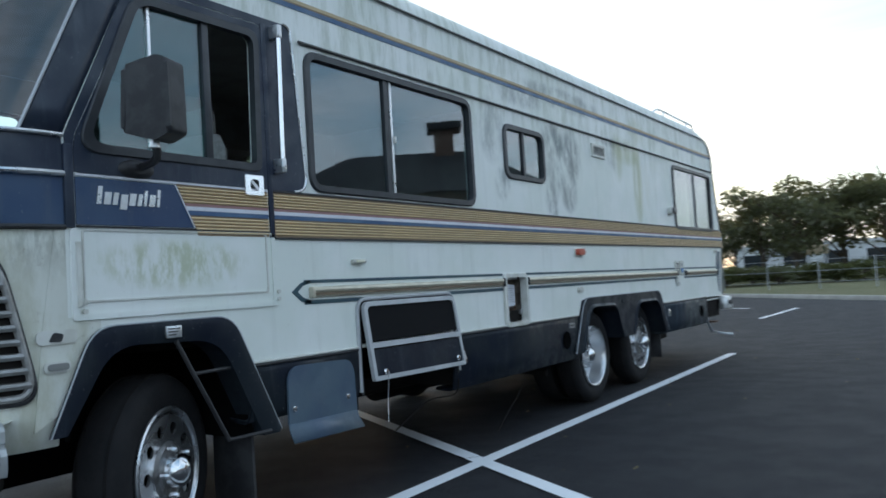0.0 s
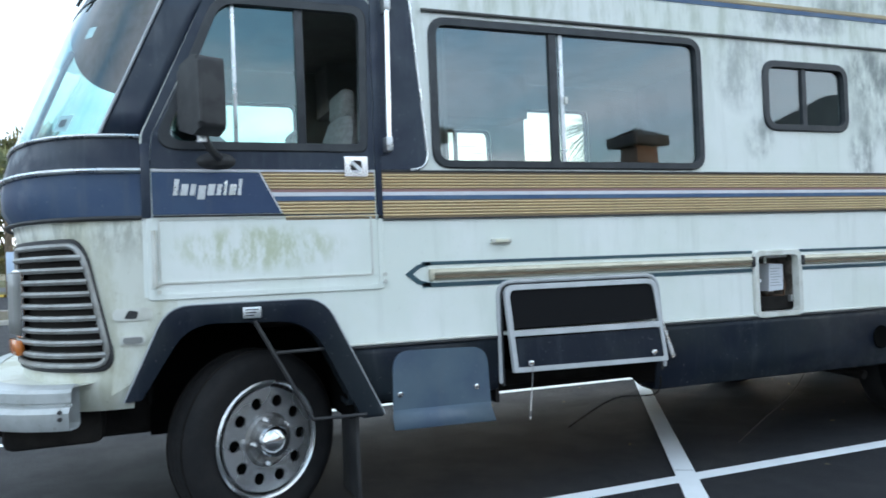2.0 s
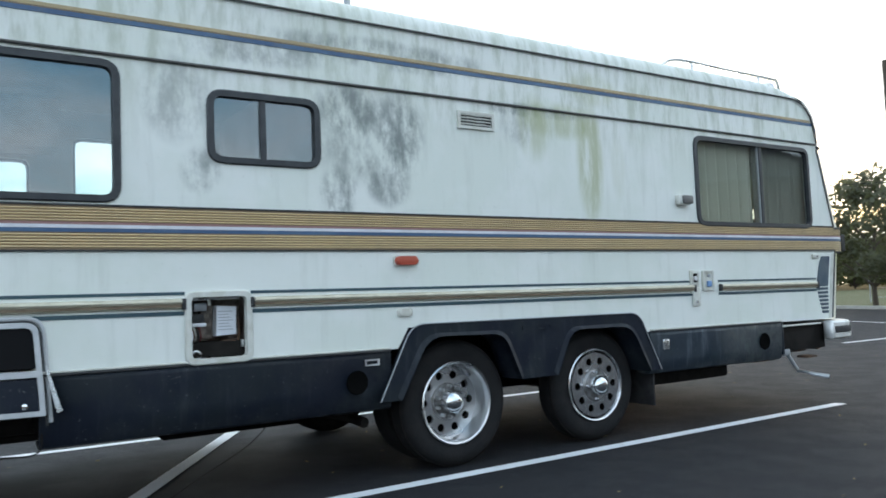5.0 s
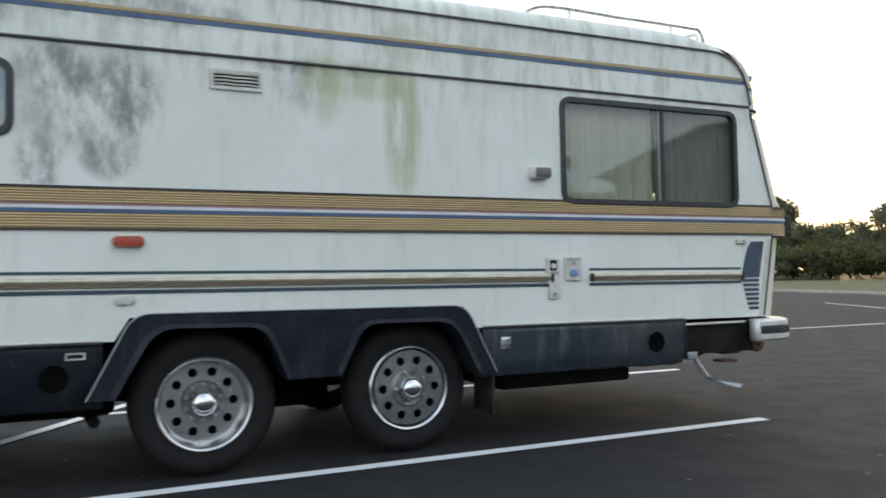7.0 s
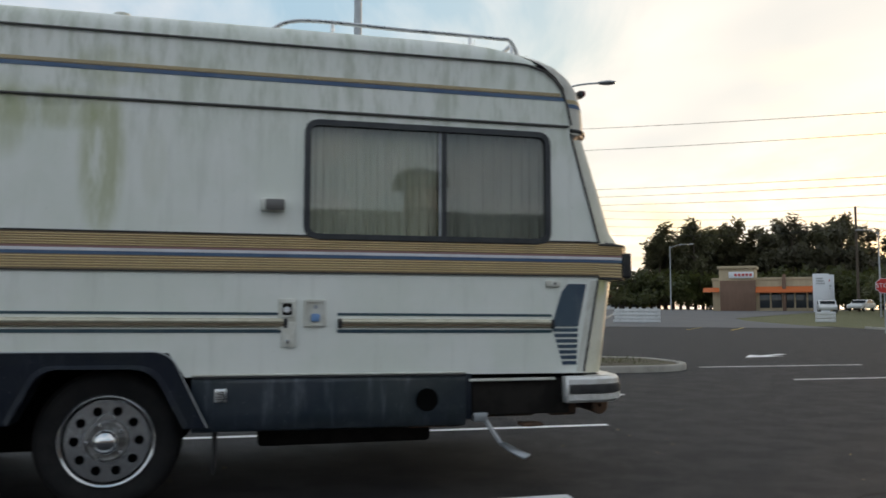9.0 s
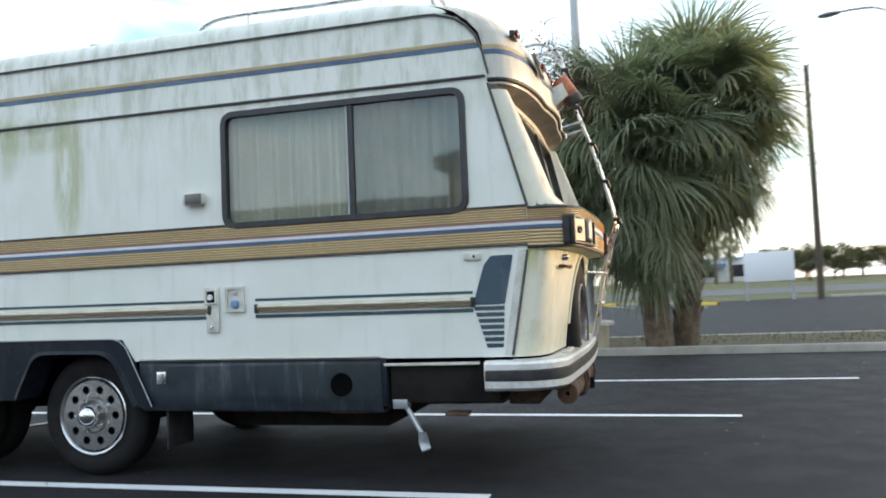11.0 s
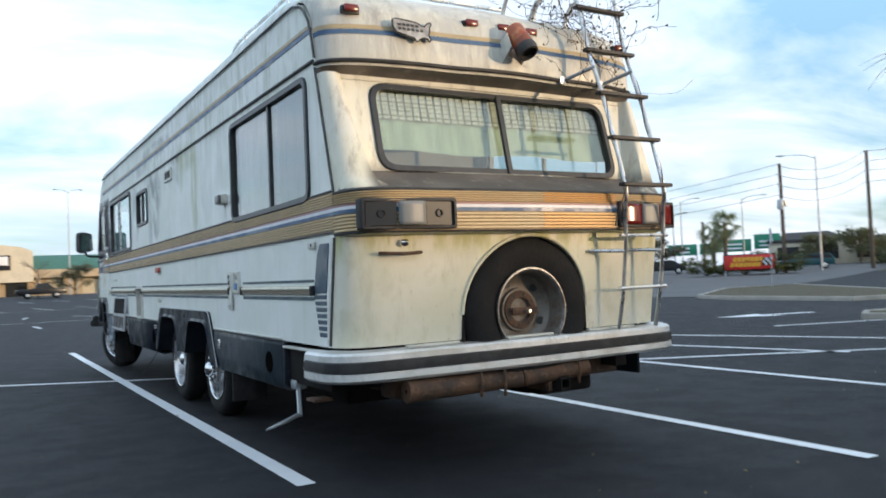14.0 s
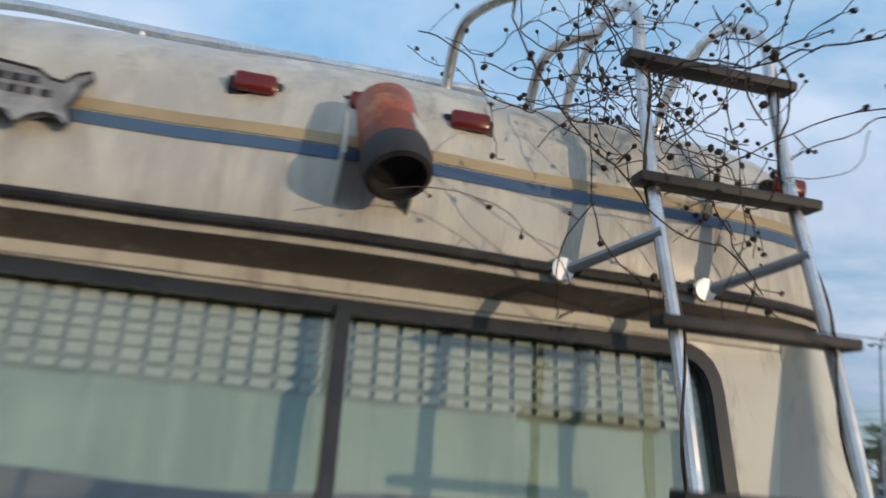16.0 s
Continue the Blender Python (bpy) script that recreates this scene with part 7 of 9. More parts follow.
# orange camera housing on its bracket
oc = part("camera_housing", B(), m_orange, coach, "orange rusted bullet camera housing on a white bracket")
bm = B()
ax = Vector((-0.14, 0.50, -0.85)).normalized()
c0 = Vector((-1.245, 10.37, 2.745))
uu = ax.orthogonal().normalized()
vv_ = ax.cross(uu)
lathe(bm, [(0.0, -0.005), (0.050, -0.002), (0.060, 0.01), (0.064, 0.09), (0.066, 0.17), (0.067, 0.20), (0.060, 0.20), (0.058, 0.05), (0.0, 0.05)], lambda u, v, d: tuple(c0 + uu * u + vv_ * v + ax * d), 28)
bm.to_mesh(oc.data)
bm.free()
oc.data.shade_smooth()
part("camera_hood", lathe(B(), [(0.068, 0.16), (0.072, 0.19), (0.066, 0.222), (0.055, 0.225), (0.052, 0.19), (0.0, 0.185)], lambda u, v, d: tuple(c0 + uu * u + vv_ * v + ax * d), 28), m_black, oc)
part("camera_bracket", prism(B(), [(10.27, 2.475), (10.44, 2.60), (10.40, 2.70), (10.27, 2.64)], lambda a, b, d: (d, a, b), -1.175, -1.170), m_wplastic, oc, "white bracket cheek", smooth=0)
part("camera_bracket", prism(B(), [(10.27, 2.475), (10.42, 2.58), (10.38, 2.66), (10.27, 2.62)], lambda a, b, d: (d, a, b), -1.325, -1.320), m_wplastic, oc, smooth=0)
part("camera_foot", box(B(), -1.36, -1.14, 10.30, 10.335, 2.465, 2.53, 0.004), m_cap, oc)
part("camera_label", prism(B(), rect(-0.022, 0.022, 0.10, 0.15), lambda a, b, d: tuple(c0 + (uu * a + vv_ * (0.062 + d)) + ax * b), 0.0, 0.004), m_wplastic, oc, smooth=0)

# roof rails and antenna pipe
part("roof_rail", tube(B(), curve_pts([(-0.10, 7.99, 2.985), (-0.10, 8.20, 3.113), (-0.10, 8.9, 3.113), (-0.10, 9.55, 3.110), (-0.11, 9.68, 3.098), (-0.13, 9.75, 2.97)], 8), 0.014), m_alu, coach, "thin tubular roof rail")
for y in (8.43, 9.38):
    part("rail_post", tube(B(), [(-0.10, y, 2.98), (-0.10, y, 3.110)], 0.012), m_alu, coach)
part("roof_rail", tube(B(), curve_pts([(-0.14, 9.66, 2.94), (-0.16, 9.70, 3.02), (-0.24, 9.72, 3.113), (-0.7, 9.72, 3.115), (-1.2, 9.72, 3.118), (-1.62, 9.72, 3.12)], 8), 0.016), m_alu, coach, "thin tubular roof rail")
for x in (-0.62, -1.40):
    part("rail_post", tube(B(), [(x, 9.72, 2.96), (x, 9.72, 3.115)], 0.012), m_alu, coach)
part("roof_vent_pipe", tube(B(), [(-0.25, 7.10, 2.99), (-0.25, 7.10, 3.110)], 0.05, 12), m_wplastic, coach)

# ladder
LX0, LX1 = -1.825, -2.165


def lad_in(z):
    """How far the lower part of the ladder is set over."""
    return 0.10 * max(0.0, min(1.0, (1.75 - z) / 0.5))


def lad_y(z):
    for (a, b), (c, d) in zip(LADP, LADP[1:]):
        if z <= c:
            return b + (d - b) * (z - a) / (c - a)
    return LADP[-1][1]


LADP = [(0.77, 10.47), (1.05, 10.54), (1.39, 10.60), (1.71, 10.70), (2.0, 10.63), (2.30, 10.545), (2.64, 10.43), (2.96, 10.35), (3.2, 10.30)]
lad = part("ladder", tube(B(), curve_pts([(LX0 - lad_in(z), lad_y(z), z) for z in (0.775, 1.0, 1.30, 1.55, 1.69, 2.0, 2.3, 2.64, 2.96, 3.10)] + [(LX0 - 0.02, 10.18, 3.21), (LX0 - 0.02, 10.0, 3.20), (LX0 - 0.02, 9.85, 3.12), (LX0 - 0.02, 9.80, 2.97)], 6), 0.0145, 10), m_alu, coach, "aluminium rear ladder with black treads, wrapped in dead vine")
part("ladder_rail", tube(B(), curve_pts([(LX1 - lad_in(z), lad_y(z), z) for z in (0.775, 1.0, 1.30, 1.55, 1.69, 2.0, 2.3, 2.64, 2.96, 3.10)] + [(LX1 + 0.02, 10.18, 3.21), (LX1 + 0.02, 10.0, 3.20), (LX1 + 0.02, 9.85, 3.12), (LX1 + 0.02, 9.80, 2.97)], 6), 0.0145, 10), m_alu, lad)
part("grab_hoop", tube(B(), curve_pts([(-1.45, 9.95, 2.93), (-1.45, 10.05, 3.10), (-1.50, 10.10, 3.17), (-1.62, 10.15, 3.215), (-1.80, 10.17, 3.23)], 6), 0.0145, 10), m_alu, lad)
part("grab_hoop", tube(B(), curve_pts([(-1.68, 9.95, 2.92), (-1.68, 10.05, 3.06), (-1.72, 10.08, 3.12), (-1.82, 10.12, 3.16)], 6), 0.0145, 10), m_alu, lad)
for z, flat_ in ((1.045, False), (1.39, False), (1.712, True), (2.025, True), (2.335, True), (2.65, True), (2.965, True)):
    x0, x1, y = LX0 + 0.045 - lad_in(z), LX1 - 0.045 - lad_in(z), lad_y(z)
    if flat_:
        part("tread", box(B(), x1, x0, y - 0.016, y + 0.040, z - 0.012, z + 0.012, 0.005), m_black, lad, "black ribbed ladder tread")
    else:
        part("rung", tube(B(), [(x0, y + 0.005, z), (x1, y + 0.005, z)], 0.012), m_alu, lad)
for z, x in ((1.295, LX0), (1.295, LX1)):
    part("ladder_stay", tube(B(), [(x - lad_in(z), lad_y(z), z - 0.005), (x + 0.11, 10.46, z + 0.005)], 0.012), m_alu, lad)
for x in (LX0, LX1):
    part("ladder_stay", tube(B(), [(x, lad_y(2.50), 2.53), (x + 0.15, 10.30, 2.455)], 0.013), m_galv, lad)
    part("stay_foot", lathe(B(), [(0.028, 0.0), (0.026, 0.012), (0.0, 0.014)], lambda u, v, d: (x + 0.15 + u, 10.315 + d, 2.46 + v), 14), m_alu, lad)

# dead vine tangled round the top of the ladder
rnd = random.Random(7)
vine = thing("dead_vine", -2.0, 10.3, 2.3, "dead leafless vine with seed pods tangled round a ladder", "vine")


def wander(p, n, step, pull, spread):
    P = [Vector(p)]
    d = Vector((rnd.uniform(-1, 1), rnd.uniform(-1, 1), rnd.uniform(-0.3, 1))).normalized()
    for _ in range(n):
        d = (d + Vector((rnd.gauss(0, spread), rnd.gauss(0, spread), rnd.gauss(0, spread))) + (Vector(pull) - P[-1]) * 0.12).normalized()
        q = P[-1] + d * step
        lim = table(TAIL, min(2.97, q.z))[1] + 0.03
        if q.z < 2.97 and q.y < lim:
            q.y = lim
        q.x = max(q.x, -2.30)
        P.append(q)
    return P


stems, twigs, pods = B(), B(), B()


def pod(p):
    s = rnd.uniform(0.004, 0.009)
    M = Matrix.Translation(p) @ Euler((rnd.uniform(0, 3), rnd.uniform(0, 3), 0)).to_matrix().to_4x4() @ Matrix.Diagonal((s, s * 0.8, s * 1.3, 1))
    bmesh.ops.create_icosphere(pods, subdivisions=1, radius=1, matrix=M)


for x in (LX0, LX1):   # stems that climb the rails
    for k in range(1):
        ph = rnd.uniform(0, 6)
        z0 = 1.45 if x == LX0 else 1.7
        tube(stems, [(x + 0.017 * math.cos(z * 11 + ph), lad_y(z) + 0.017 * math.sin(z * 11 + ph), z) for z in [z0 + (3.15 - z0) * j / 60 for j in range(61)]], 0.003, 5)
for k in range(36):
    hub_p = (rnd.uniform(-2.00, -1.68), rnd.uniform(10.15, 10.42), rnd.uniform(2.70, 3.15))
    P = wander(hub_p, rnd.randint(16, 36), 0.022, (rnd.uniform(-2.04, -1.66), rnd.uniform(10.15, 10.4), rnd.uniform(2.70, 3.16)), 0.26)
    tube(twigs, P, rnd.uniform(0.0010, 0.0022), 4, cap=False)
    for i in range(3, len(P), 4):
        if rnd.random() < 0.75:
            q = P[i] + Vector((rnd.gauss(0, 0.035), rnd.gauss(0, 0.035), abs(rnd.gauss(0, 0.04))))
            tube(twigs, [P[i], (P[i] + q) / 2 + Vector((0, 0, 0.006)), q], 0.0010, 3, cap=False)
            pod(q)
for k in range(14):   # runners over the brow and down past the window
    P = wander((rnd.uniform(-2.2, -1.6), 10.36, rnd.uniform(2.35, 2.9)), rnd.randint(12, 26), 0.04, (rnd.uniform(-2.2, -1.6), 10.36, rnd.uniform(2.3, 2.85)), 0.20)
    tube(twigs, P, rnd.uniform(0.0011, 0.0021), 4, cap=False)
    for i in range(2, len(P), 3):
        if rnd.random() < 0.6:
            q = P[i] + Vector((rnd.gauss(0, 0.03), abs(rnd.gauss(0, 0.03)), rnd.gauss(0, 0.03)))
            tube(twigs, [P[i], q], 0.0015, 3, cap=False)
            pod(q)
for k in range(17):   # loose shoots against the sky
    p = Vector((rnd.choice((rnd.uniform(-2.16, -2.05), rnd.uniform(-2.1, -1.75))), rnd.uniform(10.2, 10.4), rnd.uniform(2.5, 3.15)))
    e = p + Vector((rnd.uniform(-0.14, 0.05) if p.x < -2.0 else rnd.uniform(-0.12, 0.12), rnd.uniform(-0.05, 0.12), rnd.uniform(0.02, 0.14)))
    m = (p + e) / 2 + Vector((0, 0, rnd.uniform(-0.05, 0.07)))
    tube(twigs, curve_pts([p, m, e], 5), 0.0012, 4, cap=False)
    pod(e), pod(e + Vector((0.012, 0.0, 0.012)))
    if rnd.random() < 0.5:
        pod(m)
part("vine_stem", stems, m_vine, vine, "brown climbing stem")
tagged(part("vine_tangle", twigs, m_vine, vine), kind="stuff")
tagged(part("seed_pod", pods, m_pod, vine, smooth=0), kind="stuff")

# inside the coach
def seat(x, y):
    s = thing("cab_seat", x, y, 0.94, "grey fabric captain seat in the cab", "seat", "cab seats")
    part("seat_base", box(B(), x - 0.20, x + 0.20, y - 0.18, y + 0.22, 0.94, 1.28, 0.03), m_under, s)
    part("cushion", box(B(), x - 0.27, x + 0.27, y - 0.28, y + 0.26, 1.28, 1.46, 0.05, 3), m_seat, s)
    part("backrest", sheet(B(), [[(x + w * math.cos(q), y + 0.27 + o + th * math.sin(q), z) for q in [2 * math.pi * k / 20 for k in range(21)]] for z, w, th, o in ((1.42, 0.24, 0.08, 0.0), (1.50, 0.27, 0.095, 0.0), (1.75, 0.275, 0.09, 0.03), (1.93, 0.25, 0.075, 0.06), (2.01, 0.20, 0.055, 0.07), (2.035, 0.10, 0.02, 0.07))]), m_seat, s)
    part("headrest", box(B(), x - 0.14, x + 0.14, y + 0.30, y + 0.39, 2.0, 2.17, 0.04, 3), m_seat, s)
    for d in (-0.30, 0.30):
        part("armrest", box(B(), x + d - 0.035, x + d + 0.035, y - 0.10, y + 0.26, 1.62, 1.69, 0.02), m_seat, s)


seat(-0.50, 1.30)
seat(-1.80, 1.30)
sw = thing("steering_wheel", -0.55, 0.80, 1.75, "black steering wheel in the cab", "steering wheel")
swm = Matrix.Translation((-0.55, 0.86, 1.78)) @ Matrix.Rotation(radians(-55), 4, "X")
part("wheel_ring", tube(B(), [tuple(swm @ Vector((0.20 * math.cos(2 * math.pi * k / 32), 0.20 * math.sin(2 * math.pi * k / 32), 0))) for k in range(33)], 0.014), m_black, sw)
part("column", tube(B(), [tuple(swm @ Vector((0, 0, -0.3))), tuple(swm @ Vector((0, 0, 0)))], 0.03), m_black, sw)
for y, x0, x1 in ((4.95, WX + 0.06, -0.06), (7.9, WX + 0.06, -0.06)):
    part("bulkhead", box(B(), x0, x1, y, y + 0.04, 0.94, 2.74), m_inside, coach)
part("overhead_locker", box(B(), WX + 0.06, WX + 0.42, 1.95, 3.62, 2.37, 2.74, 0.01), m_inside, coach)


def curtain(name, y0, y1, z0, z1, x, folds, label, depth=0.02):
    c = thing(name, x, (y0 + y1) / 2, z0, label, "curtain")
    n = folds * 6
    rows = [[(x + depth * math.sin(2 * math.pi * folds * k / n + 0.6 * math.sin(k * 0.7)), y0 + (y1 - y0) * k / n, z) for k in range(n + 1)] for z in (z0, (z0 + z1) / 2, z1)]
    part("curtain_cloth", sheet(B(), rows), m_curtain, c)
    return c


curtain("window_curtain", 8.24, 9.14, 1.66, 2.43, -0.080, 19, "pale pleated curtain drawn behind a side window", 0.016)
# aft half, dimmed by its cloth colour alone
curtain("window_curtain", 9.16, 9.98, 1.66, 2.43, -0.085, 12, "grey curtain drawn behind a side window, dimmed in its colour", 0.010).children[0].data.materials[0] = m_curtain_dim
curtain("gathered_curtain", 1.98, 2.10, 1.66, 2.45, -0.10, 4, "dark gathered curtain at the edge of a window").children[0].data.materials[0] = m_inside
# rear window: hem, roller shade and checked valance
rs = thing("roller_shade", MID, 10.1, 1.95, "pale green roller shade half down in a rear window", "shade")
n = 60
part("shade_cloth", sheet(B(), [[(-0.28 + (WX + 0.56) * k / n, table(TAIL, z)[1] - 0.075 + 0.006 * math.sin(k * 0.9 + z * 9), z + (0.0 if z > 1.96 else 0.010 * math.sin(k * 0.21))) for k in range(n + 1)] for z in (1.95, 2.05, 2.15, 2.25, 2.30)]), m_shade, rs)
va = thing("checked_valance", MID, 10.1, 2.24, "woven checked valance across the top of a rear window", "valance")
bm = B()
for k in range(34):
    for j, z in enumerate((2.155, 2.185, 2.215, 2.245, 2.272, 2.302, 2.332)):
        x = -0.30 - k * 0.054
        h = 0.022 if j in (1, 2, 4, 5) else 0.016
        box(bm, x - 0.040, x, table(TAIL, z)[1] - 0.062, table(TAIL, z)[1] - 0.056, z, z + h)
part("woven_squares", bm, m_curtain, va, smooth=0)
part("valance_board", sheet(B(), [[(x, table(TAIL, z)[1] - 0.066, z) for x in (-0.27, WX + 0.27)] for z in (2.145, 2.25, 2.37)]), m_valance, va)
part("bedroom_wall", box(B(), WX + 0.06, -0.06, 8.16, 8.19, 0.94, 2.74), m_inside, coach)
bd = thing("bed", MID, 9.2, 0.94, "made bed with a pale cover below the rear window", "bed")
part("mattress", box(B(), WX + 0.15, -0.15, 8.5, 10.1, 1.2, 1.52, 0.05), m_curtain, bd)
part("bed_box", box(B(), WX + 0.2, -0.2, 8.55, 10.05, 0.94, 1.2), m_inside, bd)

# ---- palms, trees and poles ----
def frond_mesh(name, seed, tilt, dry=False):
    """A fan leaf on its stalk: stiff blades that part and bend over at their tips. It grows along +x, raised by tilt degrees."""
    r = random.Random(seed)
    bm = B()
    L, roll = r.uniform(0.62, 0.95), r.uniform(-0.7, 0.7)
    p, d = Vector((0, 0, 0)), Vector((math.cos(radians(tilt)), 0, math.sin(radians(tilt))))
    stalk = [p.copy()]
    for j in range(4):
        p = p + d * L / 4
        d = (d + Vector((0, 0, -0.08))).normalized()
        stalk.append(p.copy())
    tube(bm, stalk, 0.018, 5, 0.010)
    q0 = Matrix.Rotation(roll, 3, d) @ Vector((0, 1, 0))
    up = d.cross(q0)
    n = 46
    for k in range(n):
        a = radians(-118 + 236 * k / (n - 1)) + r.gauss(0, 0.025)
        ln = r.uniform(0.78, 0.98) * (1.0 - 0.22 * abs(a) / 2.0)
        fold = 0.10 + 0.22 * abs(math.sin(a))
        b = (d * math.cos(a) + q0 * math.sin(a) - up * fold + up * r.gauss(0.0, 0.05)).normalized()
        q = (q0 * math.cos(a) - d * math.sin(a)).normalized()
        c, prev, g = stalk[-1].copy(), None, r.uniform(0.14, 0.42) * (1.6 if dry else 1.0)
        for j, (t, w) in enumerate(((0.0, 0.005), (0.22, 0.0135), (0.42, 0.014), (0.62, 0.010), (0.82, 0.006), (1.0, 0.001))):
            row = [bm.verts.new(c + q * w), bm.verts.new(c - q * w)]
            if prev:
                bm.faces.new((prev[0], prev[1], row[1], row[0]))
            prev = row
            b = (b + Vector((0, 0, -g * (0.15 + 1.9 * t * t)))).normalized()
            c = c + b * ln * 0.2
    me = bpy.data.meshes.new(name)
    bm.to_mesh(me)
    bm.free()
    me.materials.append(m_frond_dry if dry else m_frond)
    return me


FROND_TILTS = [80 - 15 * k for k in range(11)]
FRONDS = {t: [frond_mesh("frond_mesh", 11 + k + int(t) * 7, t) for k in range(3)] for t in FROND_TILTS}
DRY = {t: [frond_mesh("dry_frond_mesh", 31 + k + int(t) * 5, t, True) for k in range(2)] for t in FROND_TILTS[-3:]}


def palm(x, y, z0, h, trunk_r, n, spread, label, seed, dry=10, lean=(0, 0), boots=True, low_tilt=-75, cs=1.0, boot_from=0.02):
    r = random.Random(seed)
    T = thing("palm_tree", x, y, z0, label, "palm tree", "palms")
    top = Vector((x + lean[0], y + lean[1], z0 + h))
    tr = part("trunk", tube(B(), [Vector((x, y, z0 - 0.05)).lerp(top, t) + Vector((0.03 * math.sin(t * 5), 0, 0)) for t in [k / 10 for k in range(11)]], trunk_r * 1.1, 14, trunk_r * 0.85), m_boot, T, "rough brown palm trunk")
    if boots:
        bm = B()
        for k in range(int(h * 26)):
            t = r.uniform(boot_from, 1.0)
            a = k * 2.4
            p = Vector((x, y, z0)).lerp(top, t)
            d = Vector((math.cos(a), math.sin(a), 0))
            q = Vector((-d.y, d.x, 0))
            b0, ln = p + d * trunk_r * 0.85, r.uniform(0.16, 0.30)
            e = b0 + d * ln * 0.55 + Vector((0, 0, ln))
            w = r.uniform(0.045, 0.085)
            v = [bm.verts.new(c) for c in (b0 + q * w, b0 - q * w, e - q * w * 0.5, e + q * w * 0.5, b0 + q * w * 0.8 - Vector((0, 0, 0.05)) , b0 - q * w * 0.8 - Vector((0, 0, 0.05)))]
            bm.faces.new((v[0], v[1], v[2], v[3])), bm.faces.new((v[4], v[5], v[2], v[3]))
        tagged(part("leaf_boot", bm, m_boot, T, smooth=0), kind="stuff")
    for k in range(n + dry):
        isdry = k >= n
        az = k * 137.5 + r.uniform(-20, 20)
        tilt = r.uniform(-88, -60) if isdry else 80 - (80 - low_tilt) * ((k + r.random()) / n) ** 1.0
        s = spread * r.uniform(0.85, 1.15) * cs * (0.97 if tilt > 45 else 1.0) * (0.72 if isdry else 1.0)
        book = DRY if isdry else FRONDS
        me = r.choice(book[min(book, key=lambda v: abs(v - tilt))])
        ob = new("frond" if not isdry else "dry_frond", me)
        c = top + Vector((r.gauss(0, 0.06), r.gauss(0, 0.06), r.uniform(-0.45, 0.25) - (0.35 if tilt < -20 else 0)))
        ob.parent = T
        ob.matrix_parent_inverse = world_of(T).inverted()
        ob.matrix_basis = Matrix.Translation(c) @ Matrix.Rotation(radians(az), 4, "Z") @ Matrix.Diagonal((s, s, s, 1))
    return T


palm(-9.32, 10.99, 0.12, 3.45, 0.225, 165, 1.30, "sabal palm with a dense drooping crown in a kerbed island", 1, 18, (0.08, -0.30), True, -70, 1.0, 0.50)
palm(-9.70, 11.40, 0.12, 4.0, 0.21, 140, 1.20, "sabal palm with leaf boots on its trunk in a kerbed island", 2, 18, (0.1, 0.42), True, -64)


def at_az(cx, cy, az, d):
    return cx + d * math.cos(radians(az)), cy + d * math.sin(radians(az))


for az, d, h, s in ((-159.6, 62, 8.2, 1.0), (-160.9, 60, 8.0, 1.05)):
    x, y = at_az(3.34, 13.3, az, d)
    palm(x, y, gz(x, y), h, 0.22, 42, 1.25, "tall slim palm standing in the grass verge", int(100 + d), 10, (0, 0), False, -75)
for az, d, h in ((-131.5, 90, 5.0), (-140.4, 82, 4.8), (-139.6, 84, 3.6)):
    x, y = at_az(1.4, 14.5, az, d)
    palm(x, y, gz(x, y), h, 0.2, 26, 1.2, "distant palm beside the road", int(200 + d), 4, (0, 0), False, -60)
for az, d, h in ((176.6, 95, 4.6), (175.6, 96, 4.2)):
    x, y = at_az(4.3, 11.8, az, d)
    palm(x, y, gz(x, y), h, 0.2, 22, 1.1, "distant palm before a white building", int(300 + d), 2, (0, 0), False, -50)


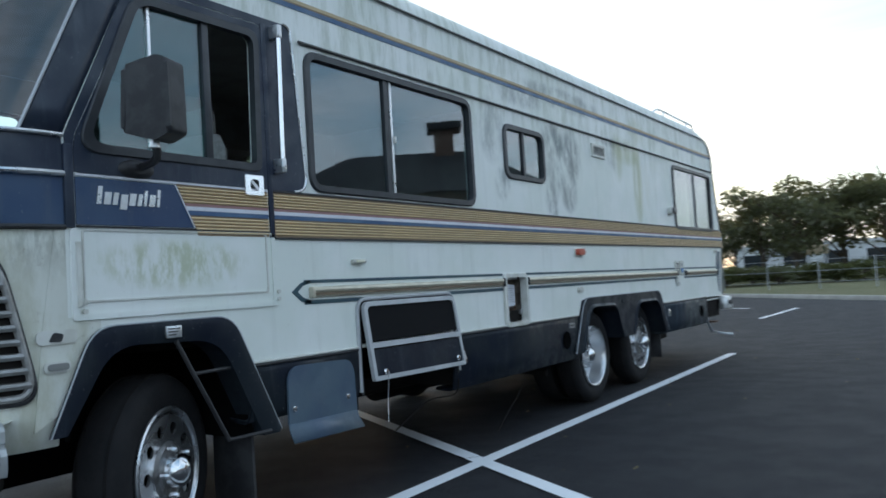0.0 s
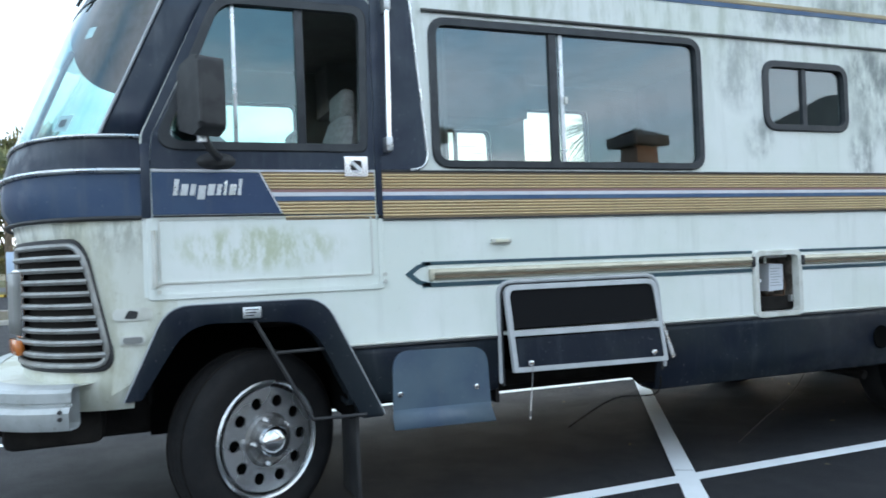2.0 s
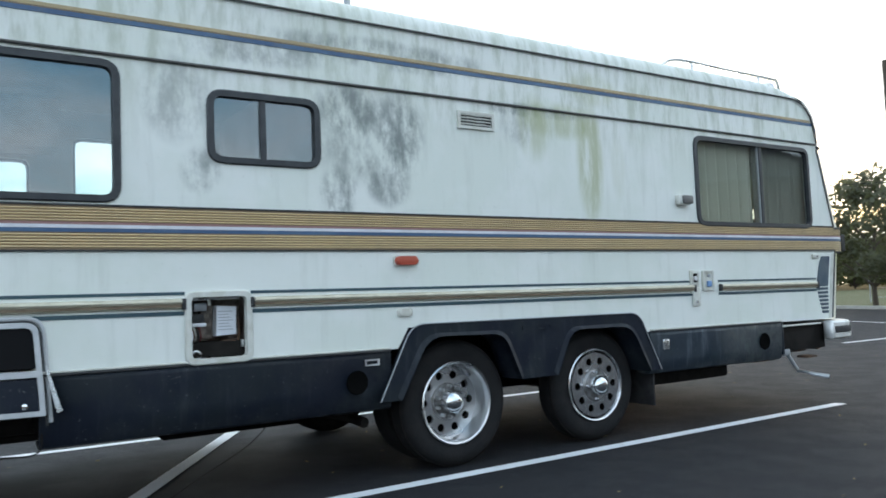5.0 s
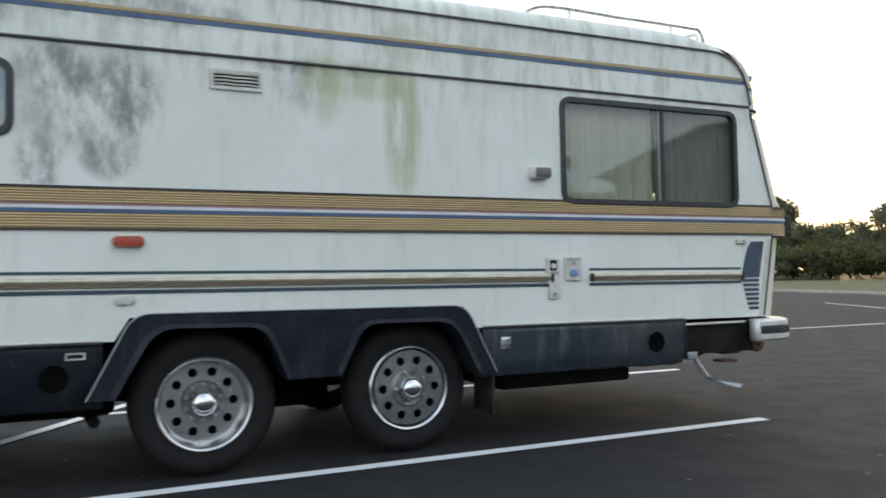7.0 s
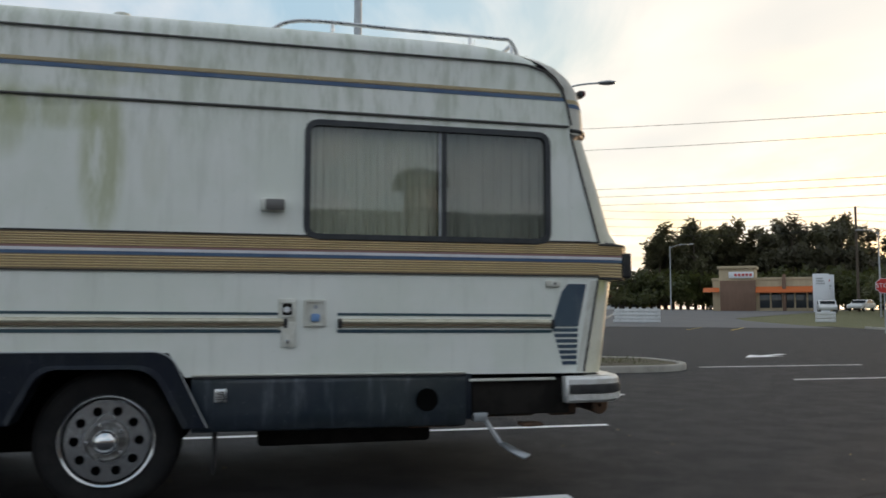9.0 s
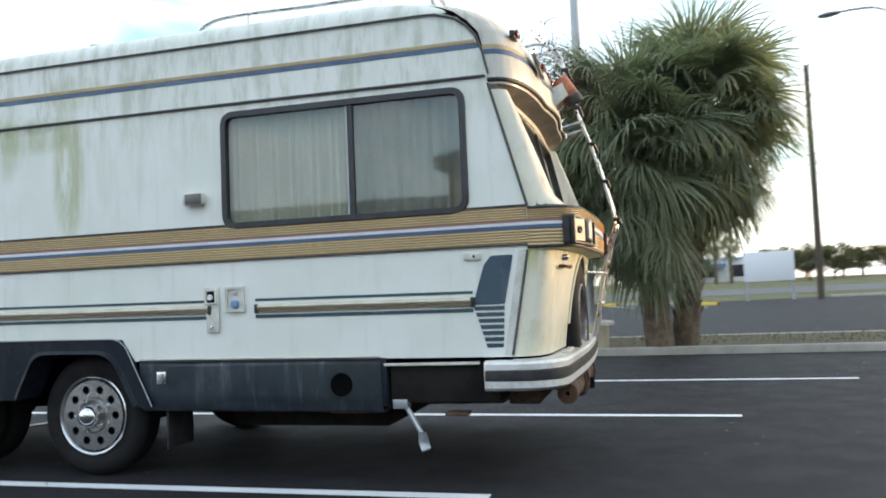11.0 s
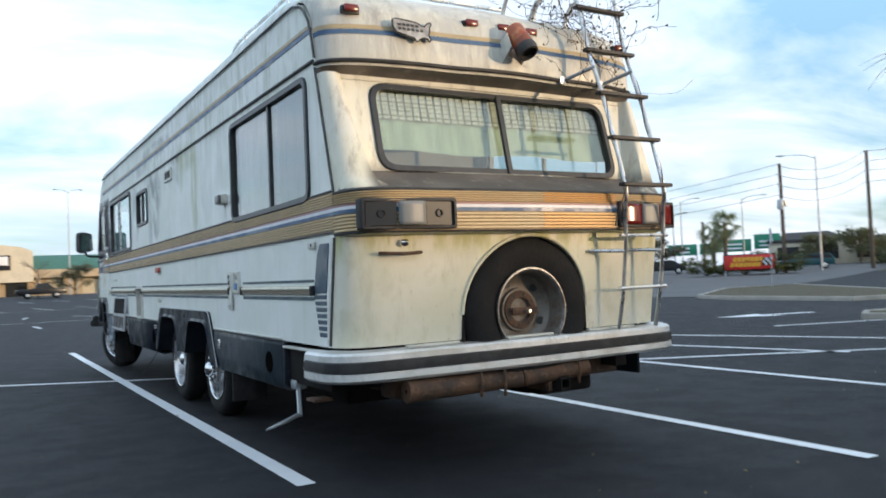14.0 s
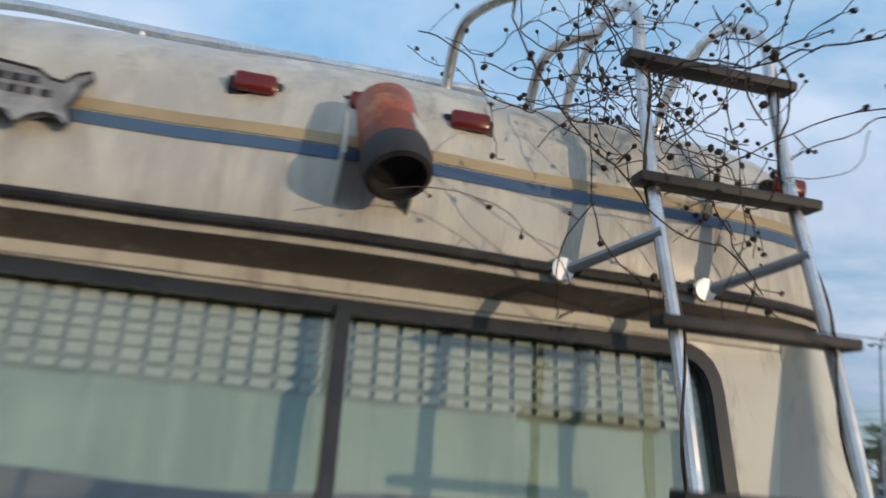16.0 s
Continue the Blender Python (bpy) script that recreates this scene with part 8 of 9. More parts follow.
def tree_mesh(seed, h, cr, clear, leaf, n_leaf, leaf_mat_, trunk_r=0.16, squash=0.8, tall=False):
    """A tapered trunk, forking limbs, and leaves in uneven clumps. Base at the origin."""
    r = random.Random(seed)
    wood, leaves = B(), B()
    T = [(0, 0, -0.2), (r.gauss(0, 0.08), r.gauss(0, 0.08), h * 0.35), (r.gauss(0, 0.2), r.gauss(0, 0.2), h * 0.75)]
    tube(wood, curve_pts(T, 5), trunk_r, 8, trunk_r * 0.35)
    tips = []
    for k in range(14):
        a = k * 2.4 + r.uniform(-0.4, 0.4)
        z = clear + (h - clear) * (0.05 + 0.80 * r.random())
        rad = cr * r.uniform(0.45, 1.0) * (1.0 if not tall else (1.15 - 0.75 * (z - clear) / (h - clear)))
        s = Vector((0, 0, max(clear * 0.7, z - rad * 0.6)))
        e = Vector((rad * math.cos(a), rad * math.sin(a), min(h, z + rad * 0.15)))
        m = (s + e) / 2 + Vector((0, 0, 0.12 * rad))
        tube(wood, curve_pts([s, m, e], 4), trunk_r * 0.42, 5, 0.02)
        tips += [e, m + (e - m) * 0.5]
        for j in range(2):
            e2 = e + Vector((r.gauss(0, 0.35), r.gauss(0, 0.35), r.gauss(0.1, 0.25))) * cr * 0.4
            tube(wood, [m.lerp(e, 0.6), e2], trunk_r * 0.16, 4, 0.012)
            tips.append(e2)
    tips += [Vector((r.gauss(0, 0.15), r.gauss(0, 0.15), h * r.uniform(0.85, 1.0))) for _ in range(3)]
    for k in range(n_leaf):
        c = r.choice(tips)
        g = cr * 0.30
        o = Vector((r.gauss(0, 1), r.gauss(0, 1), r.gauss(0, 1))).normalized() * g * r.random() ** 0.6
        p = c + Vector((o.x, o.y, o.z * squash))
        u = Vector((r.gauss(0, 1), r.gauss(0, 1), r.gauss(0, 1))).normalized()
        v = u.orthogonal().normalized()
        s = leaf * r.uniform(0.6, 1.4)
        q = [p + u * s, p + v * s * 0.45, p - u * s, p - v * s * 0.45]
        leaves.faces.new([leaves.verts.new(c_) for c_ in q])
    mw, ml = bpy.data.meshes.new("tree_wood"), bpy.data.meshes.new("tree_leaves")
    wood.to_mesh(mw), leaves.to_mesh(ml)
    wood.free(), leaves.free()
    mw.materials.append(m_bark), ml.materials.append(leaf_mat_)
    return mw, ml


KINDS = {
    "oak": [tree_mesh(50 + k, 6.0, 3.2, 1.6, 0.17, 3600, m_leaf) for k in range(3)],
    "tall": [tree_mesh(60 + k, 12.0, 3.0, 1.5, 0.30, 3800, m_leaf_dark, 0.22, 1.3, True) for k in range(3)],
    "bush": [tree_mesh(70 + k, 2.4, 2.0, 0.2, 0.14, 1500, m_hedge, 0.06) for k in range(2)],
    "bare": [tree_mesh(80, 4.5, 2.0, 1.2, 0.05, 300, m_vine, 0.09)],
    "pine": [tree_mesh(90, 6.5, 2.8, 2.2, 0.16, 2600, m_leaf_dark, 0.16, 0.45)],
}


def tree(kind, x, y, h_scale, r_scale, turn, label, pick=0):
    T = thing("bush" if kind == "bush" else "tree", x, y, gz(x, y), label, "bush" if kind == "bush" else "tree", "far trees")
    mw, ml = KINDS[kind][pick % len(KINDS[kind])]
    for nm, me in (("trunk", mw), ("crown", ml)):
        ob = new(nm, me)
        ob.parent = T
        ob.matrix_basis = Matrix.Rotation(radians(turn), 4, "Z") @ Matrix.Diagonal((r_scale, r_scale, h_scale, 1))
    return T


rt = random.Random(5)
for k, (az, d, h) in enumerate(((-173.2, 66, 1.85), (-175.6, 70, 2.05), (-178.5, 72, 1.8))):
    x, y = at_az(3.65, 0.53, az, d)
    tree("oak", x, y, h, 1.25, 70 * k, "tall dark tree across the road", k)
# belt beyond the fence
for k, (az, d, h, s) in enumerate(((94.0, 58, 1.0, 1.1), (96.6, 60, 1.08, 1.2), (99.4, 57, 1.04, 1.2), (101.4, 60, 0.92, 1.0), (103.2, 62, 0.66, 0.8), (91, 60, 1.05, 1.2), (88, 62, 1.05, 1.2))):
    x, y = at_az(2.85, -1.1, az, d)
    tree("oak", x, y, h, s, rt.uniform(0, 360), "broad dark tree beyond a fence", k)
for k in range(9):
    x, y = at_az(2.85, -1.1, 92 + k * 1.7, 50 + rt.uniform(-2, 2))
    tree("bush", x, y, 0.42, 1.0, rt.uniform(0, 360), "low brushy hedge beyond a fence", k)
tree("oak", -10.2, 33.2, 0.86, 0.95, 40, "spreading tree in the grass verge", 1)
tree("oak", -14.8, 38.6, 0.80, 0.85, 140, "spreading tree in the grass verge", 2)
# low belt towards the sun
for k in range(18):
    az = 113 + k * 1.25
    x, y = at_az(4.8, 5.2, az, 92 + rt.uniform(-4, 6))
    tree("oak", x, y, 0.74 + 0.22 * rt.random() + (0.30 if k in (10, 11) else 0), 1.05, rt.uniform(0, 360), "dark tree in a belt along the horizon", k)
for k in range(21):
    az = 110 + k * 1.15
    x, y = at_az(4.8, 5.2, az, 80 + rt.uniform(-3, 3))
    tree("bush", x, y, 1.0 + 0.4 * rt.random(), 1.6, rt.uniform(0, 360), "rough hedge along the road", k)
for k in range(26):
    az = 112 + k * 0.9
    x, y = at_az(4.8, 5.2, az, 100 + rt.uniform(-3, 3))
    tree("oak", x, y, 0.66 + 0.1 * rt.random(), 1.0, rt.uniform(0, 360), "dark tree in a belt along the horizon", k)
# tall dark row behind the restaurant
for k in range(46):
    az = 131.8 + k * 0.49
    x, y = at_az(5.0, 7.9, az, 150 + rt.uniform(-8, 8))
    hh = 1.04 + 0.28 * rt.random()
    if az > 151.3:
        hh *= 0.45
    elif az < 133.2 or 136.5 < az < 137.9:
        hh *= 0.55
    elif az < 136.5:
        hh *= 0.92
    tree("tall", x, y, hh, 1.45, rt.uniform(0, 360), "tall dark tree in a row behind a restaurant", k)
for k in range(14):
    az = 134 + k * 1.5
    x, y = at_az(5.0, 7.9, az, 138)
    tree("bush", x, y, 2.4, 2.8, rt.uniform(0, 360), "dark undergrowth below a row of trees", k)
for kind, az, d, h, s, lab in (("pine", -135.0, 58, 0.72, 0.85, "dark flat-topped pine beside the road"), ("oak", -133.6, 75, 0.55, 0.7, "small tree beside the road"), ("bush", -139, 70, 0.6, 1.0, "dry brown bush beside the road"), ("bush", -141.5, 70, 0.6, 1.2, "dry brown bush beside the road"), ("bush", -143.5, 70, 0.7, 1.2, "dry brown bush beside the road"), ("oak", -146.2, 95, 0.55, 0.7, "small tree beside the road"), ("oak", -148.6, 92, 0.6, 0.7, "small tree beside the road"), ("bush", -151, 80, 0.8, 1.4, "dry brown bush beside the road"), ("oak", -150, 96, 0.5, 0.8, "small tree beside the road"), ("oak", -131.5, 100, 0.7, 1.0, "tree beside the road")):
    x, y = at_az(1.4, 14.5, az, d)
    tree(kind, x, y, h, s, rt.uniform(0, 360), lab)
for kind, az, d, h, s, lab in (("bare", -93.4, 100, 1.0, 1.0, "bare winter tree before a shop"), ("oak", -95.6, 104, 0.62, 0.7, "small tree before a shop"), ("oak", -92.0, 190, 1.2, 1.2, "tree behind a shop"), ("oak", -97.5, 190, 1.1, 1.4, "tree behind a shop")):
    x, y = at_az(1.4, 14.5, az, d)
    tree(kind, x, y, h, s, rt.uniform(0, 360), lab)
for k, (az, d) in enumerate(((-155.5, 85), (-157, 82), (-158.3, 88), (-163.5, 84), (-168, 100), (-172, 104), (178.5, 110), (173.5, 98), (171.5, 96), (170, 96))):
    x, y = at_az(3.3, 13.3, az, d)
    tree("oak", x, y, 0.50 + 0.15 * rt.random(), 0.75, rt.uniform(0, 360), "small tree across the road", k)

# chain-link fence on the verge, posts and rails
fn = thing("fence", -2, 38, 0, "wire fence with thin posts on the grass verge", "fence")
fp = [(8, 35), (2, 36), (-5, 38.5), (-12, 42), (-22, 47)]
prev = None
for i in range(len(fp) - 1):
    for k in range(3):
        t = k / 3
        x, y = fp[i][0] + (fp[i + 1][0] - fp[i][0]) * t, fp[i][1] + (fp[i + 1][1] - fp[i][1]) * t
        z = gz(x, y)
        part("post", tube(B(), [(x, y, z), (x, y, z + 1.35)], 0.03, 6), m_galv, fn)
        if prev:
            for dz in (0.3, 0.8, 1.3):
                part("wire", tube(B(), [(prev[0], prev[1], prev[2] + dz), (x, y, z + dz)], 0.012, 4), m_galv, fn)
        prev = (x, y, z)

# weeds and leaf litter in the planting island
bm = B()
rw_ = random.Random(9)
for k in range(900):
    x, y = rw_.uniform(-11.6, -9.35), rw_.uniform(9.0, 16.2)
    a, s = rw_.uniform(0, 6.28), rw_.uniform(0.03, 0.09)
    p = Vector((x, y, 0.13))
    v = [bm.verts.new(c) for c in (p + Vector((math.cos(a), math.sin(a), 0)) * 0.008, p - Vector((math.cos(a), math.sin(a), 0)) * 0.008, p + Vector((rw_.gauss(0, 0.03), rw_.gauss(0, 0.03), s)))]
    bm.faces.new(v)
tagged(part("weeds", bm, m_hedge, None, smooth=0), "sparse weeds and dry blades in a planting bed", "weeds", "", "stuff")
# small litter on the asphalt
bm = B()
for k in range(260):
    x, y = rw_.uniform(-8, 5), rw_.uniform(-4, 15)
    s, a = rw_.uniform(0.008, 0.022), rw_.uniform(0, 6.28)
    p = Vector((x, y, 0.024))
    bm.faces.new([bm.verts.new(p + Vector((math.cos(a + i * 1.57) * s * (1, 0.4)[i % 2], math.sin(a + i * 1.57) * s * (1, 0.4)[i % 2], rw_.uniform(0, 0.012)))) for i in range(4)])
tagged(part("leaf_litter", bm, m_frond_dry, None, smooth=0), "scattered dry leaves and grit on asphalt", "litter", "", "stuff")


# lamp posts
def lamp_post(x, y, h, arms, r=0.09, base=None, label="galvanised lamp post with cobra heads"):
    z = gz(x, y)
    L = thing("street_lamp", x, y, z, label, "lamp post", "lamp posts")
    z0 = z
    if base:
        br, bh, mt = base
        part("footing", lathe(B(), [(br, 0.0), (br, bh - 0.03), (br - 0.03, bh), (0.0, bh)], lambda u, v, d: (x + u, y + v, z + d), 28), mt, L, "round concrete footing")
        z0 = z + bh
        part("base_plate", box(B(), x - 0.19, x + 0.19, y - 0.19, y + 0.19, z0, z0 + 0.03, 0.006), m_galv, L)
    part("pole", tube(B(), [(x, y, z0), (x, y, z + h * 0.5), (x, y, z + h)], r, 12, r * 0.6), m_galv, L)
    for az, ln in arms:
        c, s = math.cos(radians(az)), math.sin(radians(az))
        part("arm", tube(B(), curve_pts([(x, y, z + h - 0.25), (x + c * ln * 0.35, y + s * ln * 0.35, z + h + 0.10), (x + c * ln * 0.7, y + s * ln * 0.7, z + h + 0.20), (x + c * ln, y + s * ln, z + h + 0.22)], 4), 0.035, 6), m_galv, L)
        p = Vector((x + c * ln, y + s * ln, z + h + 0.22))
        hd = lathe(B(), [(0.02, -0.05), (0.10, 0.05), (0.15, 0.25), (0.15, 0.40), (0.09, 0.58), (0.0, 0.62)], lambda u, v, d: (p.x + c * d - s * u, p.y + s * d + c * u, p.z + v * 0.5), 12)
        part("lamp_head", hd, m_galv, L)
    return L


lamp_post(-9.46, 9.82, 10.5, ((60, 1.4), (240, 1.4)), 0.10, (0.31, 0.545, m_polebase), "galvanised lamp post on a round cream footing")
lamp_post(-20.0, 18.0, 8.75, ((68, 1.5), (248, 1.5)))
x, y = at_az(0.91, 14.28, -87.0, 78)
lamp_post(x, y, 14.2, ((0, 1.6), (180, 1.6), (90, 1.2)), 0.12, (0.5, 1.0, m_yellow), "tall lamp post on a yellow footing")
for cx, cy, az, d, h, arms in ((1.77, 14.4, -95.5, 112, 13.4, ((0, 1.2), (180, 1.2))), (5.05, 7.9, 150.1, 100, 8.0, ((60, 2.2),)), (1.77, 14.4, -137.25, 85, 6.0, ((130, 0.9),)), (1.77, 14.4, -137.8, 85, 7.4, ((130, 1.4),)), (1.77, 14.4, -141.8, 85, 7.3, ((128, 1.8),)), (1.77, 14.4, -146.5, 72, 9.6, ((-56, 2.4),)), (4.94, 6.5, 136.4, 80, 7.5, ((60, 1.2), (240, 1.2)))):
    x, y = at_az(cx, cy, az, d)
    lamp_post(x, y, h, arms, 0.09)
for az, d, dd in ((-131.5, 46, 8.3),):
    x, y = at_az(0.91, 14.28, az, d)
    lamp_post(x, y, dd, ((60, 1.6), (-120, 1.6), (150, 1.2)), 0.08)


def wood_pole(x, y, h, boxes=True):
    z = gz(x, y)
    P = thing("utility_pole", x, y, z, "dark wooden utility pole with insulators", "utility pole", "utility poles")
    part("pole", tube(B(), [(x, y, z), (x, y, z + h)], 0.17, 10, 0.12), m_wood, P)
    for dz in (0.1, 0.9, 1.7):
        part("insulator", tube(B(), [(x, y, z + h - dz), (x + 0.5, y + 0.1, z + h - dz + 0.05)], 0.04, 6), m_galv, P)
    if boxes:
        part("transformer", lathe(B(), [(0.0, 0.0), (0.24, 0.0), (0.26, 0.1), (0.26, 0.75), (0.2, 0.85), (0.0, 0.88)], lambda u, v, d: (x + 0.45 + u, y + 0.2 + v, z + h - 3.8 + d), 14), m_galv, P)
        part("cutout_box", box(B(), x - 0.6, x - 0.25, y - 0.15, y + 0.15, z + h - 3.5, z + h - 3.0, 0.02), m_galv, P)
    return (x, y, z + h)


px, py = at_az(1.77, 14.4, -144.3, 70)
tops = [wood_pole(px, py, 9.0)]
x, y = at_az(1.77, 14.4, -149.45, 74)
tops.append(wood_pole(x, y, 9.8, False))
tops.append(wood_pole(-66, 24, 11.0, False))
tops.append(wood_pole(-74, 78, 12.5, False))
tops.append(wood_pole(-60, 150, 12.5, False))
x, y = at_az(1.4, 14.5, -139.0, 86)
t0 = wood_pole(x, y, 5.2, False)
tops = [wood_pole(-75, -110, 9.0, False)] + tops
for k, (a, b) in enumerate(zip(tops, tops[1:])):
    cb = thing("power_cable", (a[0] + b[0]) / 2, (a[1] + b[1]) / 2, 5, "sagging overhead power cables between poles", "power cable", "power cables")
    for dz in (-0.1, -0.9, -1.7, -2.6):
        A, Bv = Vector(a) + Vector((0.4, 0, dz)), Vector(b) + Vector((0.4, 0, dz))
        part("cable", tube(B(), [A.lerp(Bv, t) - Vector((0, 0, 4 * 0.9 * t * (1 - t))) for t in [j / 14 for j in range(15)]], 0.022, 4), m_black, cb)
# thin wires over the road, between a pole by the verge tree and one farther along
ax, ay = at_az(4.13, 1.84, 115.55, 34)
bx2, by2 = at_az(5.05, 7.93, 166, 46)
wood_pole(ax, ay, 9.3 - gz(ax, ay), False)
wood_pole(bx2, by2, 12.2 - gz(bx2, by2), False)
wires = thing("power_cable", (ax + bx2) / 2, (ay + by2) / 2, 6, "thin overhead wires crossing the road", "power cable", "power cables")
for el0, el1 in ((8.45, 8.2), (7.92, 7.75), (7.42, 7.05), (12.75, 11.7), (11.2, 10.6)):
    A = Vector((ax, ay, 1.16 + 29 * math.tan(radians(el1))))
    Bv = Vector((bx2, by2, 1.16 + 46 * math.tan(radians(el0))))
    part("cable", tube(B(), [A.lerp(Bv, j / 12) - Vector((0, 0, 0.8 * j / 12 * (1 - j / 12))) for j in range(13)], 0.012, 4), m_black, wires)
# the belt runs on, lower, along the far side of the road
rb = random.Random(77)
for k in range(15):
    x, y = at_az(5.0, 9.6, 155.5 + k * 1.1 + rb.uniform(-0.3, 0.3), 118 + rb.uniform(-8, 8))
    tree("oak", x, y, 0.52 + 0.16 * rb.random(), 1.0, rb.uniform(0, 360), "dark tree in a belt along the horizon", k)

# ---- buildings, signs and vehicles in the distance ----
def placed(x, y, turn):
    return Matrix.Translation((x, y, gz(x, y))) @ Matrix.Rotation(radians(turn), 4, "Z")


def moved(bm, M):
    bmesh.ops.transform(bm, matrix=M, verts=bm.verts)
    return bm


# restaurant: local x along its front, local -y faces the car park
rx, ry = at_az(5.05, 7.93, 143.4, 108)
RM = placed(rx, ry, 143.4 - 90 - 4)
R = thing("restaurant", rx, ry, gz(rx, ry), "low fast food restaurant with an orange awning and brick tower", "building")
part("wall", moved(box(B(), -7.5, 6.6, -0.0, 9, 0, 4.1, 0.03), RM), m_stucco, R)
part("parapet", moved(box(B(), -7.6, 6.7, -0.1, 9.1, 3.9, 4.25, 0.03), RM), m_stucco, R)
part("tower", moved(box(B(), -6.6, -2.3, -0.5, 3, 0, 5.5, 0.03), RM), m_stucco, R)
part("tower_brick", moved(box(B(), -6.5, -2.2, -0.62, -0.45, 0, 3.9, 0.02), RM), m_brickwall, R)
part("tower_cap", moved(box(B(), -6.8, -2.1, -0.75, 3.1, 5.4, 5.75, 0.03), RM), m_stucco, R)
sg = part("sign_panel", moved(box(B(), -5.4, -2.4, -0.72, -0.6, 4.2, 5.0, 0.02), RM), m_signwhite, R)
for k in range(5):
    part("sign_bar", moved(box(B(), -4.7 + k * 0.45, -4.4 + k * 0.45, -0.76, -0.71, 4.45, 4.75), RM), m_signred, sg)
part("awning", moved(sheet(B(), [[(-2.2, -0.1, 3.1), (6.7, -0.1, 3.1)], [(-2.2, -0.9, 2.45), (6.7, -0.9, 2.45)], [(-2.2, -0.9, 2.3), (6.7, -0.9, 2.3)]]), RM), m_orangeawning, R)
part("awning", moved(sheet(B(), [[(-8.6, -0.1, 3.0), (-6.6, -0.1, 3.0)], [(-8.6, -0.9, 2.4), (-6.6, -0.9, 2.4)]]), RM), m_orangeawning, R)
for k in range(6):
    w = part("window", moved(box(B(), -1.8 + k * 1.4, -0.6 + k * 1.4, -0.06, 0.05, 0.4, 2.3, 0.01), RM), m_shopglass, R)
    part("window_frame", moved(box(B(), -0.58 + k * 1.4, -0.50 + k * 1.4, -0.10, 0.02, 0.0, 2.4), RM), m_stucco, w)
part("door", moved(box(B(), 0.9, 1.3, -0.5, -0.1, 0, 4.6, 0.02), RM), m_brickwall, R)
ps = thing("pylon_sign", *at_az(5.05, 7.93, 140.6, 100), 0.8, "white pylon sign beside a restaurant", "sign")
PM = placed(*at_az(5.05, 7.93, 140.6, 100), 143.4 - 94)
part("pylon", moved(box(B(), -0.85, 0.85, -0.15, 0.15, 0.0, 4.4, 0.04), PM), m_signwhite, ps)
for k in range(3):
    part("sign_bar", moved(box(B(), -0.5, 0.4 - k * 0.1, -0.19, -0.15, 3.2 + k * 0.28, 3.36 + k * 0.28), PM), m_galv, ps)


# shopping strip with green roof
sx, sy = at_az(1.1, 14.4, -91.3, 128)
SM = placed(sx, sy, 180)
S = thing("shop", sx, sy, gz(sx, sy), "tan supermarket with a green metal roof and gabled entrance", "building")
part("wall", moved(box(B(), -11, 40, 0, 20, -0.5, 3.6, 0.03), SM), m_stucco, S)
part("fascia", moved(box(B(), -11.2, 40, -2.6, -2.3, 2.5, 3.7, 0.03), SM), m_stucco, S)
part("roof", moved(sheet(B(), [[(-11.2, -2.6, 3.65), (40, -2.6, 3.65)], [(-8.0, 4, 6.0), (40, 4, 6.0)], [(-8.0, 12, 6.0), (40, 12, 6.0)]]), SM), m_greenroof, S)
part("roof_end", moved(sheet(B(), [[(-11.2, -2.6, 3.65), (-8.0, 4, 6.0)], [(-11.2, 20, 3.65), (-8.0, 12, 6.0)]]), SM), m_greenroof, S)
part("gable", moved(prism(B(), [(-3.8, 2.0), (3.8, 2.0), (3.8, 6.3), (2.4, 6.9), (0, 7.25), (-2.4, 6.9), (-3.8, 6.3)], lambda a, b, d: (a, d, b), -2.9, 3.0), SM), m_cream, S)
sp_ = part("sign_board", moved(box(B(), -1.0, 1.0, -3.05, -2.9, 3.7, 5.8, 0.02), SM), m_cardark, S)
part("sign_panel", moved(box(B(), -0.7, 0.7, -3.10, -3.0, 4.4, 5.6, 0.02), SM), m_signwhite, sp_)
for k in range(10):
    part("column", moved(box(B(), -10.9 + k * 5.0, -10.3 + k * 5.0, -2.7, -2.2, -0.5, 2.6, 0.03), SM), m_stucco, S)
    part("entrance", moved(box(B(), -9.6 + k * 5.0, -6.8 + k * 5.0, -0.08, 0.02, -0.2, 2.2), SM), m_shopglass if k in (1, 2, 6) else m_cream, S)
part("wing_wall", moved(box(B(), -34, -11, 6, 22, -0.5, 3.2, 0.03), SM), m_cream, S)
part("wing_roof", moved(box(B(), -34, -11, 5.6, 22, 3.2, 3.9, 0.03), SM), m_greenroof, S)

# strip mall across the car park, mirrored in the coach's glass
MM = placed(44, 30, -90)
ML = thing("strip_mall", 44, 30, gz(44, 30), "long strip mall with a dark roof and square towers", "building")
part("wall", moved(box(B(), -60, 60, 0, 18, -0.5, 4.2, 0.03), MM), m_brickwall, ML)
part("roof", moved(sheet(B(), [[(-60, -3, 4.0), (60, -3, 4.0)], [(-58, 5, 8.0), (58, 5, 8.0)], [(-58, 14, 8.0), (58, 14, 8.0)]]), MM), m_darkroof, ML)
for x in (-44, -24, -4, 12, 30, 50):
    tw = part("tower", moved(box(B(), x - 0.9, x + 0.9, -2.8, -1.0, -0.5, 8.6, 0.03), MM), m_brickwall, ML)
    part("tower_cap", moved(box(B(), x - 1.5, x + 1.5, -3.4, -0.4, 8.5, 9.2, 0.03), MM), m_darkroof, tw)
    part("tower_roof", moved(sheet(B(), [[(x - 1.5, -3.4, 9.2), (x + 1.5, -3.4, 9.2)], [(x - 0.2, -1.9, 9.8), (x + 0.2, -1.9, 9.8)], [(x - 1.5, -0.4, 9.2), (x + 1.5, -0.4, 9.2)]]), MM), m_darkroof, tw)
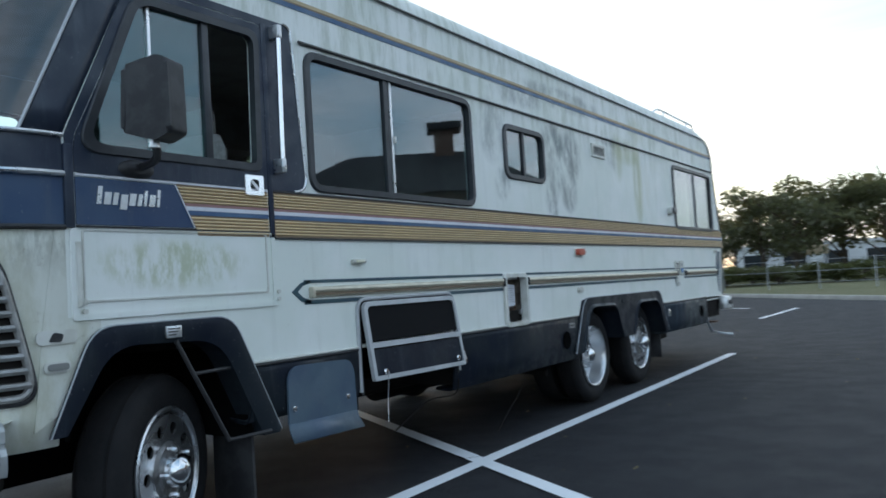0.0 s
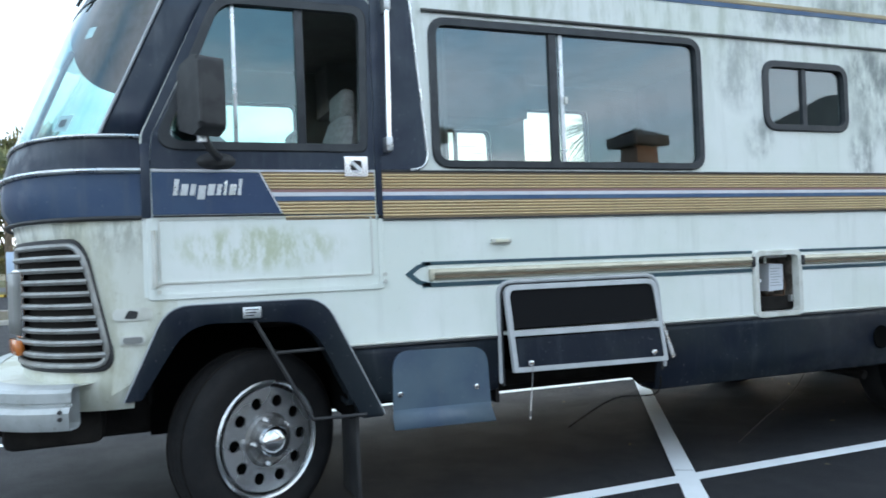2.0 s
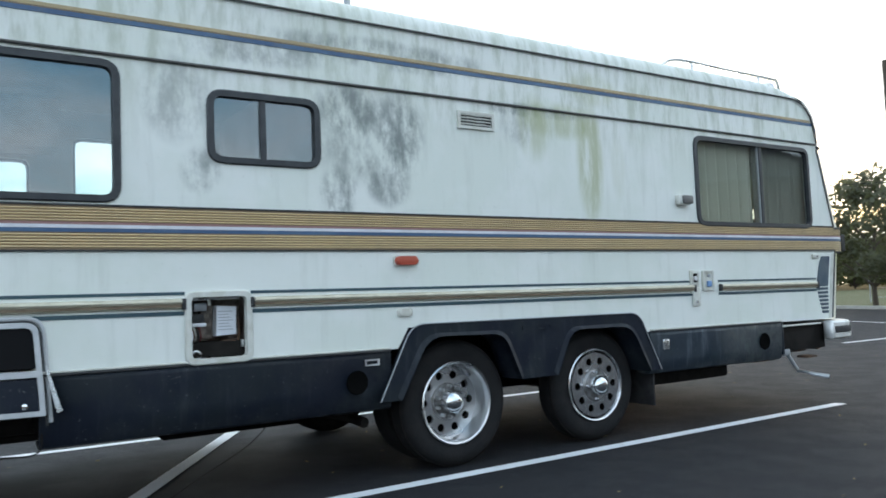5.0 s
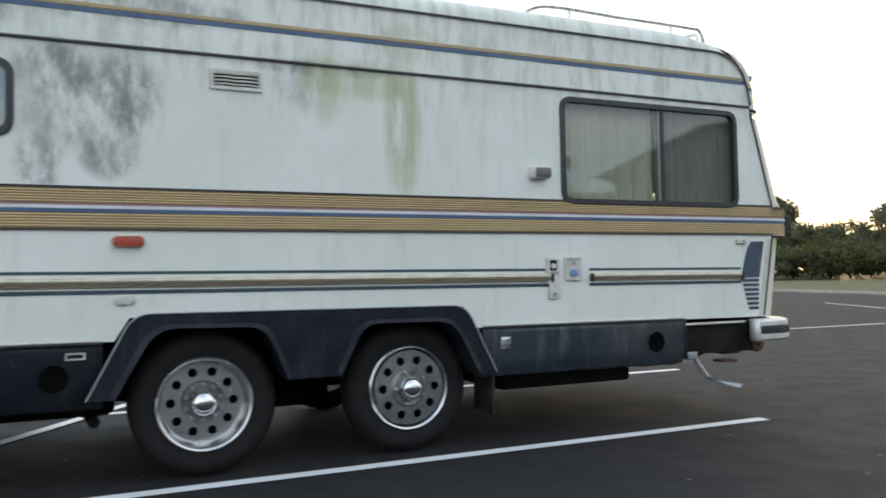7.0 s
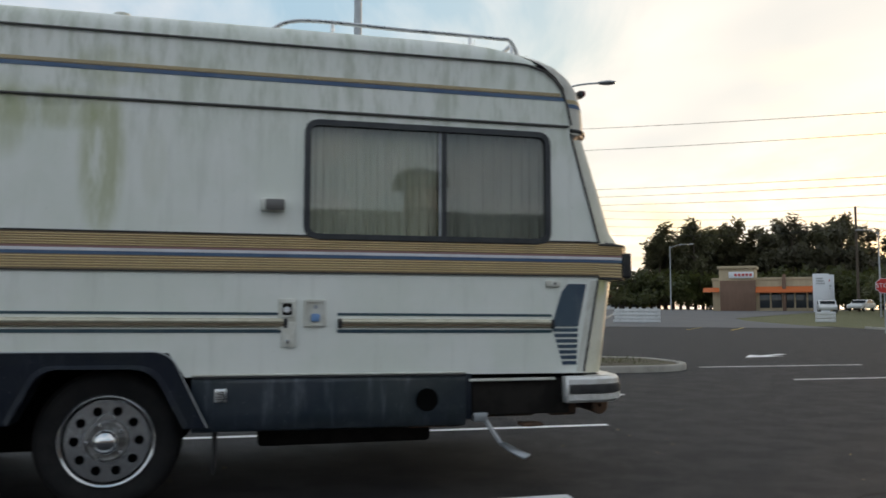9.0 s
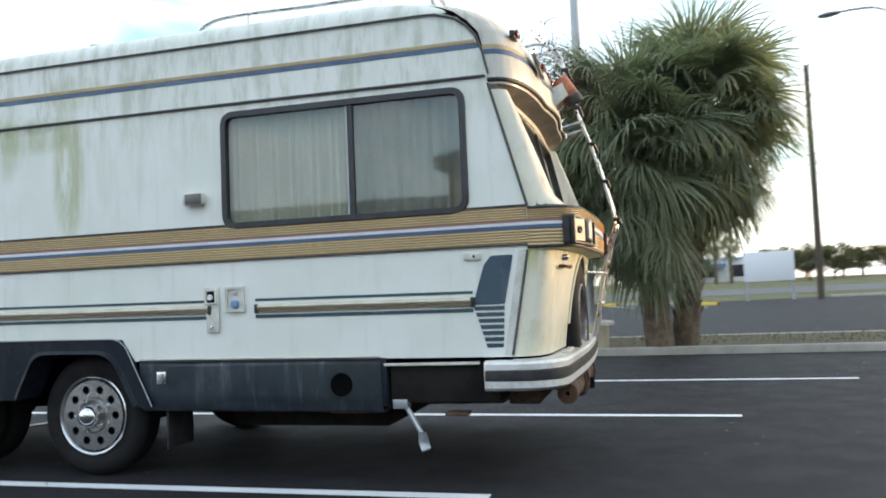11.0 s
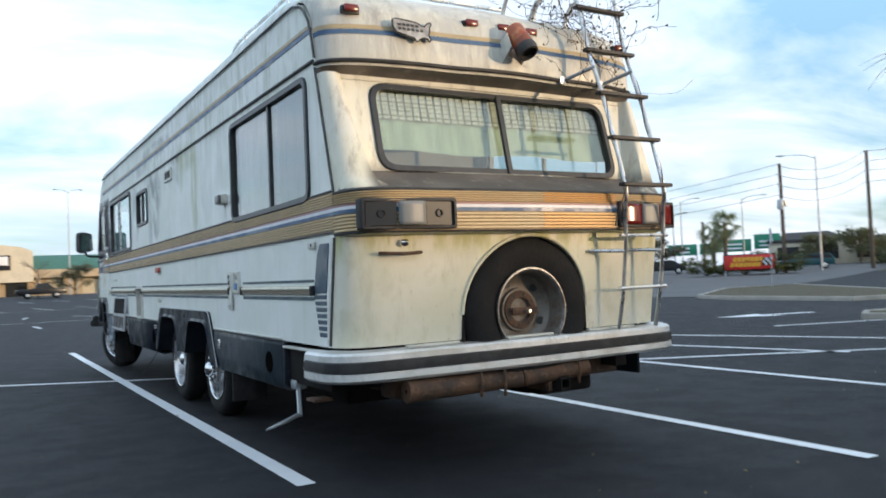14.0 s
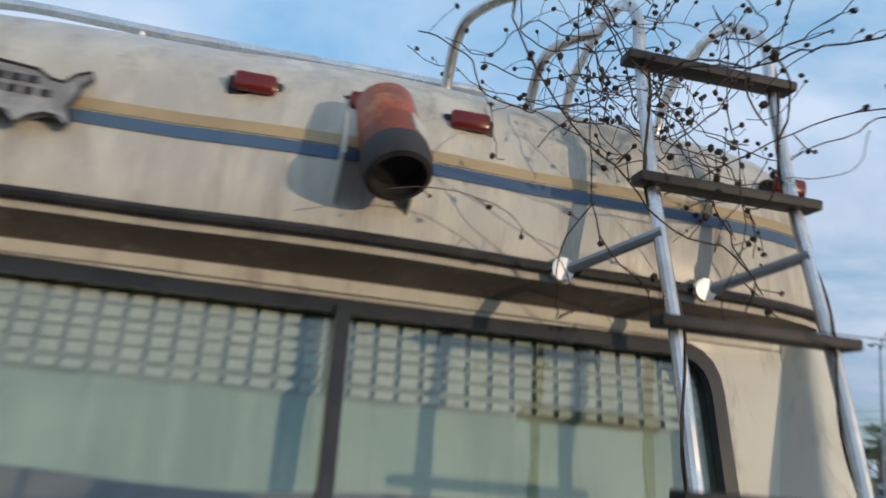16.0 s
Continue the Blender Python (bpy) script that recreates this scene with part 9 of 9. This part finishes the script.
for k in range(24):
    part("shop_window", moved(box(B(), -58 + k * 5, -54.5 + k * 5, -0.06, 0.02, 0.3, 3.0), MM), m_shopglass, ML)
    part("column", moved(box(B(), -59.4 + k * 5, -59 + k * 5, -2.9, -2.5, -0.5, 4.0), MM), m_cream, ML)

# its corner wing with a hipped roof and a cupola
WM = Matrix.Translation((24, 36.5, gz(24, 36))) @ Matrix.Rotation(radians(146), 4, "Z")
part("wing_wall", moved(box(B(), -7, 7, -4, 4, -0.5, 6.2, 0.03), WM), m_brickwall, ML)
part("wing_roof", moved(sheet(B(), [[(-7.8, 4.8, 6.1), (7.8, 4.8, 6.1)], [(-3.5, 0, 9.0), (3.5, 0, 9.0)], [(-7.8, -4.8, 6.1), (7.8, -4.8, 6.1)]]), WM), m_darkroof, ML)
for sgn in (-1, 1):
    part("roof_hip", moved(sheet(B(), [[(7.8 * sgn, -4.8, 6.1), (7.8 * sgn, 4.8, 6.1)], [(3.5 * sgn, 0, 9.0), (3.5 * sgn, 0.01, 9.0)]]), WM), m_darkroof, ML)
cu = part("cupola", moved(box(B(), 1.5, 2.7, -0.6, 0.6, 8.4, 10.2, 0.03), WM), m_brickwall, ML)
part("cupola_cap", moved(box(B(), 1.1, 3.1, -1.0, 1.0, 10.2, 10.6, 0.03), WM), m_darkroof, cu)


def low_house(cx, cy, az, d, w, h, wall, roof, label, awning=None, windows=4, turn=0, pitched=False):
    x, y = at_az(cx, cy, az, d)
    M = placed(x, y, az - 90 + turn)
    H = thing("low_building", x, y, gz(x, y), label, "building", "far buildings")
    part("wall", moved(box(B(), -w / 2, w / 2, 0, 8, -0.4, h, 0.02), M), wall, H)
    if pitched:
        part("roof", moved(sheet(B(), [[(-w / 2 - 0.5, -0.6, h), (w / 2 + 0.5, -0.6, h)], [(-w / 2 + 2, 4, h + 1.5), (w / 2 - 2, 4, h + 1.5)], [(-w / 2 - 0.5, 8.6, h), (w / 2 + 0.5, 8.6, h)]]), M), roof, H)
    else:
        part("roof", moved(box(B(), -w / 2 - 0.2, w / 2 + 0.2, -0.2, 8.2, h, h + 0.35, 0.02), M), roof, H)
    for k in range(windows):
        a = -w / 2 + (k + 0.5) * w / windows
        wd = part("window", moved(box(B(), a - w / windows * 0.28, a + w / windows * 0.28, -0.05, 0.05, 0.6, min(2.2, h - 0.5)), M), m_shopglass, H)
    if awning:
        part("awning", moved(sheet(B(), [[(-w * 0.30, -0.1, 2.4), (w * 0.12, -0.1, 2.4)], [(-w * 0.30, -1.2, 1.9), (w * 0.12, -1.2, 1.9)]]), M), awning, H)
    return H


low_house(4.33, 11.8, 177.2, 112, 22, 2.9, m_whitewall, m_signblue, "long white building with a blue awning across the road", m_blueawning, 5)
low_house(3.34, 13.3, -163.8, 108, 24, 2.2, m_cream, m_darkroof, "low house with a dark pitched roof across the road", None, 6, 0, True)
low_house(3.34, 13.3, -157.0, 125, 18, 1.7, m_cream, m_concrete, "low tan wall building far off", None, 4)
low_house(2.85, -1.1, 97.0, 74, 16, 2.2, m_whitewall, m_whitewall, "long low white building beyond trees", None, 5)
low_house(1.4, 14.5, -145.6, 110, 9, 2.6, m_stucco, m_darkroof, "small tan house beside the road", None, 3, 0, True)
low_house(-0.13, 12.9, -147.0, 95, 12, 2.6, m_cream, m_darkroof, "low shop with a red band beside the road", None, 3)
low_house(5.05, 7.93, 153.3, 190, 16, 3.0, m_whitewall, m_darkroof, "far pale flat-roofed building", None, 4)


def board(cx, cy, az, d, w, z0, z1, face, label, posts=True, category="sign", extra=None):
    x, y = at_az(cx, cy, az, d)
    M = placed(x, y, az - 90)
    G = thing("sign", x, y, gz(x, y), label, category, "signs")
    p = part("sign_panel", moved(box(B(), -w / 2, w / 2, -0.10, 0.10, z0, z1, 0.02), M), face, G)
    if posts:
        for s in (-w / 2 + 0.12, w / 2 - 0.12):
            part("post", moved(box(B(), s - 0.06, s + 0.06, -0.05, 0.05, 0, z0 + 0.05), M), m_galv, G)
    return G, M, p


# red roadside sign with yellow bars and a checked flag
G, M, p = board(1.4, 14.5, -141.8, 68, 3.9, 0.45, 1.75, m_cardark, "red roadside sign with yellow bars and a checked flag")
part("sign_face", moved(box(B(), -1.88, 1.88, -0.14, -0.09, 0.52, 1.68, 0.01), M), m_signred, G)
for z, a, b in ((1.16, -1.25, 0.75), (0.74, -1.45, 0.80)):
    k = a
    while k < b:
        w = 0.26
        part("yellow_bar", moved(prism(B(), [(k, z), (k + w, z), (k + w + 0.10, z + 0.34), (k + 0.10, z + 0.34)], lambda u, v, d: (u, d, v), -0.17, -0.13), M), m_signyellow, G, smooth=0)
        k += 0.33
for i in range(4):
    for j in range(3):
        part("flag_square", moved(box(B(), 0.98 + i * 0.18 + j * 0.03, 1.16 + i * 0.18 + j * 0.03, -0.17, -0.13, 0.80 + j * 0.20 + i * 0.02, 1.00 + j * 0.20 + i * 0.02), M), m_signwhite if (i + j) % 2 else m_cardark, G)
for az, w, z0, z1 in ((-137.6, 3.6, 1.7, 3.1), (-139.2, 1.6, 1.7, 3.1), (-140.9, 4.4, 1.9, 3.4), (-143.1, 3.0, 2.1, 3.9)):
    G, M, p = board(1.4, 14.5, az, 105, w, z0, z1, m_signgreen, "green highway direction sign over the road")
    for k in range(2):
        part("sign_bar", moved(box(B(), -w * 0.3, w * 0.25, -0.14, -0.10, z0 + 0.3 + k * 0.5, z0 + 0.5 + k * 0.5), M), m_signwhite, G)
board(4.33, 11.8, 173.7, 45, 2.5, 1.05, 2.62, m_signwhite, "blank white board on two posts in the verge")
board(3.34, 13.3, -160.5, 56, 1.25, 1.0, 2.7, m_signblue, "pale blue panel sign between palm trunks")
G, M, p = board(5.05, 7.93, 140.35, 101, 1.85, 0.3, 4.3, m_signwhite, "tall white pylon sign beside a restaurant", False)
for z, w in ((3.55, 0.5), (2.9, 0.62), (2.6, 0.5)):
    part("sign_bar", moved(box(B(), -w, w, -0.14, -0.10, z, z + 0.2), M), m_signred if z > 3 else m_galv, G)
board(2.85, -1.1, 98.1, 56, 1.3, 1.6, 2.2, m_stucco, "small tan sign beyond a fence")
# barrier stack
bx, by = at_az(5.05, 7.93, 152.4, 62)
BM_ = placed(bx, by, 152.4 - 90)
bs = thing("barrier_stack", bx, by, gz(bx, by), "stack of white concrete barriers", "barrier")
for k in range(4):
    part("barrier", moved(box(B(), -1.8 + 0.1 * (k % 2), 1.7, -0.3, 0.3, k * 0.27, k * 0.27 + 0.24, 0.04), BM_), m_whitewall, bs)
bx, by = at_az(5.05, 7.93, 140.4, 66)
bs2 = thing("barrier_stack", bx, by, gz(bx, by), "small stack of white concrete barriers", "barrier")
BM2 = placed(bx, by, 140 - 90)
for k in range(3):
    part("barrier", moved(box(B(), -0.7, 0.7, -0.3, 0.3, k * 0.27, k * 0.27 + 0.24, 0.04), BM2), m_whitewall, bs2)

# stop signs
def stop_sign(x, y, turn, words):
    z = gz(x, y)
    G = thing("stop_sign", x, y, z, "red octagonal stop sign on a thin post", "stop sign", "stop signs")
    M = placed(x, y, turn)
    part("post", moved(box(B(), -0.035, 0.035, -0.02, 0.02, 0, 2.75), M), m_galv, G)
    oc_ = lambda r: [(r * math.cos(radians(22.5 + 45 * k)), 2.4 + r * math.sin(radians(22.5 + 45 * k))) for k in range(8)]
    pl_ = part("plate", moved(prism(B(), oc_(0.41), lambda a, b, d: (a, d, b), -0.045, -0.03), M), m_signwhite, G, smooth=0)
    part("red_face", moved(prism(B(), oc_(0.38), lambda a, b, d: (a, d, b), -0.052, -0.046), M), m_signred, pl_, smooth=0)
    if words:
        text_part("stop_lettering", "STOP", 0.30, M @ Matrix.Translation((0, -0.056, 2.4)) @ Matrix.Rotation(radians(90), 4, "X"), m_signwhite, pl_)


x, y = at_az(4.94, 6.5, 135.6, 46)
stop_sign(x, y, 135.6 - 90, True)
stop_sign(-29.0, -8.4, -143.2 - 90 + 95, False)


# vehicles
def vehicle(x, y, turn, paint, label, kind="car"):
    M = placed(x, y, turn) @ Matrix.Translation((0, 0, 0.02))
    V = thing("parked_car" if kind != "truck" else "pickup_truck", x, y, gz(x, y), label, "car" if kind != "truck" else "truck", "parked vehicles")
    if kind == "truck":
        prof = [(-2.6, 0.45), (2.5, 0.45), (2.55, 0.80), (2.45, 1.0), (1.2, 1.08), (0.65, 1.65), (-0.45, 1.68), (-0.65, 1.05), (-2.6, 1.02)]
        glass = [(0.60, 1.58), (1.05, 1.12), (-0.52, 1.12), (-0.40, 1.60)]
    elif kind == "wagon":
        prof = [(-2.3, 0.35), (2.4, 0.35), (2.45, 0.65), (2.35, 0.82), (1.1, 0.92), (0.45, 1.38), (-1.9, 1.40), (-2.3, 0.95)]
        glass = [(0.40, 1.32), (0.95, 0.95), (-2.1, 0.97), (-1.85, 1.33)]
    else:
        prof = [(-2.2, 0.35), (2.2, 0.35), (2.25, 0.65), (2.1, 0.80), (1.0, 0.92), (0.35, 1.38), (-0.9, 1.40), (-1.6, 1.0), (-2.2, 0.95)]
        glass = [(0.30, 1.32), (0.82, 0.95), (-1.35, 0.99), (-0.85, 1.33)]
    bm = B()
    prism(bm, rpoly(prof, 0.12, 3), lambda a, b, d: (a, d, b), -0.85, 0.85)
    bmesh.ops.bevel(bm, geom=[e for e in bm.edges if abs(e.verts[0].co.y) > 0.84 and abs(e.verts[0].co.y - e.verts[1].co.y) < 1e-4], offset=0.07, segments=2, profile=0.5, affect="EDGES")
    part("body", moved(bm, M), paint, V)
    for s in (-1, 1):
        part("side_glass", moved(prism(B(), glass, lambda a, b, d: (a, d * s, b), 0.80, 0.856), M), m_shopglass, V, smooth=0)
    part("windscreen", moved(box(B(), 0.40, 0.95, -0.72, 0.72, 0.98, 1.30), M), m_shopglass, V)
    for a in (-1.45, 1.45):
        for s in (-1, 1):
            w = part("wheel", moved(lathe(B(), [(0.0, 0.0), (0.30, 0.0), (0.33, -0.05), (0.33, -0.18), (0.0, -0.2)], lambda u, v, d: (a + u, s * (0.87 + d), 0.33 + v), 18), M), m_tyre, V)
            part("hub_cap", moved(lathe(B(), [(0.0, 0.012), (0.18, 0.006), (0.20, 0.0)], lambda u, v, d: (a + u, s * (0.87 + d), 0.33 + v), 14), M), m_alu, w)
    return V


x, y = at_az(1.4, 14.5, -145.4, 80)
vehicle(x, y, -145.9 + 95, m_teal, "teal estate car on the road", "wagon")
x, y = at_az(1.4, 14.5, -133.0, 90)
vehicle(x, y, -133 + 85, m_carwhite, "white pickup truck on the road", "truck")
x, y = at_az(1.4, 14.5, -93.6, 100)
vehicle(x, y, 182, m_cardark, "dark pickup truck parked before a shop", "truck")
for az, d, tn, p_, lab in ((147.4, 140, 176, m_carwhite, "pale car on the road"), (140.3, 94, 184, m_carwhite, "white car on the road"), (138.3, 105, 160, m_carwhite, "white car behind a verge")):
    x, y = at_az(5.05, 7.93, az, d)
    vehicle(x, y, az + tn, p_, lab)
x, y = at_az(1.4, 14.5, -136.2, 82)
vehicle(x, y, -136 + 90, m_cardark, "dark car on the road")
